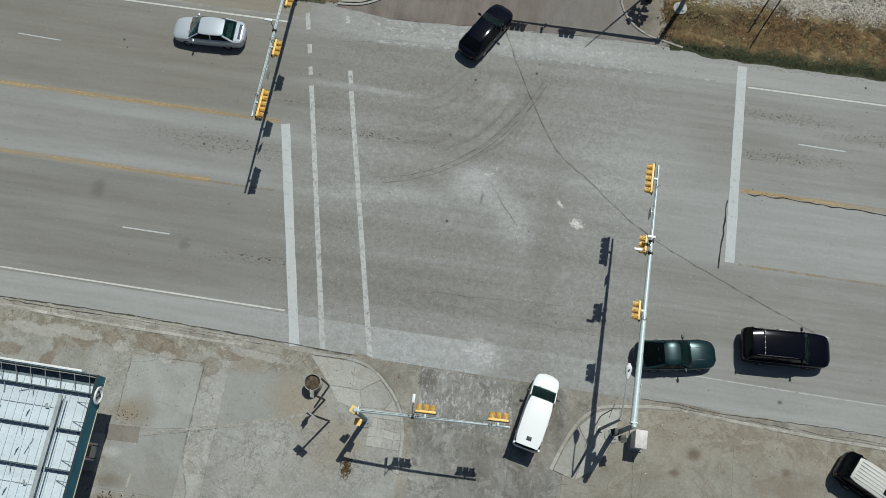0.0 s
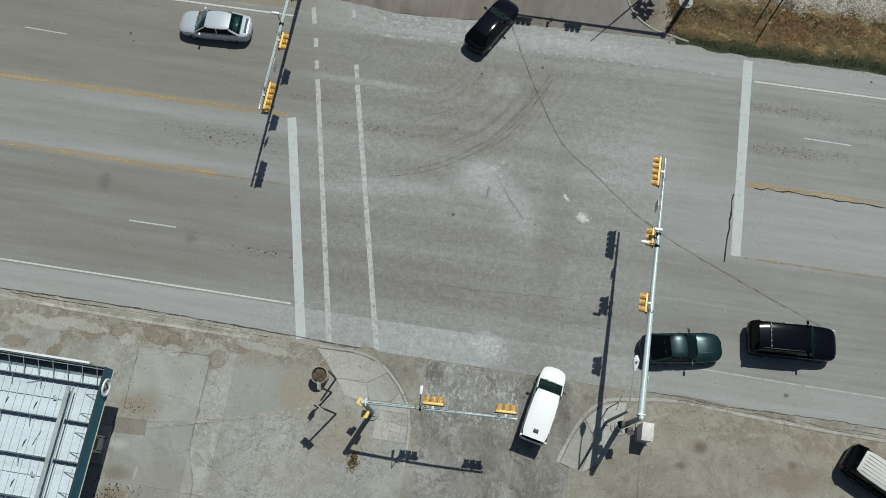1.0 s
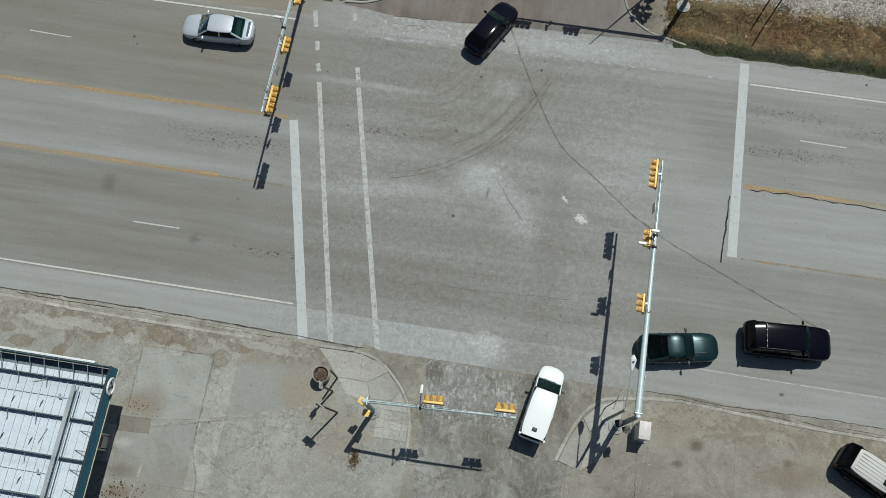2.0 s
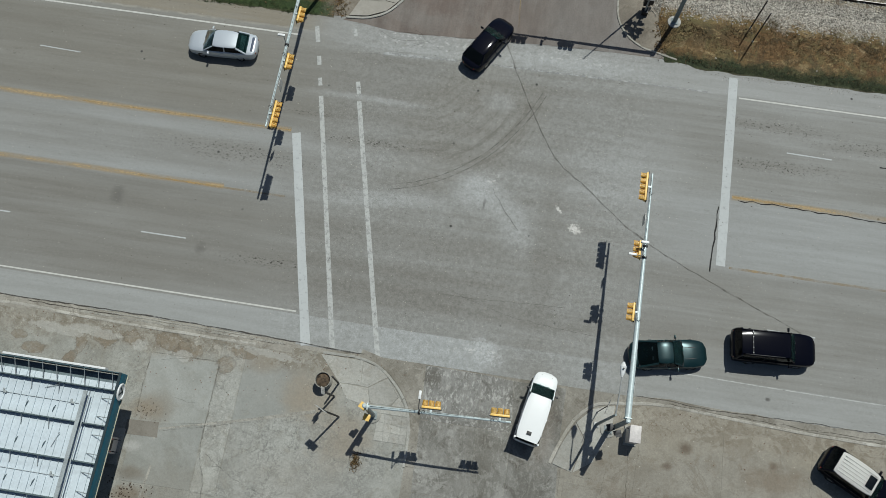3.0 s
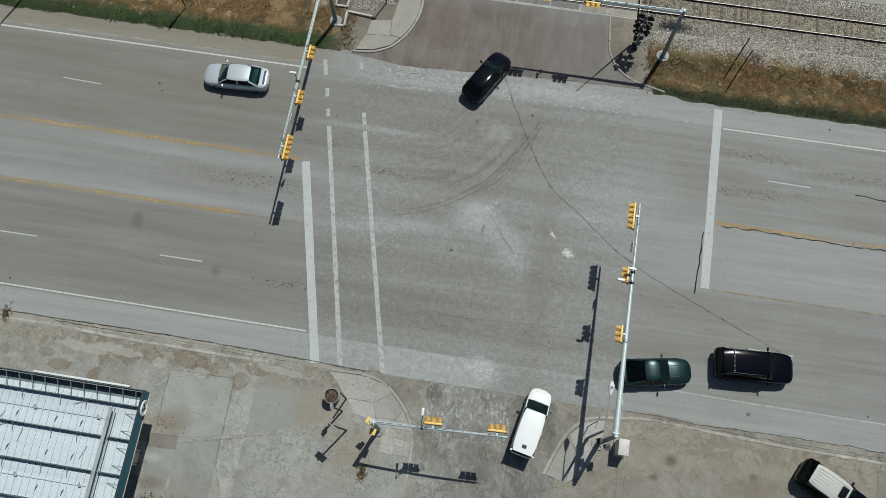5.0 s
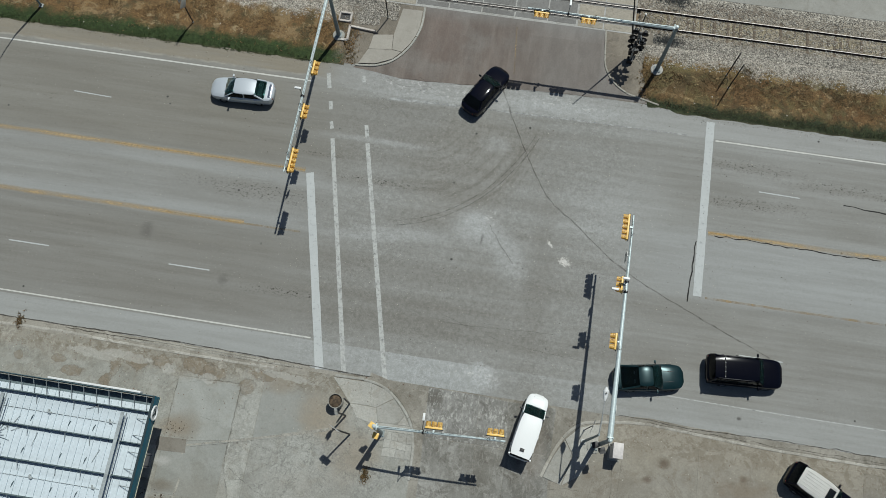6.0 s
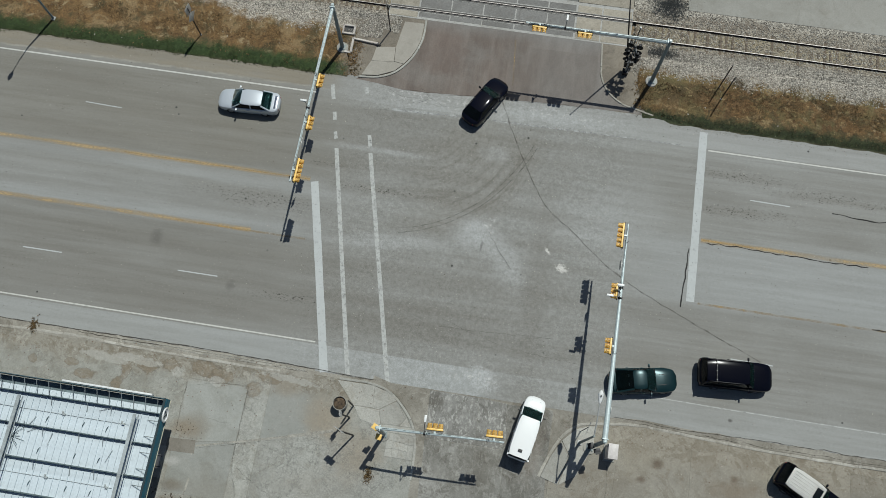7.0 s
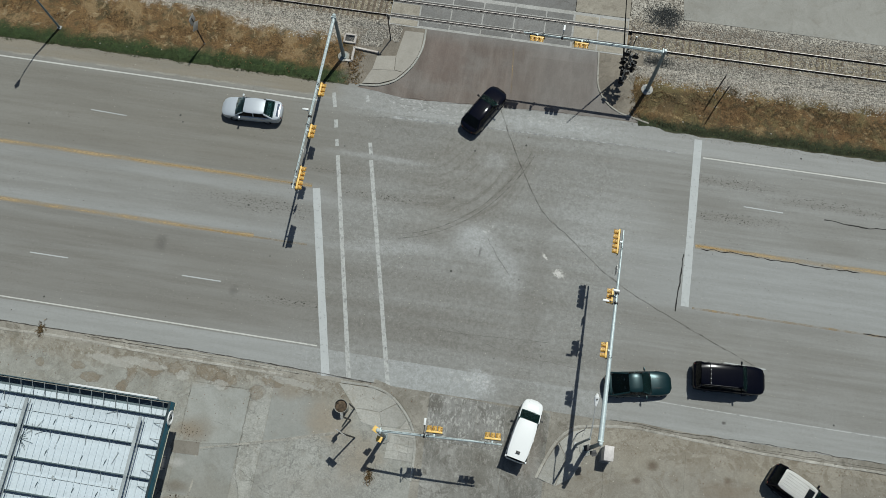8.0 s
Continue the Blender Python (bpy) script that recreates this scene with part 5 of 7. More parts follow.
# ---- the crossing signal with its raised gate ----
def crossing_gate(s, n):
    t = thing("crossing_gate", spot(s, n), "black railway crossing signal with its gate raised", "railway signal")
    part("base", boxed(0, 0, 0.2, 0.45, 0.45, 0.4, 0.04), M_BLACK, t)
    part("mast", tubed([(0, 0, 0.3), (0, 0, 4.0)], 0.065, 10), M_GALV, t)
    part("gate_motor", boxed(0.0, 0.32, 1.05, 0.5, 0.42, 0.75, 0.05), M_BLACK, t)
    tip = Vector((-1.75, 0.55, 10.7))
    root = Vector((-0.1, 0.62, 1.1))
    g = part("gate_arm", tubed([root, root.lerp(tip, 0.5), tip], [0.075, 0.055, 0.03], 8), M_BLACK, t, "thin raised gate arm")
    part("counterweight", boxed(0.35, 0.62, 0.55, 0.35, 0.16, 0.55, 0.03), M_BLACK, g)
    for y, z, turns in ((0.0, 2.55, (90, -90)), (0.0, 3.1, (20, 200)), (0.0, 3.75, (80, -100))):
        for turn in turns:
            for side in (-0.36, 0.36):
                m = pose(0, 0, z, 0, 0, turn) @ pose(0.22, side, 0)
                l = part("flasher", tubed([(0, 0, 0), (0.02, 0, 0)], 0.28, 18), M_BLACK, t, "round black lamp backing", 35, m)
                part("lamp", tubed([(-0.12, 0, 0), (0.0, 0, 0), (0.05, 0, 0)], [0.07, 0.12, 0.11], 12), M_BLACK, l)
                part("hood", tubed([(0.02, 0, 0.03), (0.28, 0, 0.05)], [0.13, 0.12], 12, False), M_BLACK, l)
            part("crossbar", tubed([(0.26 * math.cos(radians(turn)) - 0.42 * math.sin(radians(turn)), 0.26 * math.sin(radians(turn)) + 0.42 * math.cos(radians(turn)), z), (0.26 * math.cos(radians(turn)) + 0.42 * math.sin(radians(turn)), 0.26 * math.sin(radians(turn)) - 0.42 * math.cos(radians(turn)), z)], 0.03, 6), M_BLACK, t)
    for a in (45, -45):
        part("crossbuck_board", boxed(0, 0, 0, 0.02, 1.2, 0.22, 0.004), M_WHITE, t, "white crossbuck board", 35, pose(0.12, 0, 3.65, a, 0, 90 + 90) )
    part("bell", tubed([(0, 0, 4.0), (0, 0, 4.06), (0, 0, 4.18)], [0.06, 0.15, 0.05], 12), M_BLACK, t)


crossing_gate(8.55, 35.1)


# ---- catch basin by the north-west mast ----
def catch_basin(s, n):
    t = thing("catch_basin", spot(s, n, 0.02), "small white concrete drain headwall beside the mast", "drain")
    part("headwall", boxed(-0.43, 1.22, 0.10, 1.05, 0.16, 0.22, 0.03), M_HEADWALL, t)
    part("side_wall", boxed(0.02, 0.85, 0.10, 0.16, 0.85, 0.22, 0.03), M_HEADWALL, t)
    part("side_wall", boxed(-0.90, 0.85, 0.10, 0.12, 0.85, 0.22, 0.03), M_HEADWALL, t)
    part("sill", boxed(-0.43, 0.50, 0.08, 1.05, 0.16, 0.18, 0.03), M_HEADWALL, t)
    # Black plate laid in for the shade inside the drain.
    part("opening_shade", boxed(-0.45, 0.85, 0.03, 0.75, 0.5, 0.02), M_BLACK, t)
    part("wing_wall", boxed(1.12, 0.10, 0.08, 2.15, 0.16, 0.20, 0.02), M_HEADWALL, t, "long low wing wall", 35, pose(0, 0, 0, 0, 0, -5))
    part("end_wall", boxed(0.08, -0.52, 0.08, 0.18, 1.35, 0.20, 0.02), M_HEADWALL, t)
    part("apron", boxed(-0.20, -1.18, 0.04, 0.55, 0.18, 0.14, 0.02), M_HEADWALL, t)


catch_basin(-13.95, 34.75)

# ---- vehicles: x forward, z up, origin on the ground under the middle ----
def loft(bm, sections, cap=True):
    rows = [[bm.verts.new(p) for p in sec] for sec in sections]
    k = len(rows[0])
    for a, b in zip(rows, rows[1:]):
        for j in range(k):
            bm.faces.new((a[j], a[(j + 1) % k], b[(j + 1) % k], b[j]))
    if cap:
        bm.faces.new(rows[0])
        bm.faces.new(rows[-1][::-1])
    bmesh.ops.recalc_face_normals(bm, faces=bm.faces[:])
    return bm


def body_section(x, w, zb, zt, crown):
    half = [(0.86, 0.0), (0.97, 0.10), (1.0, 0.42), (0.985, 0.74), (0.95, 0.93), (0.86, 1.0)]
    pts = [(x, w * a, zb + (zt - zb) * b) for a, b in half]
    pts += [(x, w * 0.62, zt + crown * 0.7), (x, w * 0.3, zt + crown * 0.95)]
    return pts + [(x, -py, pz) for _, py, pz in reversed(pts)]


def resample(stations, per=5):
    """Stations in between, on a smooth curve, and a rounded end at nose and tail."""
    def end(st, d):
        x, w, zb, zt, cr = st
        return [(x + d * 0.030, w * 0.93, zb + 0.03, zt - 0.03, cr), (x + d * 0.05, w * 0.82, zb + 0.07, zt - 0.08, 0.0)]
    out = []
    for i in range(len(stations) - 1):
        p = [np.array(stations[max(0, min(len(stations) - 1, j))]) for j in (i - 1, i, i + 1, i + 2)]
        h = p[2][0] - p[1][0]
        m0 = (p[2] - p[0]) * (h / max(1e-6, p[2][0] - p[0][0]))
        m1 = (p[3] - p[1]) * (h / max(1e-6, p[3][0] - p[1][0]))
        for k in range(per):
            t = k / per
            q = p[1] * (2 * t**3 - 3 * t * t + 1) + m0 * (t**3 - 2 * t * t + t) + p[2] * (3 * t * t - 2 * t**3) + m1 * (t**3 - t * t)
            out.append(tuple(float(v) for v in q))
    out.append(stations[-1])
    return end(stations[0], -1)[::-1] + out + end(stations[-1], 1)


def sheet(bm, corners, nu=6, nv=6, bulge=0.0, thick=0.012):
    """A bowed panel between four corners a b c d (a-b bottom, d-c top)."""
    a, b, c, d = (Vector(p) for p in corners)
    nrm = (b - a).cross(d - a).normalized()
    grid = []
    for i in range(nv + 1):
        v = i / nv
        row = []
        for j in range(nu + 1):
            u = j / nu
            p = a.lerp(b, u).lerp(d.lerp(c, u), v) + nrm * bulge * (1 - (2 * u - 1) ** 2) * (0.6 + 0.4 * (1 - (2 * v - 1) ** 2))
            row.append(bm.verts.new(p))
        grid.append(row)
    for i in range(nv):
        for j in range(nu):
            bm.faces.new((grid[i][j], grid[i][j + 1], grid[i + 1][j + 1], grid[i + 1][j]))
    bmesh.ops.solidify(bm, geom=bm.faces[:], thickness=thick)
    bmesh.ops.recalc_face_normals(bm, faces=bm.faces[:])
    return bm


def vehicle(name, m, label, category, paint_mat, L, W, H, stations, belt, front, rear, roof_front, roof_rear, wheelbase, roof_mat=None, side_glass=None, wheel_r=0.33, roof_w=0.66, ribs=0, rails=False, seats=True, pillar_mat=None, rear_glass=True, extras=None, back_glass=None):
    """stations: (x, half width, bottom, top, crown) from tail to nose; belt: foot of the windows; front, rear, roof_front, roof_rear: x of the glass."""
    c = thing(name, m, label, category, "vehicles")
    w = W / 2
    hull = loft(bmesh.new(), [body_section(*st) for st in resample(stations)])
    part("body", hull, paint_mat, c)
    roof_mat = roof_mat or paint_mat
    pillar_mat = pillar_mat or paint_mat
    wb, wr = w * 0.90, w * roof_w
    zf, zr = belt[0], belt[1]
    # cabin floor, dashboard and seats
    part("cabin_floor", boxed((front + rear) / 2, 0, zf + 0.02, front - rear - 0.12, wb * 1.88, 0.10), M_CABIN, c)
    part("dashboard", boxed(front - 0.45, 0, zf + 0.10, 0.42, wb * 1.7, 0.12, 0.03), M_CABIN, c)
    if seats:
        for x in ([roof_front - 0.55, (roof_front + roof_rear) / 2 - 0.55] if roof_front - roof_rear > 1.3 else [roof_front - 0.5]):
            for y in (-0.36, 0.36):
                se = part("seat", boxed(x, y, zf + 0.06, 0.18, 0.50, 0.22, 0.04), M_SEAT, c)
                part("headrest", boxed(x - 0.05, y, zf + 0.24, 0.09, 0.26, 0.17, 0.03), M_SEAT, se)
    part("steering_wheel", tubed([(front - 0.75, 0.36 + 0.18 * math.cos(a), zf + 0.12 + 0.17 * math.sin(a)) for a in (2 * math.pi * j / 16 for j in range(17))], 0.016, 6, False), M_CABIN, c)
    # roof
    roof = bmesh.new()
    secs = []
    k = 8
    for i in range(k + 1):
        f = i / k
        x = roof_rear + (roof_front - roof_rear) * f
        edge = 1 - 0.13 * abs(2 * f - 1) ** 5
        z = H - 0.05 * (2 * f - 1) ** 2 - 0.03
        prof = [(1.0, -0.06), (0.97, -0.015), (0.86, 0.012), (0.5, 0.028), (0.0, 0.034)]
        pts = [(x, wr * edge * a, z + b) for a, b in prof]
        pts += [(x, -wr * edge * a, z + b) for a, b in reversed(prof[:-1])]
        secs.append(pts)
    loft(roof, secs)
    rf = part("roof", roof, roof_mat, c)
    for i in range(ribs):
        y = (i - (ribs - 1) / 2) * (1.6 * wr / max(1, ribs))
        part("roof_rib", boxed((roof_front + roof_rear) / 2, y, H + 0.005, (roof_front - roof_rear) * 0.86, 0.06, 0.03, 0.01), roof_mat, rf)
    if rails:
        for y in (-wr * 0.93, wr * 0.93):
            part("roof_rail", tubed([(roof_rear + 0.2, y, H - 0.02), (roof_rear + 0.3, y, H + 0.05), (roof_front - 0.5, y, H + 0.05), (roof_front - 0.4, y, H - 0.02)], 0.022, 6), M_BLACK, rf)
    # pillars
    zt = H - 0.075
    mid = (roof_front + roof_rear) / 2 + 0.05
    for side in (1, -1):
        for x0, z0, x1, r in ((front - 0.05, zf, roof_front + 0.02, 0.045), (mid, zf, mid - 0.03, 0.045), (rear + 0.06, zr, roof_rear, 0.075)):
            part("pillar", tubed([(x0, side * wb * 0.97, z0 - 0.03), (x1, side * wr * 0.97, zt)], r, 6), pillar_mat, c)
    # glass
    gs = side_glass or M_GLASS
    part("windscreen", sheet(bmesh.new(), [(front, -wb * 0.93, zf), (front, wb * 0.93, zf), (roof_front, wr * 0.93, zt + 0.02), (roof_front, -wr * 0.93, zt + 0.02)], 8, 5, 0.06), M_GLASS, c, "greenish tinted windscreen")
    if rear_glass:
        part("rear_window", sheet(bmesh.new(), [(rear, wb * 0.88, zr), (rear, -wb * 0.88, zr), (roof_rear, -wr * 0.92, zt + 0.02), (roof_rear, wr * 0.92, zt + 0.02)], 8, 5, 0.05), back_glass or gs, c, "tinted rear window")
    for side in (1, -1):
        for xa, xb, ta, tb in ((front - 0.12, mid + 0.05, roof_front - 0.02, mid + 0.03), (mid - 0.05, rear + 0.16, mid - 0.07, roof_rear + 0.06)):
            za, zb2 = zf, zf + (zr - zf) * (0 if xa > mid else 0.6)
            cs = [(xa, side * wb * 0.97, za), (xb, side * wb * 0.97, zb2), (tb, side * wr * 0.985, zt - 0.01), (ta, side * wr * 0.985, zt - 0.01)]
            if side < 0:
                cs = [cs[1], cs[0], cs[3], cs[2]]
            part("side_window", sheet(bmesh.new(), cs, 3, 3, 0.02), gs, c)
        # mirrors, handles
        mr = part("door_mirror", boxed(front - 0.42, side * (w + 0.10), zf + 0.06, 0.12, 0.22, 0.15, 0.035), paint_mat if extras != "black_mirror" else M_BLACK, c)
        part("mirror_arm", boxed(front - 0.40, side * (w - 0.02), zf + 0.02, 0.07, 0.16, 0.05, 0.01), M_BLACK, mr)
        for x in (mid + 0.2, mid - 0.85):
            part("door_handle", boxed(x, side * (w * 0.995), zf - 0.12, 0.18, 0.03, 0.03, 0.008), paint_mat, c)
        nose, tail = stations[-1], stations[0]
        lamp = stations[-3] if stations[-1][1] < 0.5 else stations[-2]
        part("headlamp", boxed(lamp[0] - 0.02, side * (lamp[1] * 0.78), lamp[3] - 0.12, 0.20, 0.22, 0.10, 0.04), M_LAMP_CLEAR, c)
        part("tail_lamp", boxed(tail[0] + 0.10, side * (tail[1] * 0.88), tail[3] - 0.14, 0.20, 0.26, 0.20, 0.03), M_LAMP_RED, c)
        for x in (wheelbase[0], wheelbase[1]):
            wh = part("wheel", tubed([(0, -0.10, 0), (0, 0.10, 0)], 0.19, 14), M_RIM, c, "", 35, pose(x, side * (w - 0.125), wheel_r))
            tyre = bmesh.new()
            ring = [(0.20, -0.105), (wheel_r - 0.04, -0.11), (wheel_r, -0.08), (wheel_r, 0.08), (wheel_r - 0.04, 0.11), (0.20, 0.105)]
            rows = [[tyre.verts.new((r * math.cos(a), y, r * math.sin(a))) for a in (2 * math.pi * j / 24 for j in range(24))] for r, y in ring]
            for p, q in zip(rows, rows[1:]):
                for j in range(24):
                    tyre.faces.new((p[j], p[(j + 1) % 24], q[(j + 1) % 24], q[j]))
            part("tyre", tyre, M_TYRE, wh)
    for y in (-0.32, 0.28):
        part("wiper", tubed([(front + 0.06, y, zf + 0.02), (front - 0.08, y + 0.42, zf + 0.09)], 0.012, 5), M_BLACK, c)
    nose, tail = stations[-1], stations[0]
    part("front_bumper", boxed(nose[0] - 0.05, 0, 0.42, 0.14, nose[1] * 1.7, 0.20, 0.05), paint_mat, c)
    part("rear_bumper", boxed(tail[0] + 0.04, 0, 0.45, 0.14, tail[1] * 1.7, 0.20, 0.05), paint_mat if extras != "black_mirror" else M_BLACK, c)
    part("grille", boxed(nose[0] + 0.0, 0, nose[3] - 0.14, 0.06, nose[1] * 1.0, 0.12, 0.02), M_BLACK, c)
    return c


def on_plan(x, y, deg):
    """A pose from world metres and heading."""
    return pose(x, y, 0.0, 0, 0, deg)


P_BLACK = car_paint("black_car_paint", (0.0025, 0.003, 0.0065), 0.0, 0.14, 0.002, 0.08)
P_NAVY = car_paint("blue_black_car_paint", (0.0025, 0.003, 0.007), 0.0, 0.10, 0.004, 0.2)
P_GREEN = car_paint("dark_green_car_paint", (0.006, 0.024, 0.028), 0.35, 0.30)
P_SILVER = car_paint("silver_blue_car_paint", (0.50, 0.535, 0.565), 0.35, 0.32)
P_CHALK = car_paint("chalky_white_roof_paint", (0.44, 0.435, 0.41), 0.0, 0.5, 0.25)
P_WHITE = car_paint("white_car_paint", (0.70, 0.71, 0.70), 0.0, 0.3)

# black compact hatchback turning into the north street
vehicle("hatchback", on_plan(3.42, 30.42, 50), "glossy black hatchback turning off the main road", "car", P_NAVY, 4.5, 1.80, 1.50,
        [(-2.30, 0.42, 0.40, 0.84, 0.01), (-2.22, 0.66, 0.34, 0.90, 0.02), (-2.02, 0.82, 0.27, 0.96, 0.02), (-1.5, 0.89, 0.24, 0.97, 0.02), (0.0, 0.90, 0.22, 0.95, 0.02), (0.9, 0.90, 0.22, 0.94, 0.03), (1.6, 0.87, 0.24, 0.84, 0.06), (1.98, 0.78, 0.28, 0.74, 0.06), (2.18, 0.62, 0.34, 0.66, 0.03), (2.28, 0.40, 0.38, 0.60, 0.01)],
        (0.95, 0.97), 0.98, -1.98, 0.30, -1.35, (1.35, -1.30), side_glass=M_GLASS_DARK, roof_w=0.70)

# big black utility wagon on the eastbound lanes
wagon = vehicle("utility_wagon", on_plan(20.3, 8.05, -7.5) @ Matrix.Diagonal((0.93, 1.04, 1.0, 1.0)), "long black utility wagon driving on the main road", "car", P_BLACK, 5.5, 2.02, 1.92,
        [(-2.72, 0.80, 0.50, 1.08, 0.0), (-2.66, 0.95, 0.40, 1.15, 0.01), (-1.8, 1.0, 0.34, 1.16, 0.01), (0.0, 1.01, 0.34, 1.15, 0.01), (1.2, 1.01, 0.34, 1.15, 0.03), (2.0, 0.99, 0.36, 1.10, 0.06), (2.45, 0.92, 0.40, 1.04, 0.06), (2.66, 0.80, 0.44, 0.96, 0.04), (2.77, 0.60, 0.48, 0.88, 0.01)],
        (1.15, 1.16), 1.32, -2.64, 0.78, -2.42, (1.65, -1.45), side_glass=M_GLASS_DARK, wheel_r=0.39, roof_w=0.80, rails=True)

rack = part("roof_rack", boxed(-1.72, 0, 1.965, 0.05, 1.50, 0.03, 0.008), M_BLACK, wagon, "black cross bar with white studs for its glints")
# White studs put in as the glints along the bar.
for y in (-0.62, -0.31, 0.0, 0.31, 0.62):
    part("bolt", tubed([(-1.72, y, 1.975), (-1.72, y, 2.0)], [0.035, 0.022], 10), M_WHITE, rack, "white stud imitating a glint")

# dark green coupe that has turned onto the eastbound lanes
coupe = vehicle("coupe", on_plan(13.72, 7.88, -0.8), "dark metallic green sports coupe on the main road", "car", P_GREEN, 4.8, 1.88, 1.36,
        [(-2.44, 0.40, 0.44, 0.80, 0.0), (-2.36, 0.66, 0.36, 0.88, 0.02), (-2.15, 0.84, 0.28, 0.94, 0.04), (-1.5, 0.91, 0.24, 0.95, 0.04), (-0.3, 0.92, 0.22, 0.90, 0.02), (0.6, 0.92, 0.22, 0.90, 0.04), (1.4, 0.90, 0.24, 0.86, 0.09), (1.95, 0.84, 0.27, 0.78, 0.08), (2.25, 0.70, 0.32, 0.70, 0.05), (2.40, 0.44, 0.38, 0.62, 0.01)],
        (0.91, 0.95), 0.88, -2.02, 0.18, -0.78, (1.42, -1.32), roof_w=0.74, pillar_mat=P_GREEN, side_glass=M_GLASS_DARK, back_glass=M_GLASS_SMOKE)
for side in (0.3, -0.3):
    part("rear_headrest", boxed(-1.08, side, 1.13, 0.09, 0.24, 0.09, 0.03), M_WHITE, coupe, "pale rear headrest")
# Black bars drawn where the bonnet scoops cast their shade.
for side in (0.36, -0.36):
    part("scoop_shade", tubed([(0.92, side * 1.0, 0.925), (1.4, side * 1.0, 0.925), (1.75, side * 0.95, 0.88)], [0.02, 0.04, 0.012], 6), M_BLACK, coupe, "black line for the shade of a bonnet scoop")
part("tail_spoiler", tubed([(-2.1, -0.72, 1.0), (-2.2, -0.3, 1.03), (-2.2, 0.3, 1.03), (-2.1, 0.72, 1.0)], 0.03, 6), P_GREEN, coupe, "low lip across the tail")

# white van waiting to turn out of the south street
van = vehicle("van", on_plan(5.20, 4.74, 67.5) @ Matrix.Diagonal((0.91, 0.90, 1.0, 1.0)), "plain white passenger van leaving the side street", "van", P_WHITE, 5.0, 1.84, 1.92,
        [(-2.42, 0.74, 0.50, 1.06, 0.0), (-2.38, 0.82, 0.42, 1.12, 0.0), (-1.4, 0.86, 0.36, 1.13, 0.0), (0.4, 0.87, 0.36, 1.13, 0.0), (1.5, 0.88, 0.36, 1.12, 0.02), (2.0, 0.85, 0.38, 1.05, 0.07), (2.32, 0.74, 0.42, 0.96, 0.06), (2.46, 0.58, 0.46, 0.86, 0.03), (2.53, 0.36, 0.50, 0.78, 0.01)],
        (1.13, 1.13), 1.54, -2.40, 0.76, -2.34, (1.62, -1.50), side_glass=M_GLASS_DARK, wheel_r=0.36, roof_w=0.91, extras="black_mirror")
part("roof_vent", boxed(-1.85, 0, 1.92, 0.24, 0.32, 0.05, 0.01), M_BLACK, van, "dark roof vent")
part("cowl_vent", boxed(2.24, 0, 1.02, 0.07, 0.8, 0.03, 0.008), M_BLACK, van)

# pale silver sedan heading west
sedan = vehicle("sedan", on_plan(-15.45, 31.05, 171.5), "silver blue four door sedan driving on the road", "car", P_SILVER, 4.85, 1.82, 1.44,
        [(-2.46, 0.50, 0.42, 0.86, 0.01), (-2.38, 0.72, 0.34, 0.93, 0.02), (-2.18, 0.85, 0.28, 0.97, 0.03), (-1.6, 0.90, 0.24, 0.98, 0.03), (-0.3, 0.91, 0.22, 0.95, 0.02), (0.8, 0.91, 0.22, 0.94, 0.03), (1.6, 0.88, 0.24, 0.88, 0.07), (2.1, 0.80, 0.28, 0.80, 0.06), (2.34, 0.66, 0.34, 0.70, 0.04), (2.46, 0.42, 0.40, 0.62, 0.01)],
        (0.95, 0.99), 1.24, -1.86, 0.50, -1.18, (1.42, -1.35), roof_w=0.76, side_glass=M_GLASS_DARK, back_glass=M_GLASS)
# Pale shelf added to imitate the sun's reflection in the rear window.
part("reflection_shelf", boxed(-1.50, 0, 1.03, 0.34, 1.25, 0.03, 0.008), M_SHELF, sedan, "pale shelf added for the reflection in the rear window")
part("boot_panel", boxed(-2.20, 0, 0.99, 0.20, 1.15, 0.03, 0.012), M_CHROME, sedan, "bright boot lid trim")

# parked wagon with a white ribbed roof
wagon = vehicle("parked_wagon", on_plan(24.35, -0.15, -38.5), "parked dark wagon with a white ribbed roof", "car", P_BLACK, 4.7, 1.9, 1.80,
        [(-2.36, 0.74, 0.46, 1.02, 0.0), (-2.28, 0.88, 0.38, 1.08, 0.01), (-1.4, 0.94, 0.32, 1.08, 0.01), (0.2, 0.95, 0.32, 1.07, 0.01), (1.1, 0.95, 0.32, 1.06, 0.03), (1.8, 0.92, 0.34, 1.02, 0.04), (2.25, 0.84, 0.38, 0.94, 0.04), (2.38, 0.70, 0.44, 0.84, 0.02)],
        (1.07, 1.08), 1.05, -2.30, 0.55, -1.92, (1.45, -1.35), roof_mat=P_CHALK, side_glass=M_GLASS_DARK, wheel_r=0.37, roof_w=0.80, ribs=6)
part("sunroof", boxed(0.18, 0, 1.812, 0.46, 0.80, 0.03, 0.012), M_GLASS_DARK, wagon, "dark glass sunroof")


# ---- railway ----
RAIL_S, RAIL_N = 38.46, 39.97


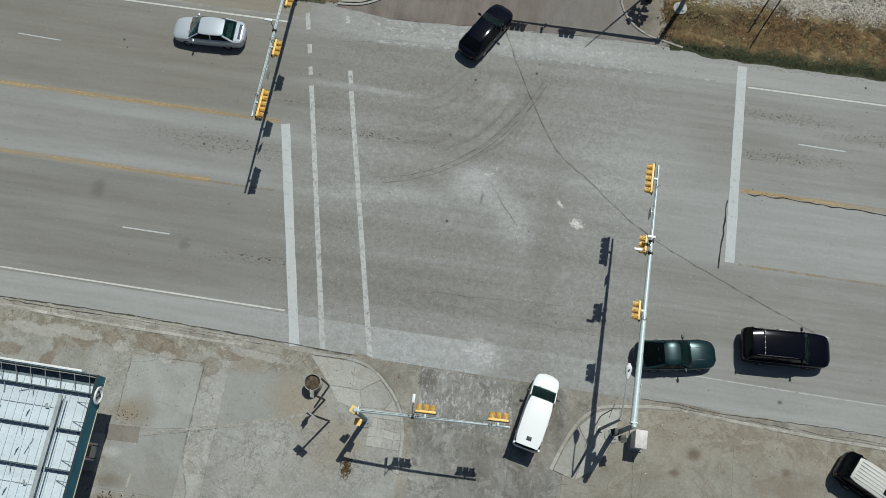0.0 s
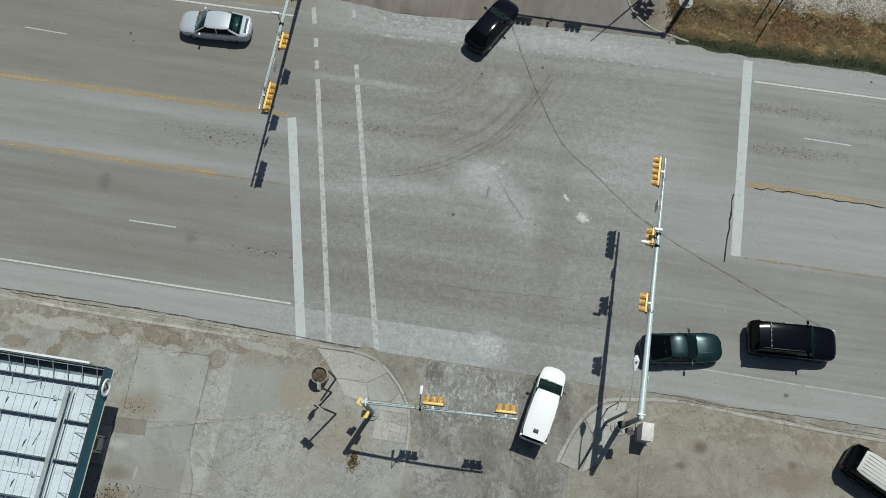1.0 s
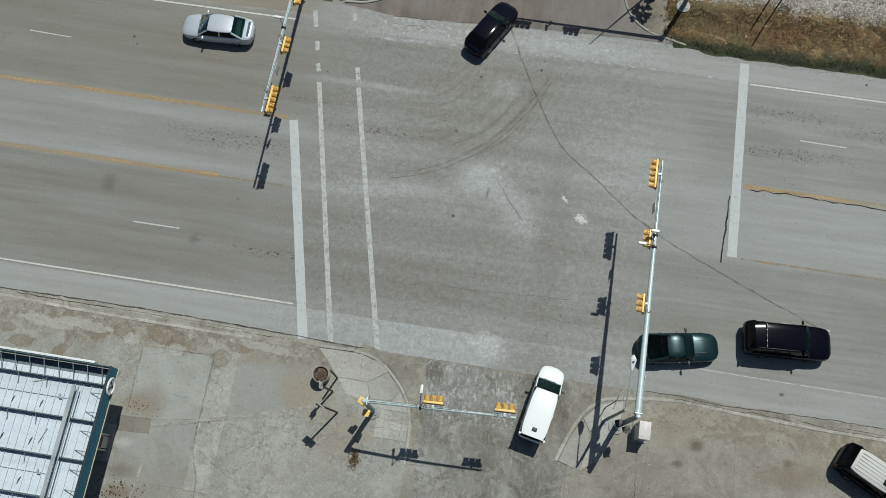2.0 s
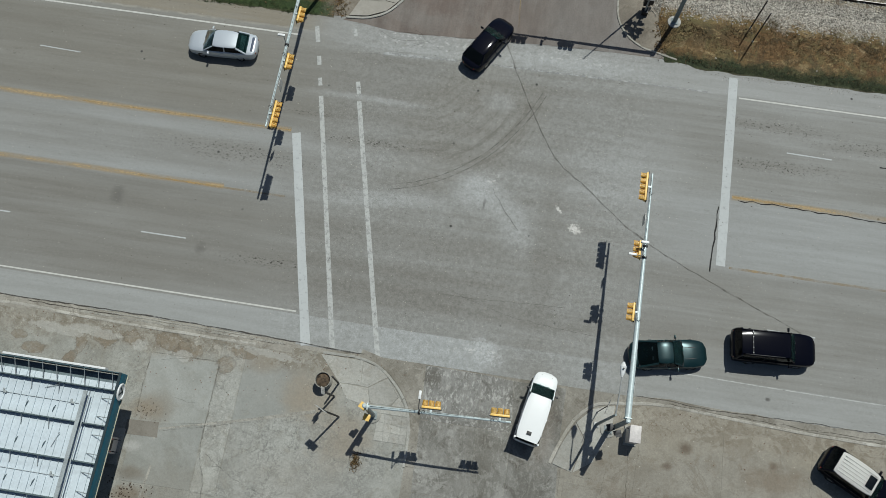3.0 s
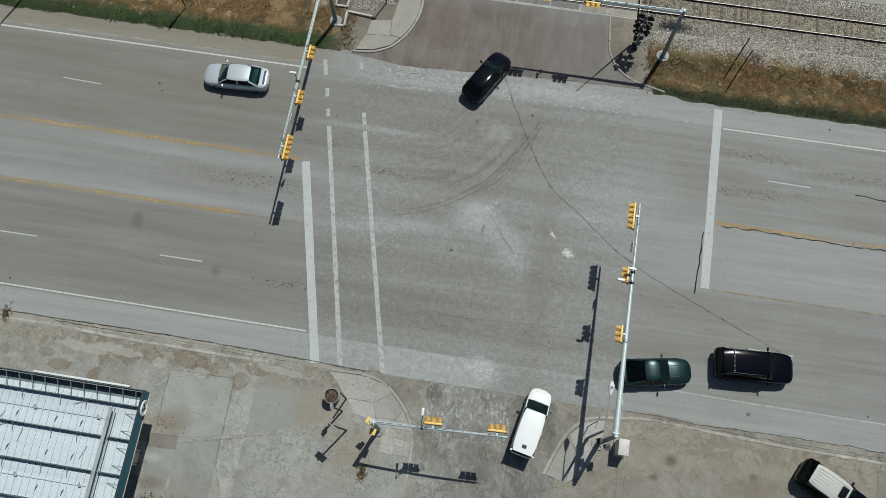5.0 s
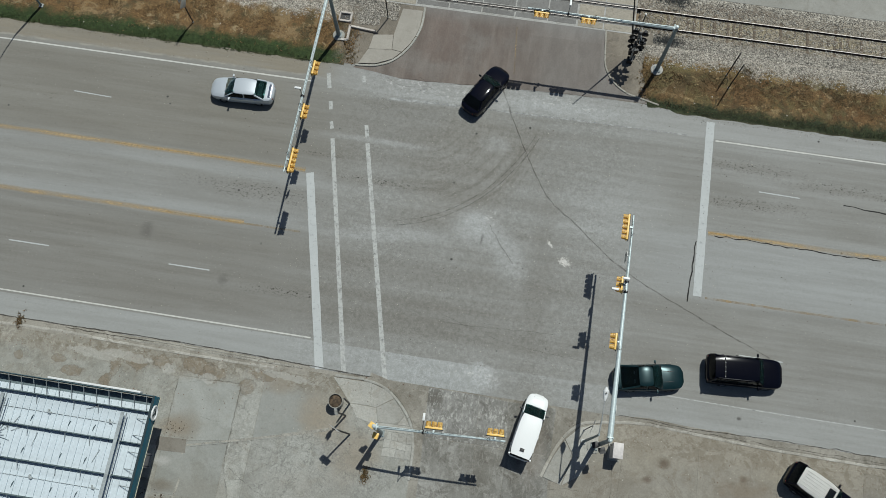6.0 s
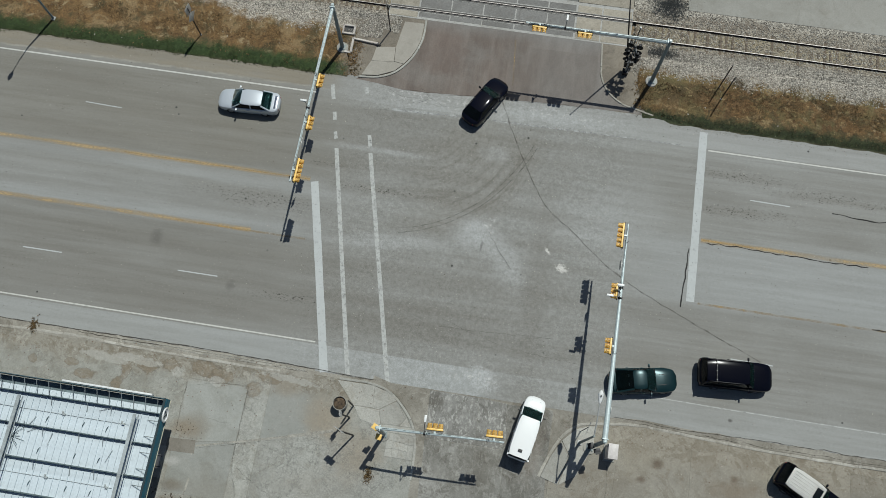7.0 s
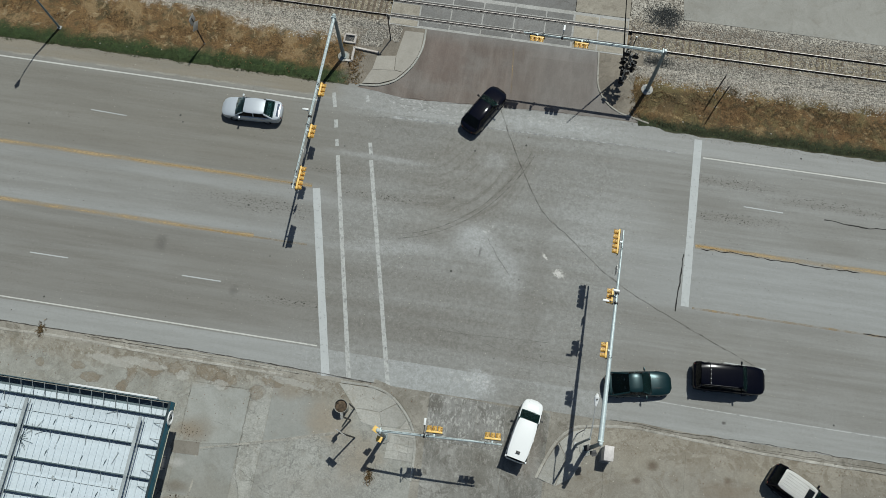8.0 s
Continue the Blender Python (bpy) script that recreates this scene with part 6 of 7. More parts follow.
def track():
    t = thing("railway_track", ROAD @ pose(0, 0, -0.19), "single railway track with rusty rails on timber sleepers", "railway")
    for n in (RAIL_S, RAIL_N):
        prof = [(-0.07, 0.10), (-0.07, 0.115), (-0.012, 0.135), (-0.012, 0.215), (-0.036, 0.225), (-0.036, 0.26), (0.036, 0.26), (0.036, 0.225), (0.012, 0.215), (0.012, 0.135), (0.07, 0.115), (0.07, 0.10)]
        web = bmesh.new()
        sweep(web, [(-160, n), (-11.5, n), (8.8, n), (160, n)], prof)
        r = part("rail", web, M_RAIL_SIDE, t, "rusty steel rail", None)
        part("rail_head", boxed(0, n, 0.262, 320, 0.045, 0.008), M_RAIL, r, "bright worn running surface", None)
    share = boxed(0, 0, 0, 0.22, 2.5, 0.16, 0.012)
    me = bpy.data.meshes.new("sleeper")
    share.to_mesh(me)
    share.free()
    me.materials.append(M_TIE)
    rnd = random.Random(11)
    mid = (RAIL_S + RAIL_N) / 2
    for i in range(62):
        ob = new("sleeper", me)
        ob.parent = t
        ob.matrix_basis = pose(9.2 + 0.53 * i + rnd.uniform(-0.04, 0.04), mid + rnd.uniform(-0.1, 0.1), 0.022 + rnd.uniform(-0.03, 0.025), 0, 0, rnd.uniform(-2.5, 2.5))
    for i in range(72):
        ob = new("sleeper", me)
        ob.parent = t
        ob.matrix_basis = pose(-11.9 - 0.53 * i + rnd.uniform(-0.04, 0.04), mid + rnd.uniform(-0.1, 0.1), 0.050 + rnd.uniform(-0.03, 0.02), 0, 0, rnd.uniform(-1.5, 1.5))


def grid_strip(s0, s1, rows, ds, lump, seed, pinch=lambda s: 0.0):
    """A strip of ground: rows of (n, z) across, shaken by noise."""
    b = bmesh.new()
    k = max(1, int((s1 - s0) / ds))
    prev = None
    for i in range(k + 1):
        s = s0 + (s1 - s0) * i / k
        row = []
        for j, (n, z) in enumerate(rows):
            h = noise.noise(Vector((s * 0.8, n * 0.8, seed))) * lump
            edge = (noise.noise(Vector((s * 0.16, n, seed + 7))) * 0.10 + noise.noise(Vector((s * 1.3, n, seed + 9))) * 0.05) * (1.0 if j in (0, len(rows) - 1) else 0)
            wander = noise.noise(Vector((n * 0.9, seed, 1.5))) * 1.1 if i in (0, k) else 0.0
            low = max(0.0, rows[1][0] + pinch(s) - n) if j > 0 else 0.0
            row.append(b.verts.new((s + wander, n + edge + low, z + h * (0.3 if j in (0, len(rows) - 1) else 1))))
        if prev:
            for j in range(len(row) - 1):
                b.faces.new((prev[j], row[j], row[j + 1], prev[j + 1]))
        prev = row
    return b


VERGE = [(30.9, -0.06), (31.45, 0.012), (31.8, 0.03), (32.6, 0.05), (33.4, 0.04), (34.2, 0.02), (35.0, 0.02), (36.0, 0.04), (36.8, 0.04)]
structure("verge_west", grid_strip(-170, -13.6, VERGE, 0.7, 0.04, 2.0), M_TURF, "grass verge, green by the road and dry brown behind", "grass", 60)
VERGE_EAST = [(n - max(0.0, 0.32 * (33.4 - n) / 2.5), z) for n, z in VERGE]
structure("verge_east", grid_strip(9.9, 170, VERGE_EAST, 0.7, 0.04, 5.0, lambda s: max(0.0, 13.0 - s) * 0.22), M_TURF, "grass verge, green by the road and dry brown behind", "grass", 60)
BED = [(35.6, -0.06), (36.4, -0.02), (37.4, -0.09), (38.3, -0.10), (39.1, -0.11), (39.9, -0.10), (40.9, -0.09), (41.7, -0.03), (42.2, -0.05)]
structure("ballast_bed_west", grid_strip(-170, -11.45, BED, 0.8, 0.03, 9.0), M_BALLAST, "grey and tan gravel bed under the tracks", "gravel", 60)
structure("ballast_bed_east", grid_strip(8.75, 170, BED, 0.8, 0.03, 12.0), M_BALLAST, "grey and tan gravel bed under the tracks", "gravel", 60)
structure("lot_north_west", slab(bmesh.new(), [(-170, 42.1), (-11.5, 42.1), (-11.5, 120), (-170, 120)], 0.0, 0.2), M_EARTH, "bare earth behind the tracks", "ground")
structure("pavement_north_east", slab(bmesh.new(), [(13.3, 41.75), (170, 41.9), (170, 46.6), (13.0, 46.4)], -0.005, 0.2, 0.02), M_NORTH_LOT, "smooth pale concrete lot beyond the tracks", "pavement")
structure("pavement_north_walk", slab(bmesh.new(), [(4.15, 41.15), (8.75, 41.15), (8.75, 120), (4.15, 120)], 0.010, 0.2), M_CROSSING_END, "worn beige concrete walk beyond the crossing", "pavement")
structure("pavement_north_walk_west", slab(bmesh.new(), [(-11.45, 41.15), (-8.65, 41.15), (-8.65, 120), (-11.45, 120)], 0.010, 0.2), M_CROSSING_END, "worn beige concrete walk beyond the crossing", "pavement")
structure("ground_north_east", slab(bmesh.new(), [(8.8, 41.6), (13.6, 41.6), (13.3, 120), (8.8, 120)], -0.045, 0.1), M_BALLAST, "gravel and weeds beside the lot", "ground")

track()


def scatter(name, label, category, material, count, area, make, seed):
    """Many small alike pieces in one mesh."""
    rnd = random.Random(seed)
    verts, faces = [], []
    for _ in range(count):
        place = area(rnd)
        if place is None:
            continue
        make(rnd, place, verts, faces)
    me = bpy.data.meshes.new(name)
    me.from_pydata(verts, [], faces)
    me.materials.append(material)
    ob = new(name, me)
    ob.matrix_basis = ROAD
    return tagged(ob, label, category, "", "stuff")


def stone(rnd, p, verts, faces, lo=0.028, hi=0.075):
    r = rnd.uniform(lo, hi)
    k = len(verts)
    a = rnd.uniform(0, 6.28)
    for i in range(4):
        b = a + i * 1.571
        verts.append((p[0] + r * math.cos(b) * rnd.uniform(0.7, 1.3), p[1] + r * math.sin(b) * rnd.uniform(0.7, 1.3), p[2] + rnd.uniform(-0.01, 0.02)))
    verts.append((p[0] + rnd.uniform(-0.3, 0.3) * r, p[1], p[2] + r * rnd.uniform(0.5, 1.0)))
    for i in range(4):
        faces.append((k + i, k + (i + 1) % 4, k + 4))


def tuft(size):
    def make(rnd, p, verts, faces):
        for _ in range(4):
            k = len(verts)
            a, r = rnd.uniform(0, 6.28), rnd.uniform(0.6, 1.4) * size
            x, y = p[0] + rnd.uniform(-0.06, 0.06), p[1] + rnd.uniform(-0.06, 0.06)
            c, s = math.cos(a), math.sin(a)
            w = 0.022
            verts.extend([(x - s * w, y + c * w, p[2] - 0.02), (x + s * w, y - c * w, p[2] - 0.02), (x + c * r, y + s * r, p[2] + r * rnd.uniform(0.5, 1.3))])
            faces.append((k, k + 1, k + 2))
    return make


def bed_area(rnd):
    s = rnd.choice((rnd.uniform(-46, -11.6), rnd.uniform(8.9, 42), rnd.uniform(8.9, 42)))
    n = rnd.triangular(34.9, 42.0, 36.2) if rnd.random() < 0.6 else rnd.uniform(35.9, 42.0)
    if s < -20 and n < 35.9 + min(0.9, (-20 - s) * 0.12) + 0.5 * noise.noise(Vector((s * 0.6, n, 4))):
        return None
    if 37.9 < n < 40.3 and rnd.random() < 0.6:
        return None
    return (s, n, -0.085 if 37.2 < n < 41.2 else (0.03 if n < 36.7 else -0.05))


def green_area(rnd, s0, s1):
    s = rnd.uniform(s0, s1)
    n = rnd.uniform(31.1, 33.2)
    if 0 < s < 13.0 and n < 31.6 + (13.0 - s) * 0.25:
        return None
    if -17 < s < 0 and s + 14.3 > 1.6 * noise.noise(Vector((n * 0.9, s * 0.4, 6))):
        return None
    if n - (32.7 if s < 0 else 32.25) > (0.7 if s < 0 else 0.9) * noise.noise(Vector((s * 0.5, 0.3, 3))) or n - (31.32 if s < 0 else 31.52) < 0.3 * noise.noise(Vector((s * 0.8, 9.3, 3))):
        return None
    return (s, n - (0.28 if s > 0 else 0.0), 0.03)


def dry_area(rnd):
    s = rnd.uniform(-48, -13.6)
    n = rnd.gauss(34.2, 1.0)
    if not 31.6 < n < 37.2 or noise.noise(Vector((s * 0.4, n * 0.7, 8))) < -0.05:
        return None
    return (s, n, 0.03)


def basin_area(rnd):
    s, n = rnd.uniform(-14.6, -10.2), rnd.uniform(34.7, 37.6)
    return (s, n, 0.0) if n > (35.3 if s < -11.6 else 36.2) + 0.5 * noise.noise(Vector((s, n, 2))) else None


scatter("basin_stones", "pale gravel round the drain headwall", "gravel", M_STONE, 3600, basin_area, stone, 33)
scatter("ballast_stones", "loose grey and tan ballast stones along the track", "gravel", M_STONE, 46000, bed_area, stone, 21)
scatter("green_grass", "short green grass tufts along the road edge", "grass", M_GREEN, 8500, lambda r: green_area(r, -48, -13.4), tuft(0.055), 22)
scatter("dark_green_grass", "short dark green grass tufts mixed with brown", "grass", M_GREEN_DARK, 6500, lambda r: green_area(r, 10.4, 38), tuft(0.055), 42)



def dry_area_east(rnd):
    s, n = rnd.uniform(9.6, 38), rnd.gauss(33.8, 1.0)
    if not 31.3 < n < 36.4 or noise.noise(Vector((s * 0.4, n * 0.7, 8))) < -0.25:
        return None
    return (s, n, 0.03)


scatter("dry_grass", "dry brown grass tufts on the verge", "grass", M_DRY, 4500, dry_area, tuft(0.10), 23)
scatter("dark_dry_grass", "dark olive brown grass tufts on the verge", "grass", M_DRY_DARK, 5600, dry_area_east, tuft(0.08), 35)
scatter("gutter_weeds", "small dead weeds in the gutter and cracks", "weeds", M_DRY_DARK, 130, lambda r: (lambda c: (r.gauss(c[0], 0.13), r.gauss(c[1], 0.26), 0.04))(r.choice(((-32.9, 7.5), (-6.33, 0.85)))), tuft(0.13), 24)
scatter("dark_weeds", "dark dead weeds on the gravel by the lot", "weeds", M_DARK_WEED, 1500, lambda r: (r.gauss(11.8, 0.75), r.gauss(41.9, 0.50), -0.04), tuft(0.075), 25)
scatter("mast_weeds", "dark dead weeds on the gravel beside the mast", "weeds", M_DARK_WEED, 520, lambda r: (r.gauss(11.4, 0.65), r.gauss(37.35, 0.28), -0.04), tuft(0.06), 37)
scatter("post_weeds", "brown dead weeds beside the steel posts", "weeds", M_DRY_DARK, 220, lambda r: (r.gauss(17.9, 0.30), r.gauss(35.6, 0.35), 0.02), tuft(0.08), 38)
scatter("verge_end_grass", "ragged brown grass at the bare end of the verge", "grass", M_DRY, 620, lambda r: (lambda k: (r.gauss(10.2, 0.35), r.uniform(32.0, 35.2), 0.02) if k else (r.gauss(-13.7, 0.40), r.uniform(31.5, 34.6), 0.02))(r.random() < 0.5), tuft(0.10), 39)

scatter("verge_fringe", "dark soil crumbs along the edge of the grass", "soil", M_CLOD, 600, lambda r: (lambda s: (s, (31.22 if s < 0 else 30.90) + 0.22 * noise.noise(Vector((s * 0.5, 0.2, 4))) + r.gauss(0, 0.11), 0.006))(r.choice((r.uniform(-48, -14.6), r.uniform(12.5, 38)))), lambda *a: stone(*a, 0.010, 0.030), 28)
scatter("verge_litter", "bits of white litter and pale stones in the grass", "litter", M_STONE, 26, lambda r: (r.choice((r.uniform(-46, -14.5), r.uniform(12, 38))), r.uniform(31.9, 35.5), 0.05), lambda *a: stone(*a, 0.03, 0.075), 29)
scatter("verge_grit", "pale grit along the edge of the grass", "grit", M_STONE, 320, lambda r: (r.uniform(12.5, 38), r.gauss(30.92, 0.16), 0.006), lambda *a: stone(*a, 0.010, 0.035), 36)
scatter("road_grit", "scattered dark stones and crumbs on the asphalt", "grit", M_CLOD, 380, lambda r: (r.uniform(-42, 38), r.uniform(8.5, 31), 0.004), lambda *a: stone(*a, 0.010, 0.036), 30)
scatter("road_chips", "scattered pale stone chips on the asphalt", "grit", M_STONE, 5200, lambda r: (r.triangular(-42, 38, 2), r.uniform(8.5, 31), 0.004), lambda *a: stone(*a, 0.010, 0.030), 31)


def litter_area(rnd):
    if rnd.random() < 0.7:
        s, n = rnd.uniform(-40, -4), 7.4 - abs(rnd.gauss(0, 2.6))
    else:
        s, n = rnd.uniform(7, 34), 6.8 - abs(rnd.gauss(0, 2.6))
    return (s, n, 0.036)


scatter("loose_grit", "scattered dark grit and crumbs on the concrete", "grit", M_RUST, 450, litter_area, lambda *a: stone(*a, 0.012, 0.045), 26)
scatter("oil_crumbs", "dark crumbs of dried mud by the canopy", "grit", M_CLOD, 46, lambda r: (r.gauss(-19.75, 0.55), r.gauss(1.75, 0.36), 0.038), lambda *a: stone(*a, 0.015, 0.055), 32)
scatter("mud_clods", "dark brown clods of dried mud by the canopy", "grit", M_CLOD, 90, lambda r: (r.gauss(-19.7, 0.75), r.gauss(-3.3, 0.42), 0.038), lambda *a: stone(*a, 0.015, 0.07), 34)
scatter("pale_grit", "scattered pale concrete crumbs along the kerb", "grit", M_STONE, 900, litter_area, lambda *a: stone(*a, 0.010, 0.04), 27)

# ---- kerbs and corners ----
KERB_LOW = [(-0.10, -0.05), (-0.10, 0.040), (-0.07, 0.052), (0.05, 0.052), (0.09, 0.035), (0.10, -0.05)]


def kerb_run(name, line, profile, material, label, long, seed):
    """A kerb of cast lengths laid end to end, each a piece of its own."""
    p = new(name)
    p.matrix_basis = ROAD
    tagged(p, label, "kerb", "", "structure")
    rnd = random.Random(seed)
    run, stretch = [line[0]], 0.0
    for a, b in zip(line, line[1:]):
        stretch += math.hypot(b[0] - a[0], b[1] - a[1])
        run.append(b)
        if stretch > long or b == line[-1]:
            if len(run) > 1:
                dz, dn = rnd.uniform(-0.015, 0.012), rnd.uniform(-0.025, 0.025)
                cut = [(x, y + dn) for x, y in run]
                d = (cut[-1][0] - cut[-2][0], cut[-1][1] - cut[-2][1])
                cut[-1] = (cut[-1][0] - 0.03 * d[0], cut[-1][1] - 0.03 * d[1])
                link_mesh("kerbstone", sweep(bmesh.new(), cut, [(q, z + dz) for q, z in profile]), material, p)
            run, stretch = [b], 0.0
    return p


structure("gutter_bed_west", slab(bmesh.new(), [(-170, 6.9), (-8, 6.9), (-6.2, 6.2), (-4.6, 5.0), (-3.4, 2.5), (-2.4, 2.5), (-2.4, 7.75), (-170, 7.75)], -0.006, 0.1), M_GUTTER, "sandy dirt under the western gutter", "gutter")
structure("gutter_bed_east", slab(bmesh.new(), [(6.0, 2.5), (6.6, 2.5), (8.0, 5.6), (11.6, 6.7), (170, 6.0), (170, 7.45), (6.0, 7.7)], -0.006, 0.1), M_GUTTER, "sandy dirt under the eastern gutter", "gutter")
west_line = [(-170, 7.1), (-36, 7.12), (-29.6, 7.20), (-25.6, 7.08), (-18.6, 6.98), (-14, 7.04)]
kerb_run("kerb_south_west", smooth_line([(-60, 7.1)] + west_line[1:], 0.9, 0.012, 1), KERB_LOW, M_KERB, "low sandy worn concrete kerb", 2.8, 1)
structure("gutter_south_west", sweep(bmesh.new(), smooth_line([(-170, 7.44), (-36, 7.44), (-22.9, 7.46), (-15.5, 7.37), (-11.5, 7.30)], 0.8, 0.03, 2), [(-0.50, 0.03), (-0.24, 0.035), (-0.05, 0.02), (0.22, 0.006), (0.25, -0.02)]), M_GUTTER, "dirty gutter filled with sand along the kerb", "gutter")
corner_w = [(-9.6, 7.12), (-8.4, 7.14), (-7.1, 7.14), (-5.9, 6.78), (-4.65, 5.75), (-3.78, 4.60), (-3.42, 3.4), (-3.33, 2.2), (-3.33, 0.9)]
kerb_run("kerb_corner_west", smooth_line(corner_w, 0.4), [(-0.09, -0.05), (-0.09, 0.055), (-0.06, 0.065), (0.05, 0.065), (0.08, 0.035), (0.10, -0.05)], M_WALK, "curved concrete kerb round the corner", 1.9, 2)
structure("gutter_corner_west", sweep(bmesh.new(), smooth_line([(-7.2, 7.48), (-5.6, 7.02), (-4.3, 5.98), (-3.45, 4.78), (-3.05, 3.4), (-2.95, 1.0)], 0.4), [(-0.28, 0.03), (0.0, 0.012), (0.24, 0.01), (0.3, -0.03)]), M_GUTTER, "dirty gutter round the corner", "gutter")
corner_e = [(5.5, 2.55), (6.02, 3.99), (6.72, 5.40), (7.7, 6.38), (8.6, 6.72), (9.7, 6.90), (11.6, 7.15), (15.4, 7.02)]
kerb_run("kerb_corner_east", smooth_line(corner_e + [(21, 6.78), (30, 6.75), (60, 6.7)], 0.6, 0.008, 4), KERB_LOW, M_KERB, "low sandy kerb along the eastern lot", 2.8, 3)
structure("gutter_east", sweep(bmesh.new(), smooth_line([(9.3, 7.08), (11.6, 7.33), (15.4, 7.18), (21, 7.14), (30, 7.12), (170, 7.0)], 0.8, 0.03, 5), [(-0.26, 0.03), (0.0, 0.012), (0.26, 0.008), (0.3, -0.03)]), M_GUTTER, "dirty gutter along the eastern kerb", "gutter")
structure("dirt_north_west", slab(bmesh.new(), [(-13.9, 31.3), (-8.0, 31.4), (-8.0, 37.8), (-13.9, 37.0)], -0.008, 0.2), M_DIRT, "grey brown dirt round the sidewalk ramp", "ground")
structure("dirt_north_east", slab(bmesh.new(), [(6.35, 31.5), (11.5, 31.4), (10.6, 33.5), (10.2, 37.8), (6.35, 37.8)], -0.008, 0.2), M_DIRT, "grey brown dirt behind the kerb", "ground")
kerb_run("kerb_north_west", west_return[1:], [(0.02, -0.05), (0.02, 0.08), (0.05, 0.10), (0.17, 0.10), (0.18, -0.05)], M_WALK, "curved pale kerb at the north street", 1.9, 4)
kerb_run("kerb_north_east", east_return, [(0.0, -0.05), (0.0, 0.05), (0.03, 0.07), (0.13, 0.07), (0.16, -0.05)], M_KERB, "curved sandy kerb at the north street", 1.9, 5)


# ---- pieces of the pavements ----
def slabs(parent_name, label, outlines, material, top, base_material=M_GUTTER, gap_bevel=0.012, category="pavement"):
    """A pavement of slabs, each a piece of its own."""
    p = new(parent_name)
    p.matrix_basis = ROAD
    tagged(p, label, category, "", "structure")
    for i, pts in enumerate(outlines):
        mt = material(i) if callable(material) else material
        link_mesh("slab", slab(bmesh.new(), pts, top, 0.12, gap_bevel), mt, p)
    return p


def patchwork(s_cuts, n_cuts, keep, gap, seed, skew=0.0):
    """Quadrangles between shaken grid lines, with open joints."""
    rnd = random.Random(seed)
    grid = [[(s + skew * n + rnd.uniform(-0.12, 0.12), n + rnd.uniform(-0.10, 0.10)) for n in n_cuts] for s in s_cuts]
    out = []
    for i in range(len(s_cuts) - 1):
        for j in range(len(n_cuts) - 1):
            q = [grid[i][j], grid[i + 1][j], grid[i + 1][j + 1], grid[i][j + 1]]
            c = (sum(a for a, _ in q) / 4, sum(b for _, b in q) / 4)
            if not keep(*c):
                continue
            out.append([(c[0] + (a - c[0]) * (1 - gap / 2.5), c[1] + (b - c[1]) * (1 - gap / 2.0)) for a, b in q])
    return out


structure("lot_west", slab(bmesh.new(), [(-170, -90), (-3.2, -90), (-3.3, 0.8), (-3.4, 3.2), (-3.8, 4.55), (-4.7, 5.7), (-6.0, 6.7), (-7.4, 7.05), (-11.2, 7.15), (-170, 7.2)], 0.022, 0.2), M_LOT, "stained cracked concrete forecourt", "pavement")
structure("lot_east", slab(bmesh.new(), [(6.2, -90), (170, -90), (170, 6.4), (30, 6.6), (21, 6.75), (15.4, 7.02), (11.6, 7.1), (9.7, 6.85), (8.5, 6.45), (7.5, 5.8), (6.7, 4.6), (6.2, 2.5)], 0.022, 0.2), M_LOT_EAST, "brown stained concrete lot", "pavement")
structure("street_south_bed", slab(bmesh.new(), [(-3.4, -200), (6.4, -200), (6.4, 2.5), (7.0, 5.0), (8.6, 6.6), (11.6, 7.3), (11.6, 7.7), (-7.0, 7.7), (-4.4, 5.2), (-3.4, 2.0)], -0.012, 0.1), M_GUTTER, "dirty joint bed under the street slabs", "road")

M_LOT_SMOOTH = concrete("smooth_grey_lot_concrete", (0.218, 0.221, 0.200), (0.268, 0.272, 0.252), (0.200, 0.190, 0.158), 0.35, 0.0, 7.2, grit=0.4)
M_LOT_CRAZED = concrete("crazed_lot_concrete", (0.225, 0.223, 0.200), (0.312, 0.312, 0.284), (0.195, 0.178, 0.142), 0.6, 1.0, 7.2)
W_S = [-58, -52, -46.5, -40.5, -34.5, -28.4, -24.6, -20.5, -16.05, -14.45, -10.2, -4.4]
W_N = [-12.5, -6.8, -2.6]
far_slabs = patchwork(W_S, W_N, lambda s, n: True, 0.012, 31, 0.01)
lot_joint = lambda s: 0.84 + 0.265 * max(0.0, s + 18.8)
near_slabs = []
for a, b in zip(W_S, W_S[1:]):
    top = 5.4 if a == -20.5 else 6.55
    a, b = a + 0.03, b - 0.03
    if b < -10:
        near_slabs.append([(a, lot_joint(a) + 0.02), (b, lot_joint(b) + 0.02), (b + 0.02, top + 0.05), (a - 0.02, top)])
    near_slabs.append([(a, -2.55), (b, -2.5), (b, min(1.2, lot_joint(b) - 0.02) if b > -6 else lot_joint(b) - 0.02), (a, lot_joint(a) - 0.02)])
near_slabs.append([(-20.45, 5.47), (-16.1, 5.5), (-16.08, 6.6), (-20.5, 6.6)])
lot_kind = {-20.47: M_LOT_SMOOTH, -16.02: M_LOT_CRAZED, -14.42: M_LOT_SMOOTH, -10.17: M_LOT_CRAZED}
slabs("lot_west_slabs", "cracked stained concrete slabs of the forecourt", far_slabs + near_slabs, lambda i: M_LOT if i < len(far_slabs) else (M_LOT_CRAZED if near_slabs[i - len(far_slabs)][0][1] < -2 and near_slabs[i - len(far_slabs)][0][0] > -16.5 else lot_kind.get(round(near_slabs[i - len(far_slabs)][0][0], 2), M_LOT)), 0.036)
E_S = [6.4, 10.6, 15.8, 21.2, 26.8, 33, 40]
E_N = [-9, -3.5, 1.6, 6.2]
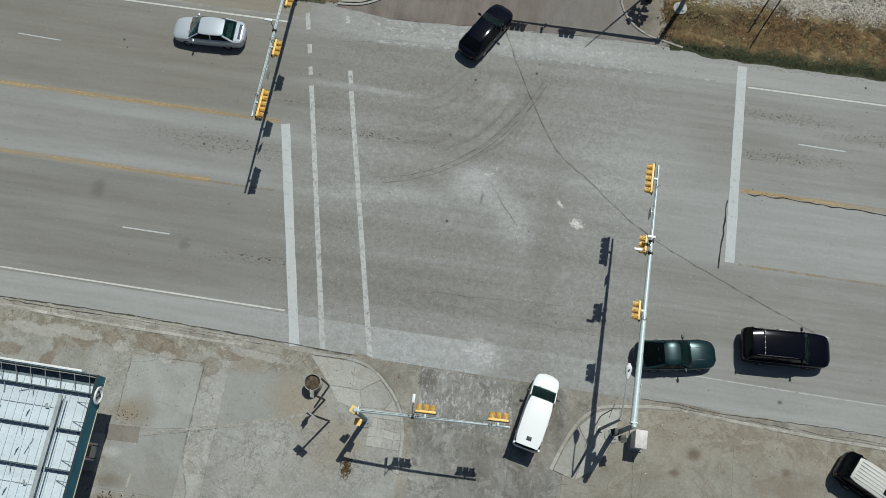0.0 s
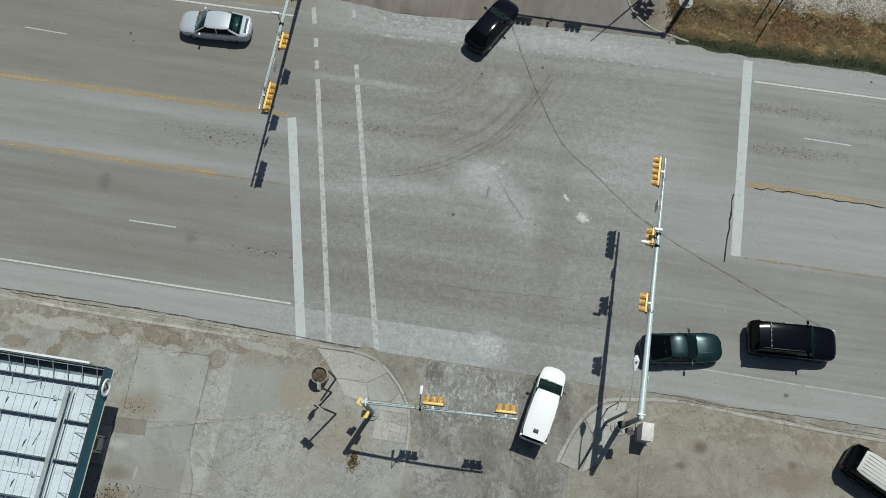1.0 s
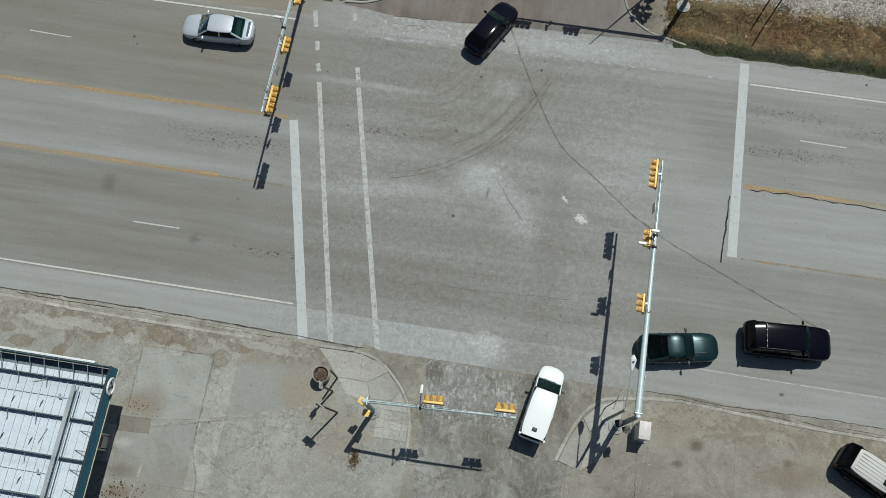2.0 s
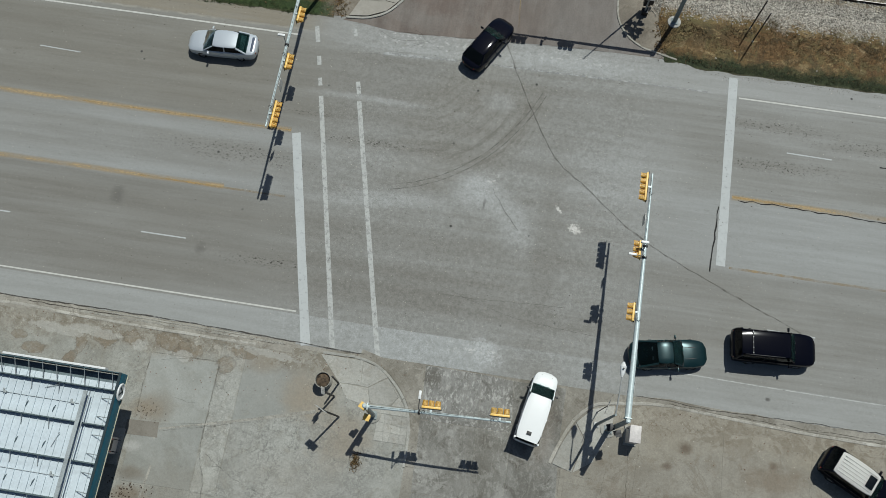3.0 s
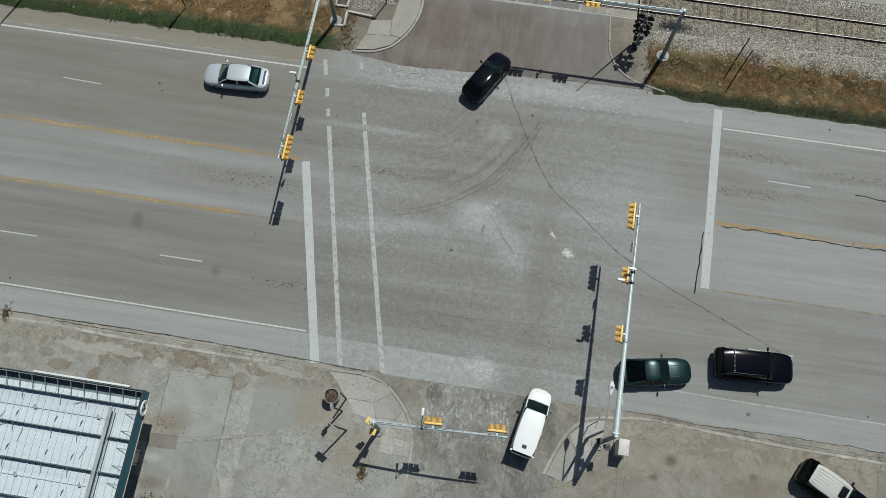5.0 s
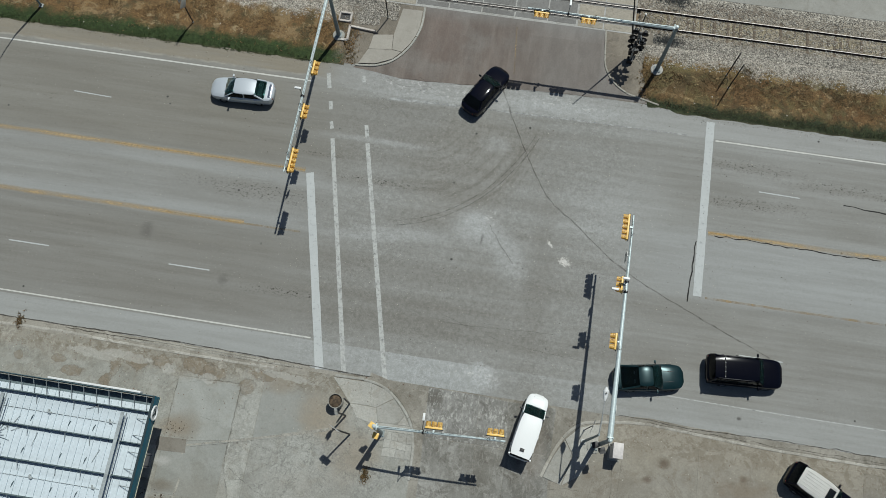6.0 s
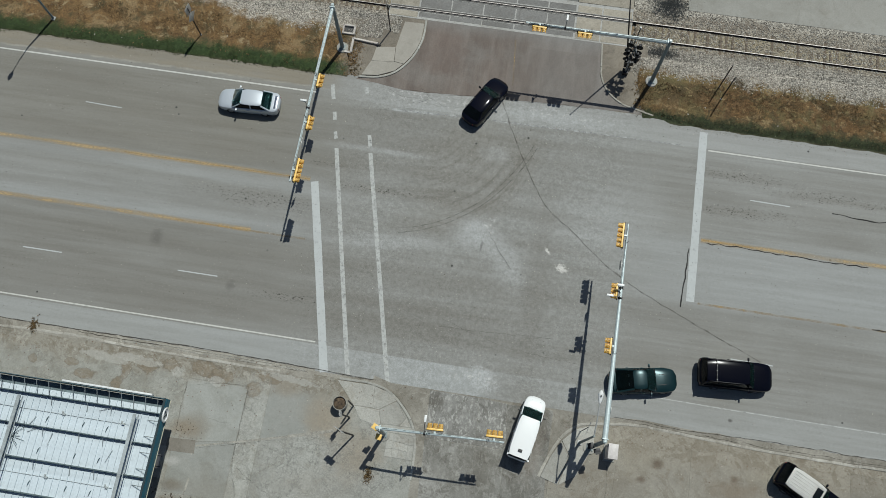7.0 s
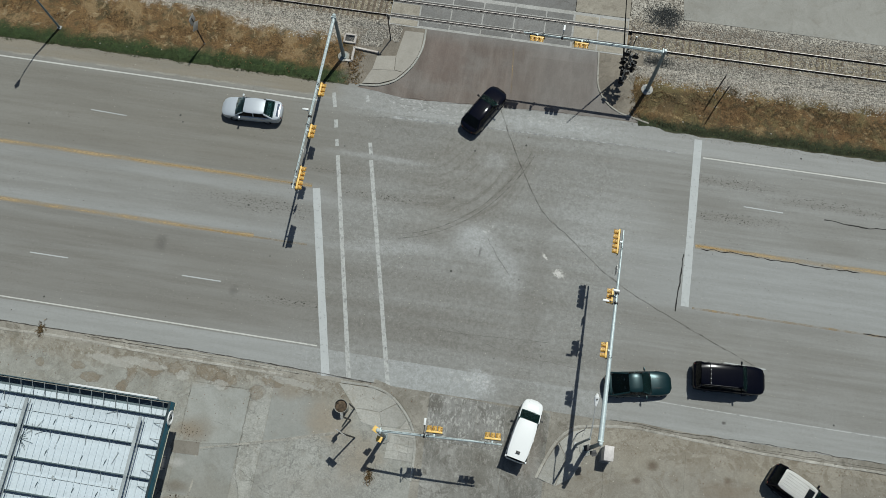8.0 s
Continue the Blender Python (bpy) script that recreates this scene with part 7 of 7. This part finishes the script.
slabs("lot_east_slabs", "brown stained concrete slabs of the eastern lot", patchwork(E_S, E_N, lambda s, n: not (s < 9.8 and n > 1.6), 0.02, 32, 0.04), M_LOT_EAST, 0.036)
ST_S, ST_N = [-2.75, 0.9, 3.0, 6.2], [-14, -9.5, -5.0, -0.4, 3.9, 7.25]
slabs("road_south_street", "dark worn concrete slabs of the side street", patchwork(ST_S, ST_N, lambda s, n: True, 0.012, 33, -0.03), lambda i: M_ROUGH if i in (4, 9) else M_STREET, -0.002, category="road")
def grown(pts, d):
    """The outline pushed outwards, to leave a narrow joint."""
    cs, cn = sum(a for a, _ in pts) / len(pts), sum(b for _, b in pts) / len(pts)
    return [(a + d * (a - cs) / math.hypot(a - cs, b - cn), b + d * (b - cn) / math.hypot(a - cs, b - cn)) for a, b in pts]


corner = [
    [(-8.25, 5.42), (-6.88, 5.45), (-6.98, 7.00), (-9.7, 7.00)],
    [(-6.84, 5.42), (-6.4, 5.40), (-5.25, 6.2), (-5.8, 6.65), (-6.94, 6.96)],
    [(-6.05, 4.42), (-4.78, 4.5), (-4.4, 5.03), (-5.2, 6.14), (-6.34, 5.35)],
    [(-4.7, 4.46), (-3.9, 4.5), (-4.72, 5.6), (-5.14, 6.1), (-4.36, 5.05)],
    [(-7.6, 4.5), (-6.2, 4.2), (-6.12, 4.4), (-6.4, 5.33), (-8.2, 5.36)],
    [(-6.15, 3.93), (-3.58, 3.93), (-3.86, 4.43), (-6.05, 4.36)],
]
rnd = random.Random(17)
nodes = [[(-5.46 + 0.49 * i + (rnd.uniform(-0.10, 0.10) if 0 < i < 4 else 0), 2.22 + 0.55 * j + (rnd.uniform(-0.10, 0.10) if 0 < j < 3 else 0)) for j in range(4)] for i in range(5)]
for i in range(4):
    for j in range(3):
        q = [nodes[i][j], nodes[i + 1][j], nodes[i + 1][j + 1], nodes[i][j + 1]]
        m = (sum(a for a, _ in q) / 4, sum(b for _, b in q) / 4)
        corner.append([(m[0] + (a - m[0]) * 0.93, m[1] + (b - m[1]) * 0.93) for a, b in q])
slabs("sidewalk_corner_west", "pale broken concrete sidewalk slabs at the corner", [grown(q, 0.018) for q in corner], M_WALK, 0.040)
slabs("sidewalk_corner_east", "pale concrete corner island round the mast", [
    [(5.66, 2.55), (6.9, 2.2), (7.45, 4.3), (6.85, 5.22), (6.16, 3.95)],
    [(6.95, 2.2), (8.1, 3.0), (9.1, 5.2), (9.15, 6.62), (8.6, 6.52), (7.78, 6.20), (6.88, 5.27), (7.5, 4.3)],
], M_WALK, 0.050)
M_RAMP = concrete("smooth_beige_ramp_concrete", (0.275, 0.256, 0.220), (0.312, 0.293, 0.255), (0.228, 0.204, 0.168), 0.35, 0.0, grit=0.25)
slabs("sidewalk_north_west", "smooth beige concrete sidewalk ramp beside the north street", [
    [(-12.62, 31.68), (-11.28, 31.84), (-10.4, 32.25), (-9.98, 32.46), (-9.42, 33.14), (-10.19, 33.24), (-12.06, 33.04)],
    [(-12.03, 33.07), (-10.21, 33.25), (-10.30, 34.60), (-11.85, 34.38)],
    [(-9.39, 33.17), (-8.92, 33.86), (-8.55, 34.7), (-8.33, 35.6), (-8.31, 37.12), (-9.94, 37.08), (-10.27, 34.60), (-10.17, 33.28)],
], M_RAMP, 0.09, gap_bevel=0.004)

M_PATCH = concrete("dark_patched_concrete", (0.165, 0.150, 0.125), (0.205, 0.190, 0.162), (0.130, 0.110, 0.084), 0.5, 0.0, grit=0.35)
slabs("lot_patch", "dark grey patch of newer concrete beside the canopy", [[(-20.95, 0.20), (-18.80, 0.28), (-18.92, 1.22), (-20.95, 1.12)]], M_PATCH, 0.044)

# crossing panels between and beside the rails
slabs("rail_crossing_bed", "pale concrete bed of the rail crossing", [[(-11.45, 37.55), (8.75, 37.55), (8.75, 41.2), (-11.45, 41.2)]], M_CROSSING_EDGE, 0.010)
cuts = [-8.95, -6.3, -3.62, -0.93, 1.72, 4.06]
panels, pale = [], []
for n0, n1 in ((37.78, 38.20), (38.74, 39.72), (40.28, 40.84)):
    for a, b in zip(cuts, cuts[1:]):
        panels.append([(a + 0.05, n0), (b - 0.05, n0), (b - 0.05, n1), (a + 0.05, n1)])
    for a, b in ((-11.4, -9.0), (4.15, 6.2), (6.26, 8.7)):
        pale.append([(a + 0.03, n0 - 0.1), (b - 0.03, n0 - 0.1), (b - 0.03, n1 + 0.03), (a + 0.03, n1 + 0.03)])
slabs("rail_crossing_panels", "grey panels of the rail crossing in pale frames", panels, M_CROSSING, 0.022)
groove = new("rail_groove")
groove.matrix_basis = ROAD
tagged(groove, "dark flangeway grooves with pale steel edges along the rails", "groove", "", "structure")
for n in (RAIL_S, RAIL_N):
    for off in (-0.125, 0.125):
        # Flat grey strips laid where the grooves run.
        link_mesh("flangeway", boxed(-1.35, n + off, 0.018, 20.1, 0.12, 0.012), M_GROOVE, groove)
    for off in (-0.215, 0.215):
        link_mesh("edge_angle", boxed(-1.35, n + off, 0.022, 20.1, 0.045, 0.016, 0.003), M_CROSSING_EDGE, groove)
slabs("rail_crossing_ends", "pale beige concrete panels at the crossing ends", pale, M_CROSSING_END, 0.026)
for i, (ctrl, wide) in enumerate((
    ([(-16.0, 5.5), (-16.03, 2.45), (-15.95, -0.3), (-15.4, -1.8), (-15.2, -4.0)], 0.065),
    ([(-20.58, 5.1), (-20.55, 3.4), (-20.5, 1.9)], 0.045),
    ([(-20.6, 4.9), (-18.0, 5.45), (-16.0, 5.5)], 0.03),
    ([(-18.8, 0.70), (-15.9, 1.45), (-12.5, 2.30)], 0.045),
    ([(-18.4, 2.9), (-17.5, 2.7), (-17.0, 2.75)], 0.05),
    ([(-15.6, -0.2), (-13.5, -1.4), (-11.0, -2.2)], 0.035),
    ([(10.2, 4.0), (10.3, 1.0), (10.0, -3.0)], 0.045),
    ([(9.0, 3.0), (8.6, -0.5), (9.2, -4.0)], 0.035),
    ([(5.6, 1.6), (7.0, 2.0), (8.2, 2.0)], 0.035),
)):
    structure("lot_crack", ribbon(bmesh.new(), smooth_line(ctrl, 0.25, 0.025, 70 + i), wide, 0.041, 0.6, i), M_FINE_CRACK, "thin dark crack across the concrete slabs", "crack")
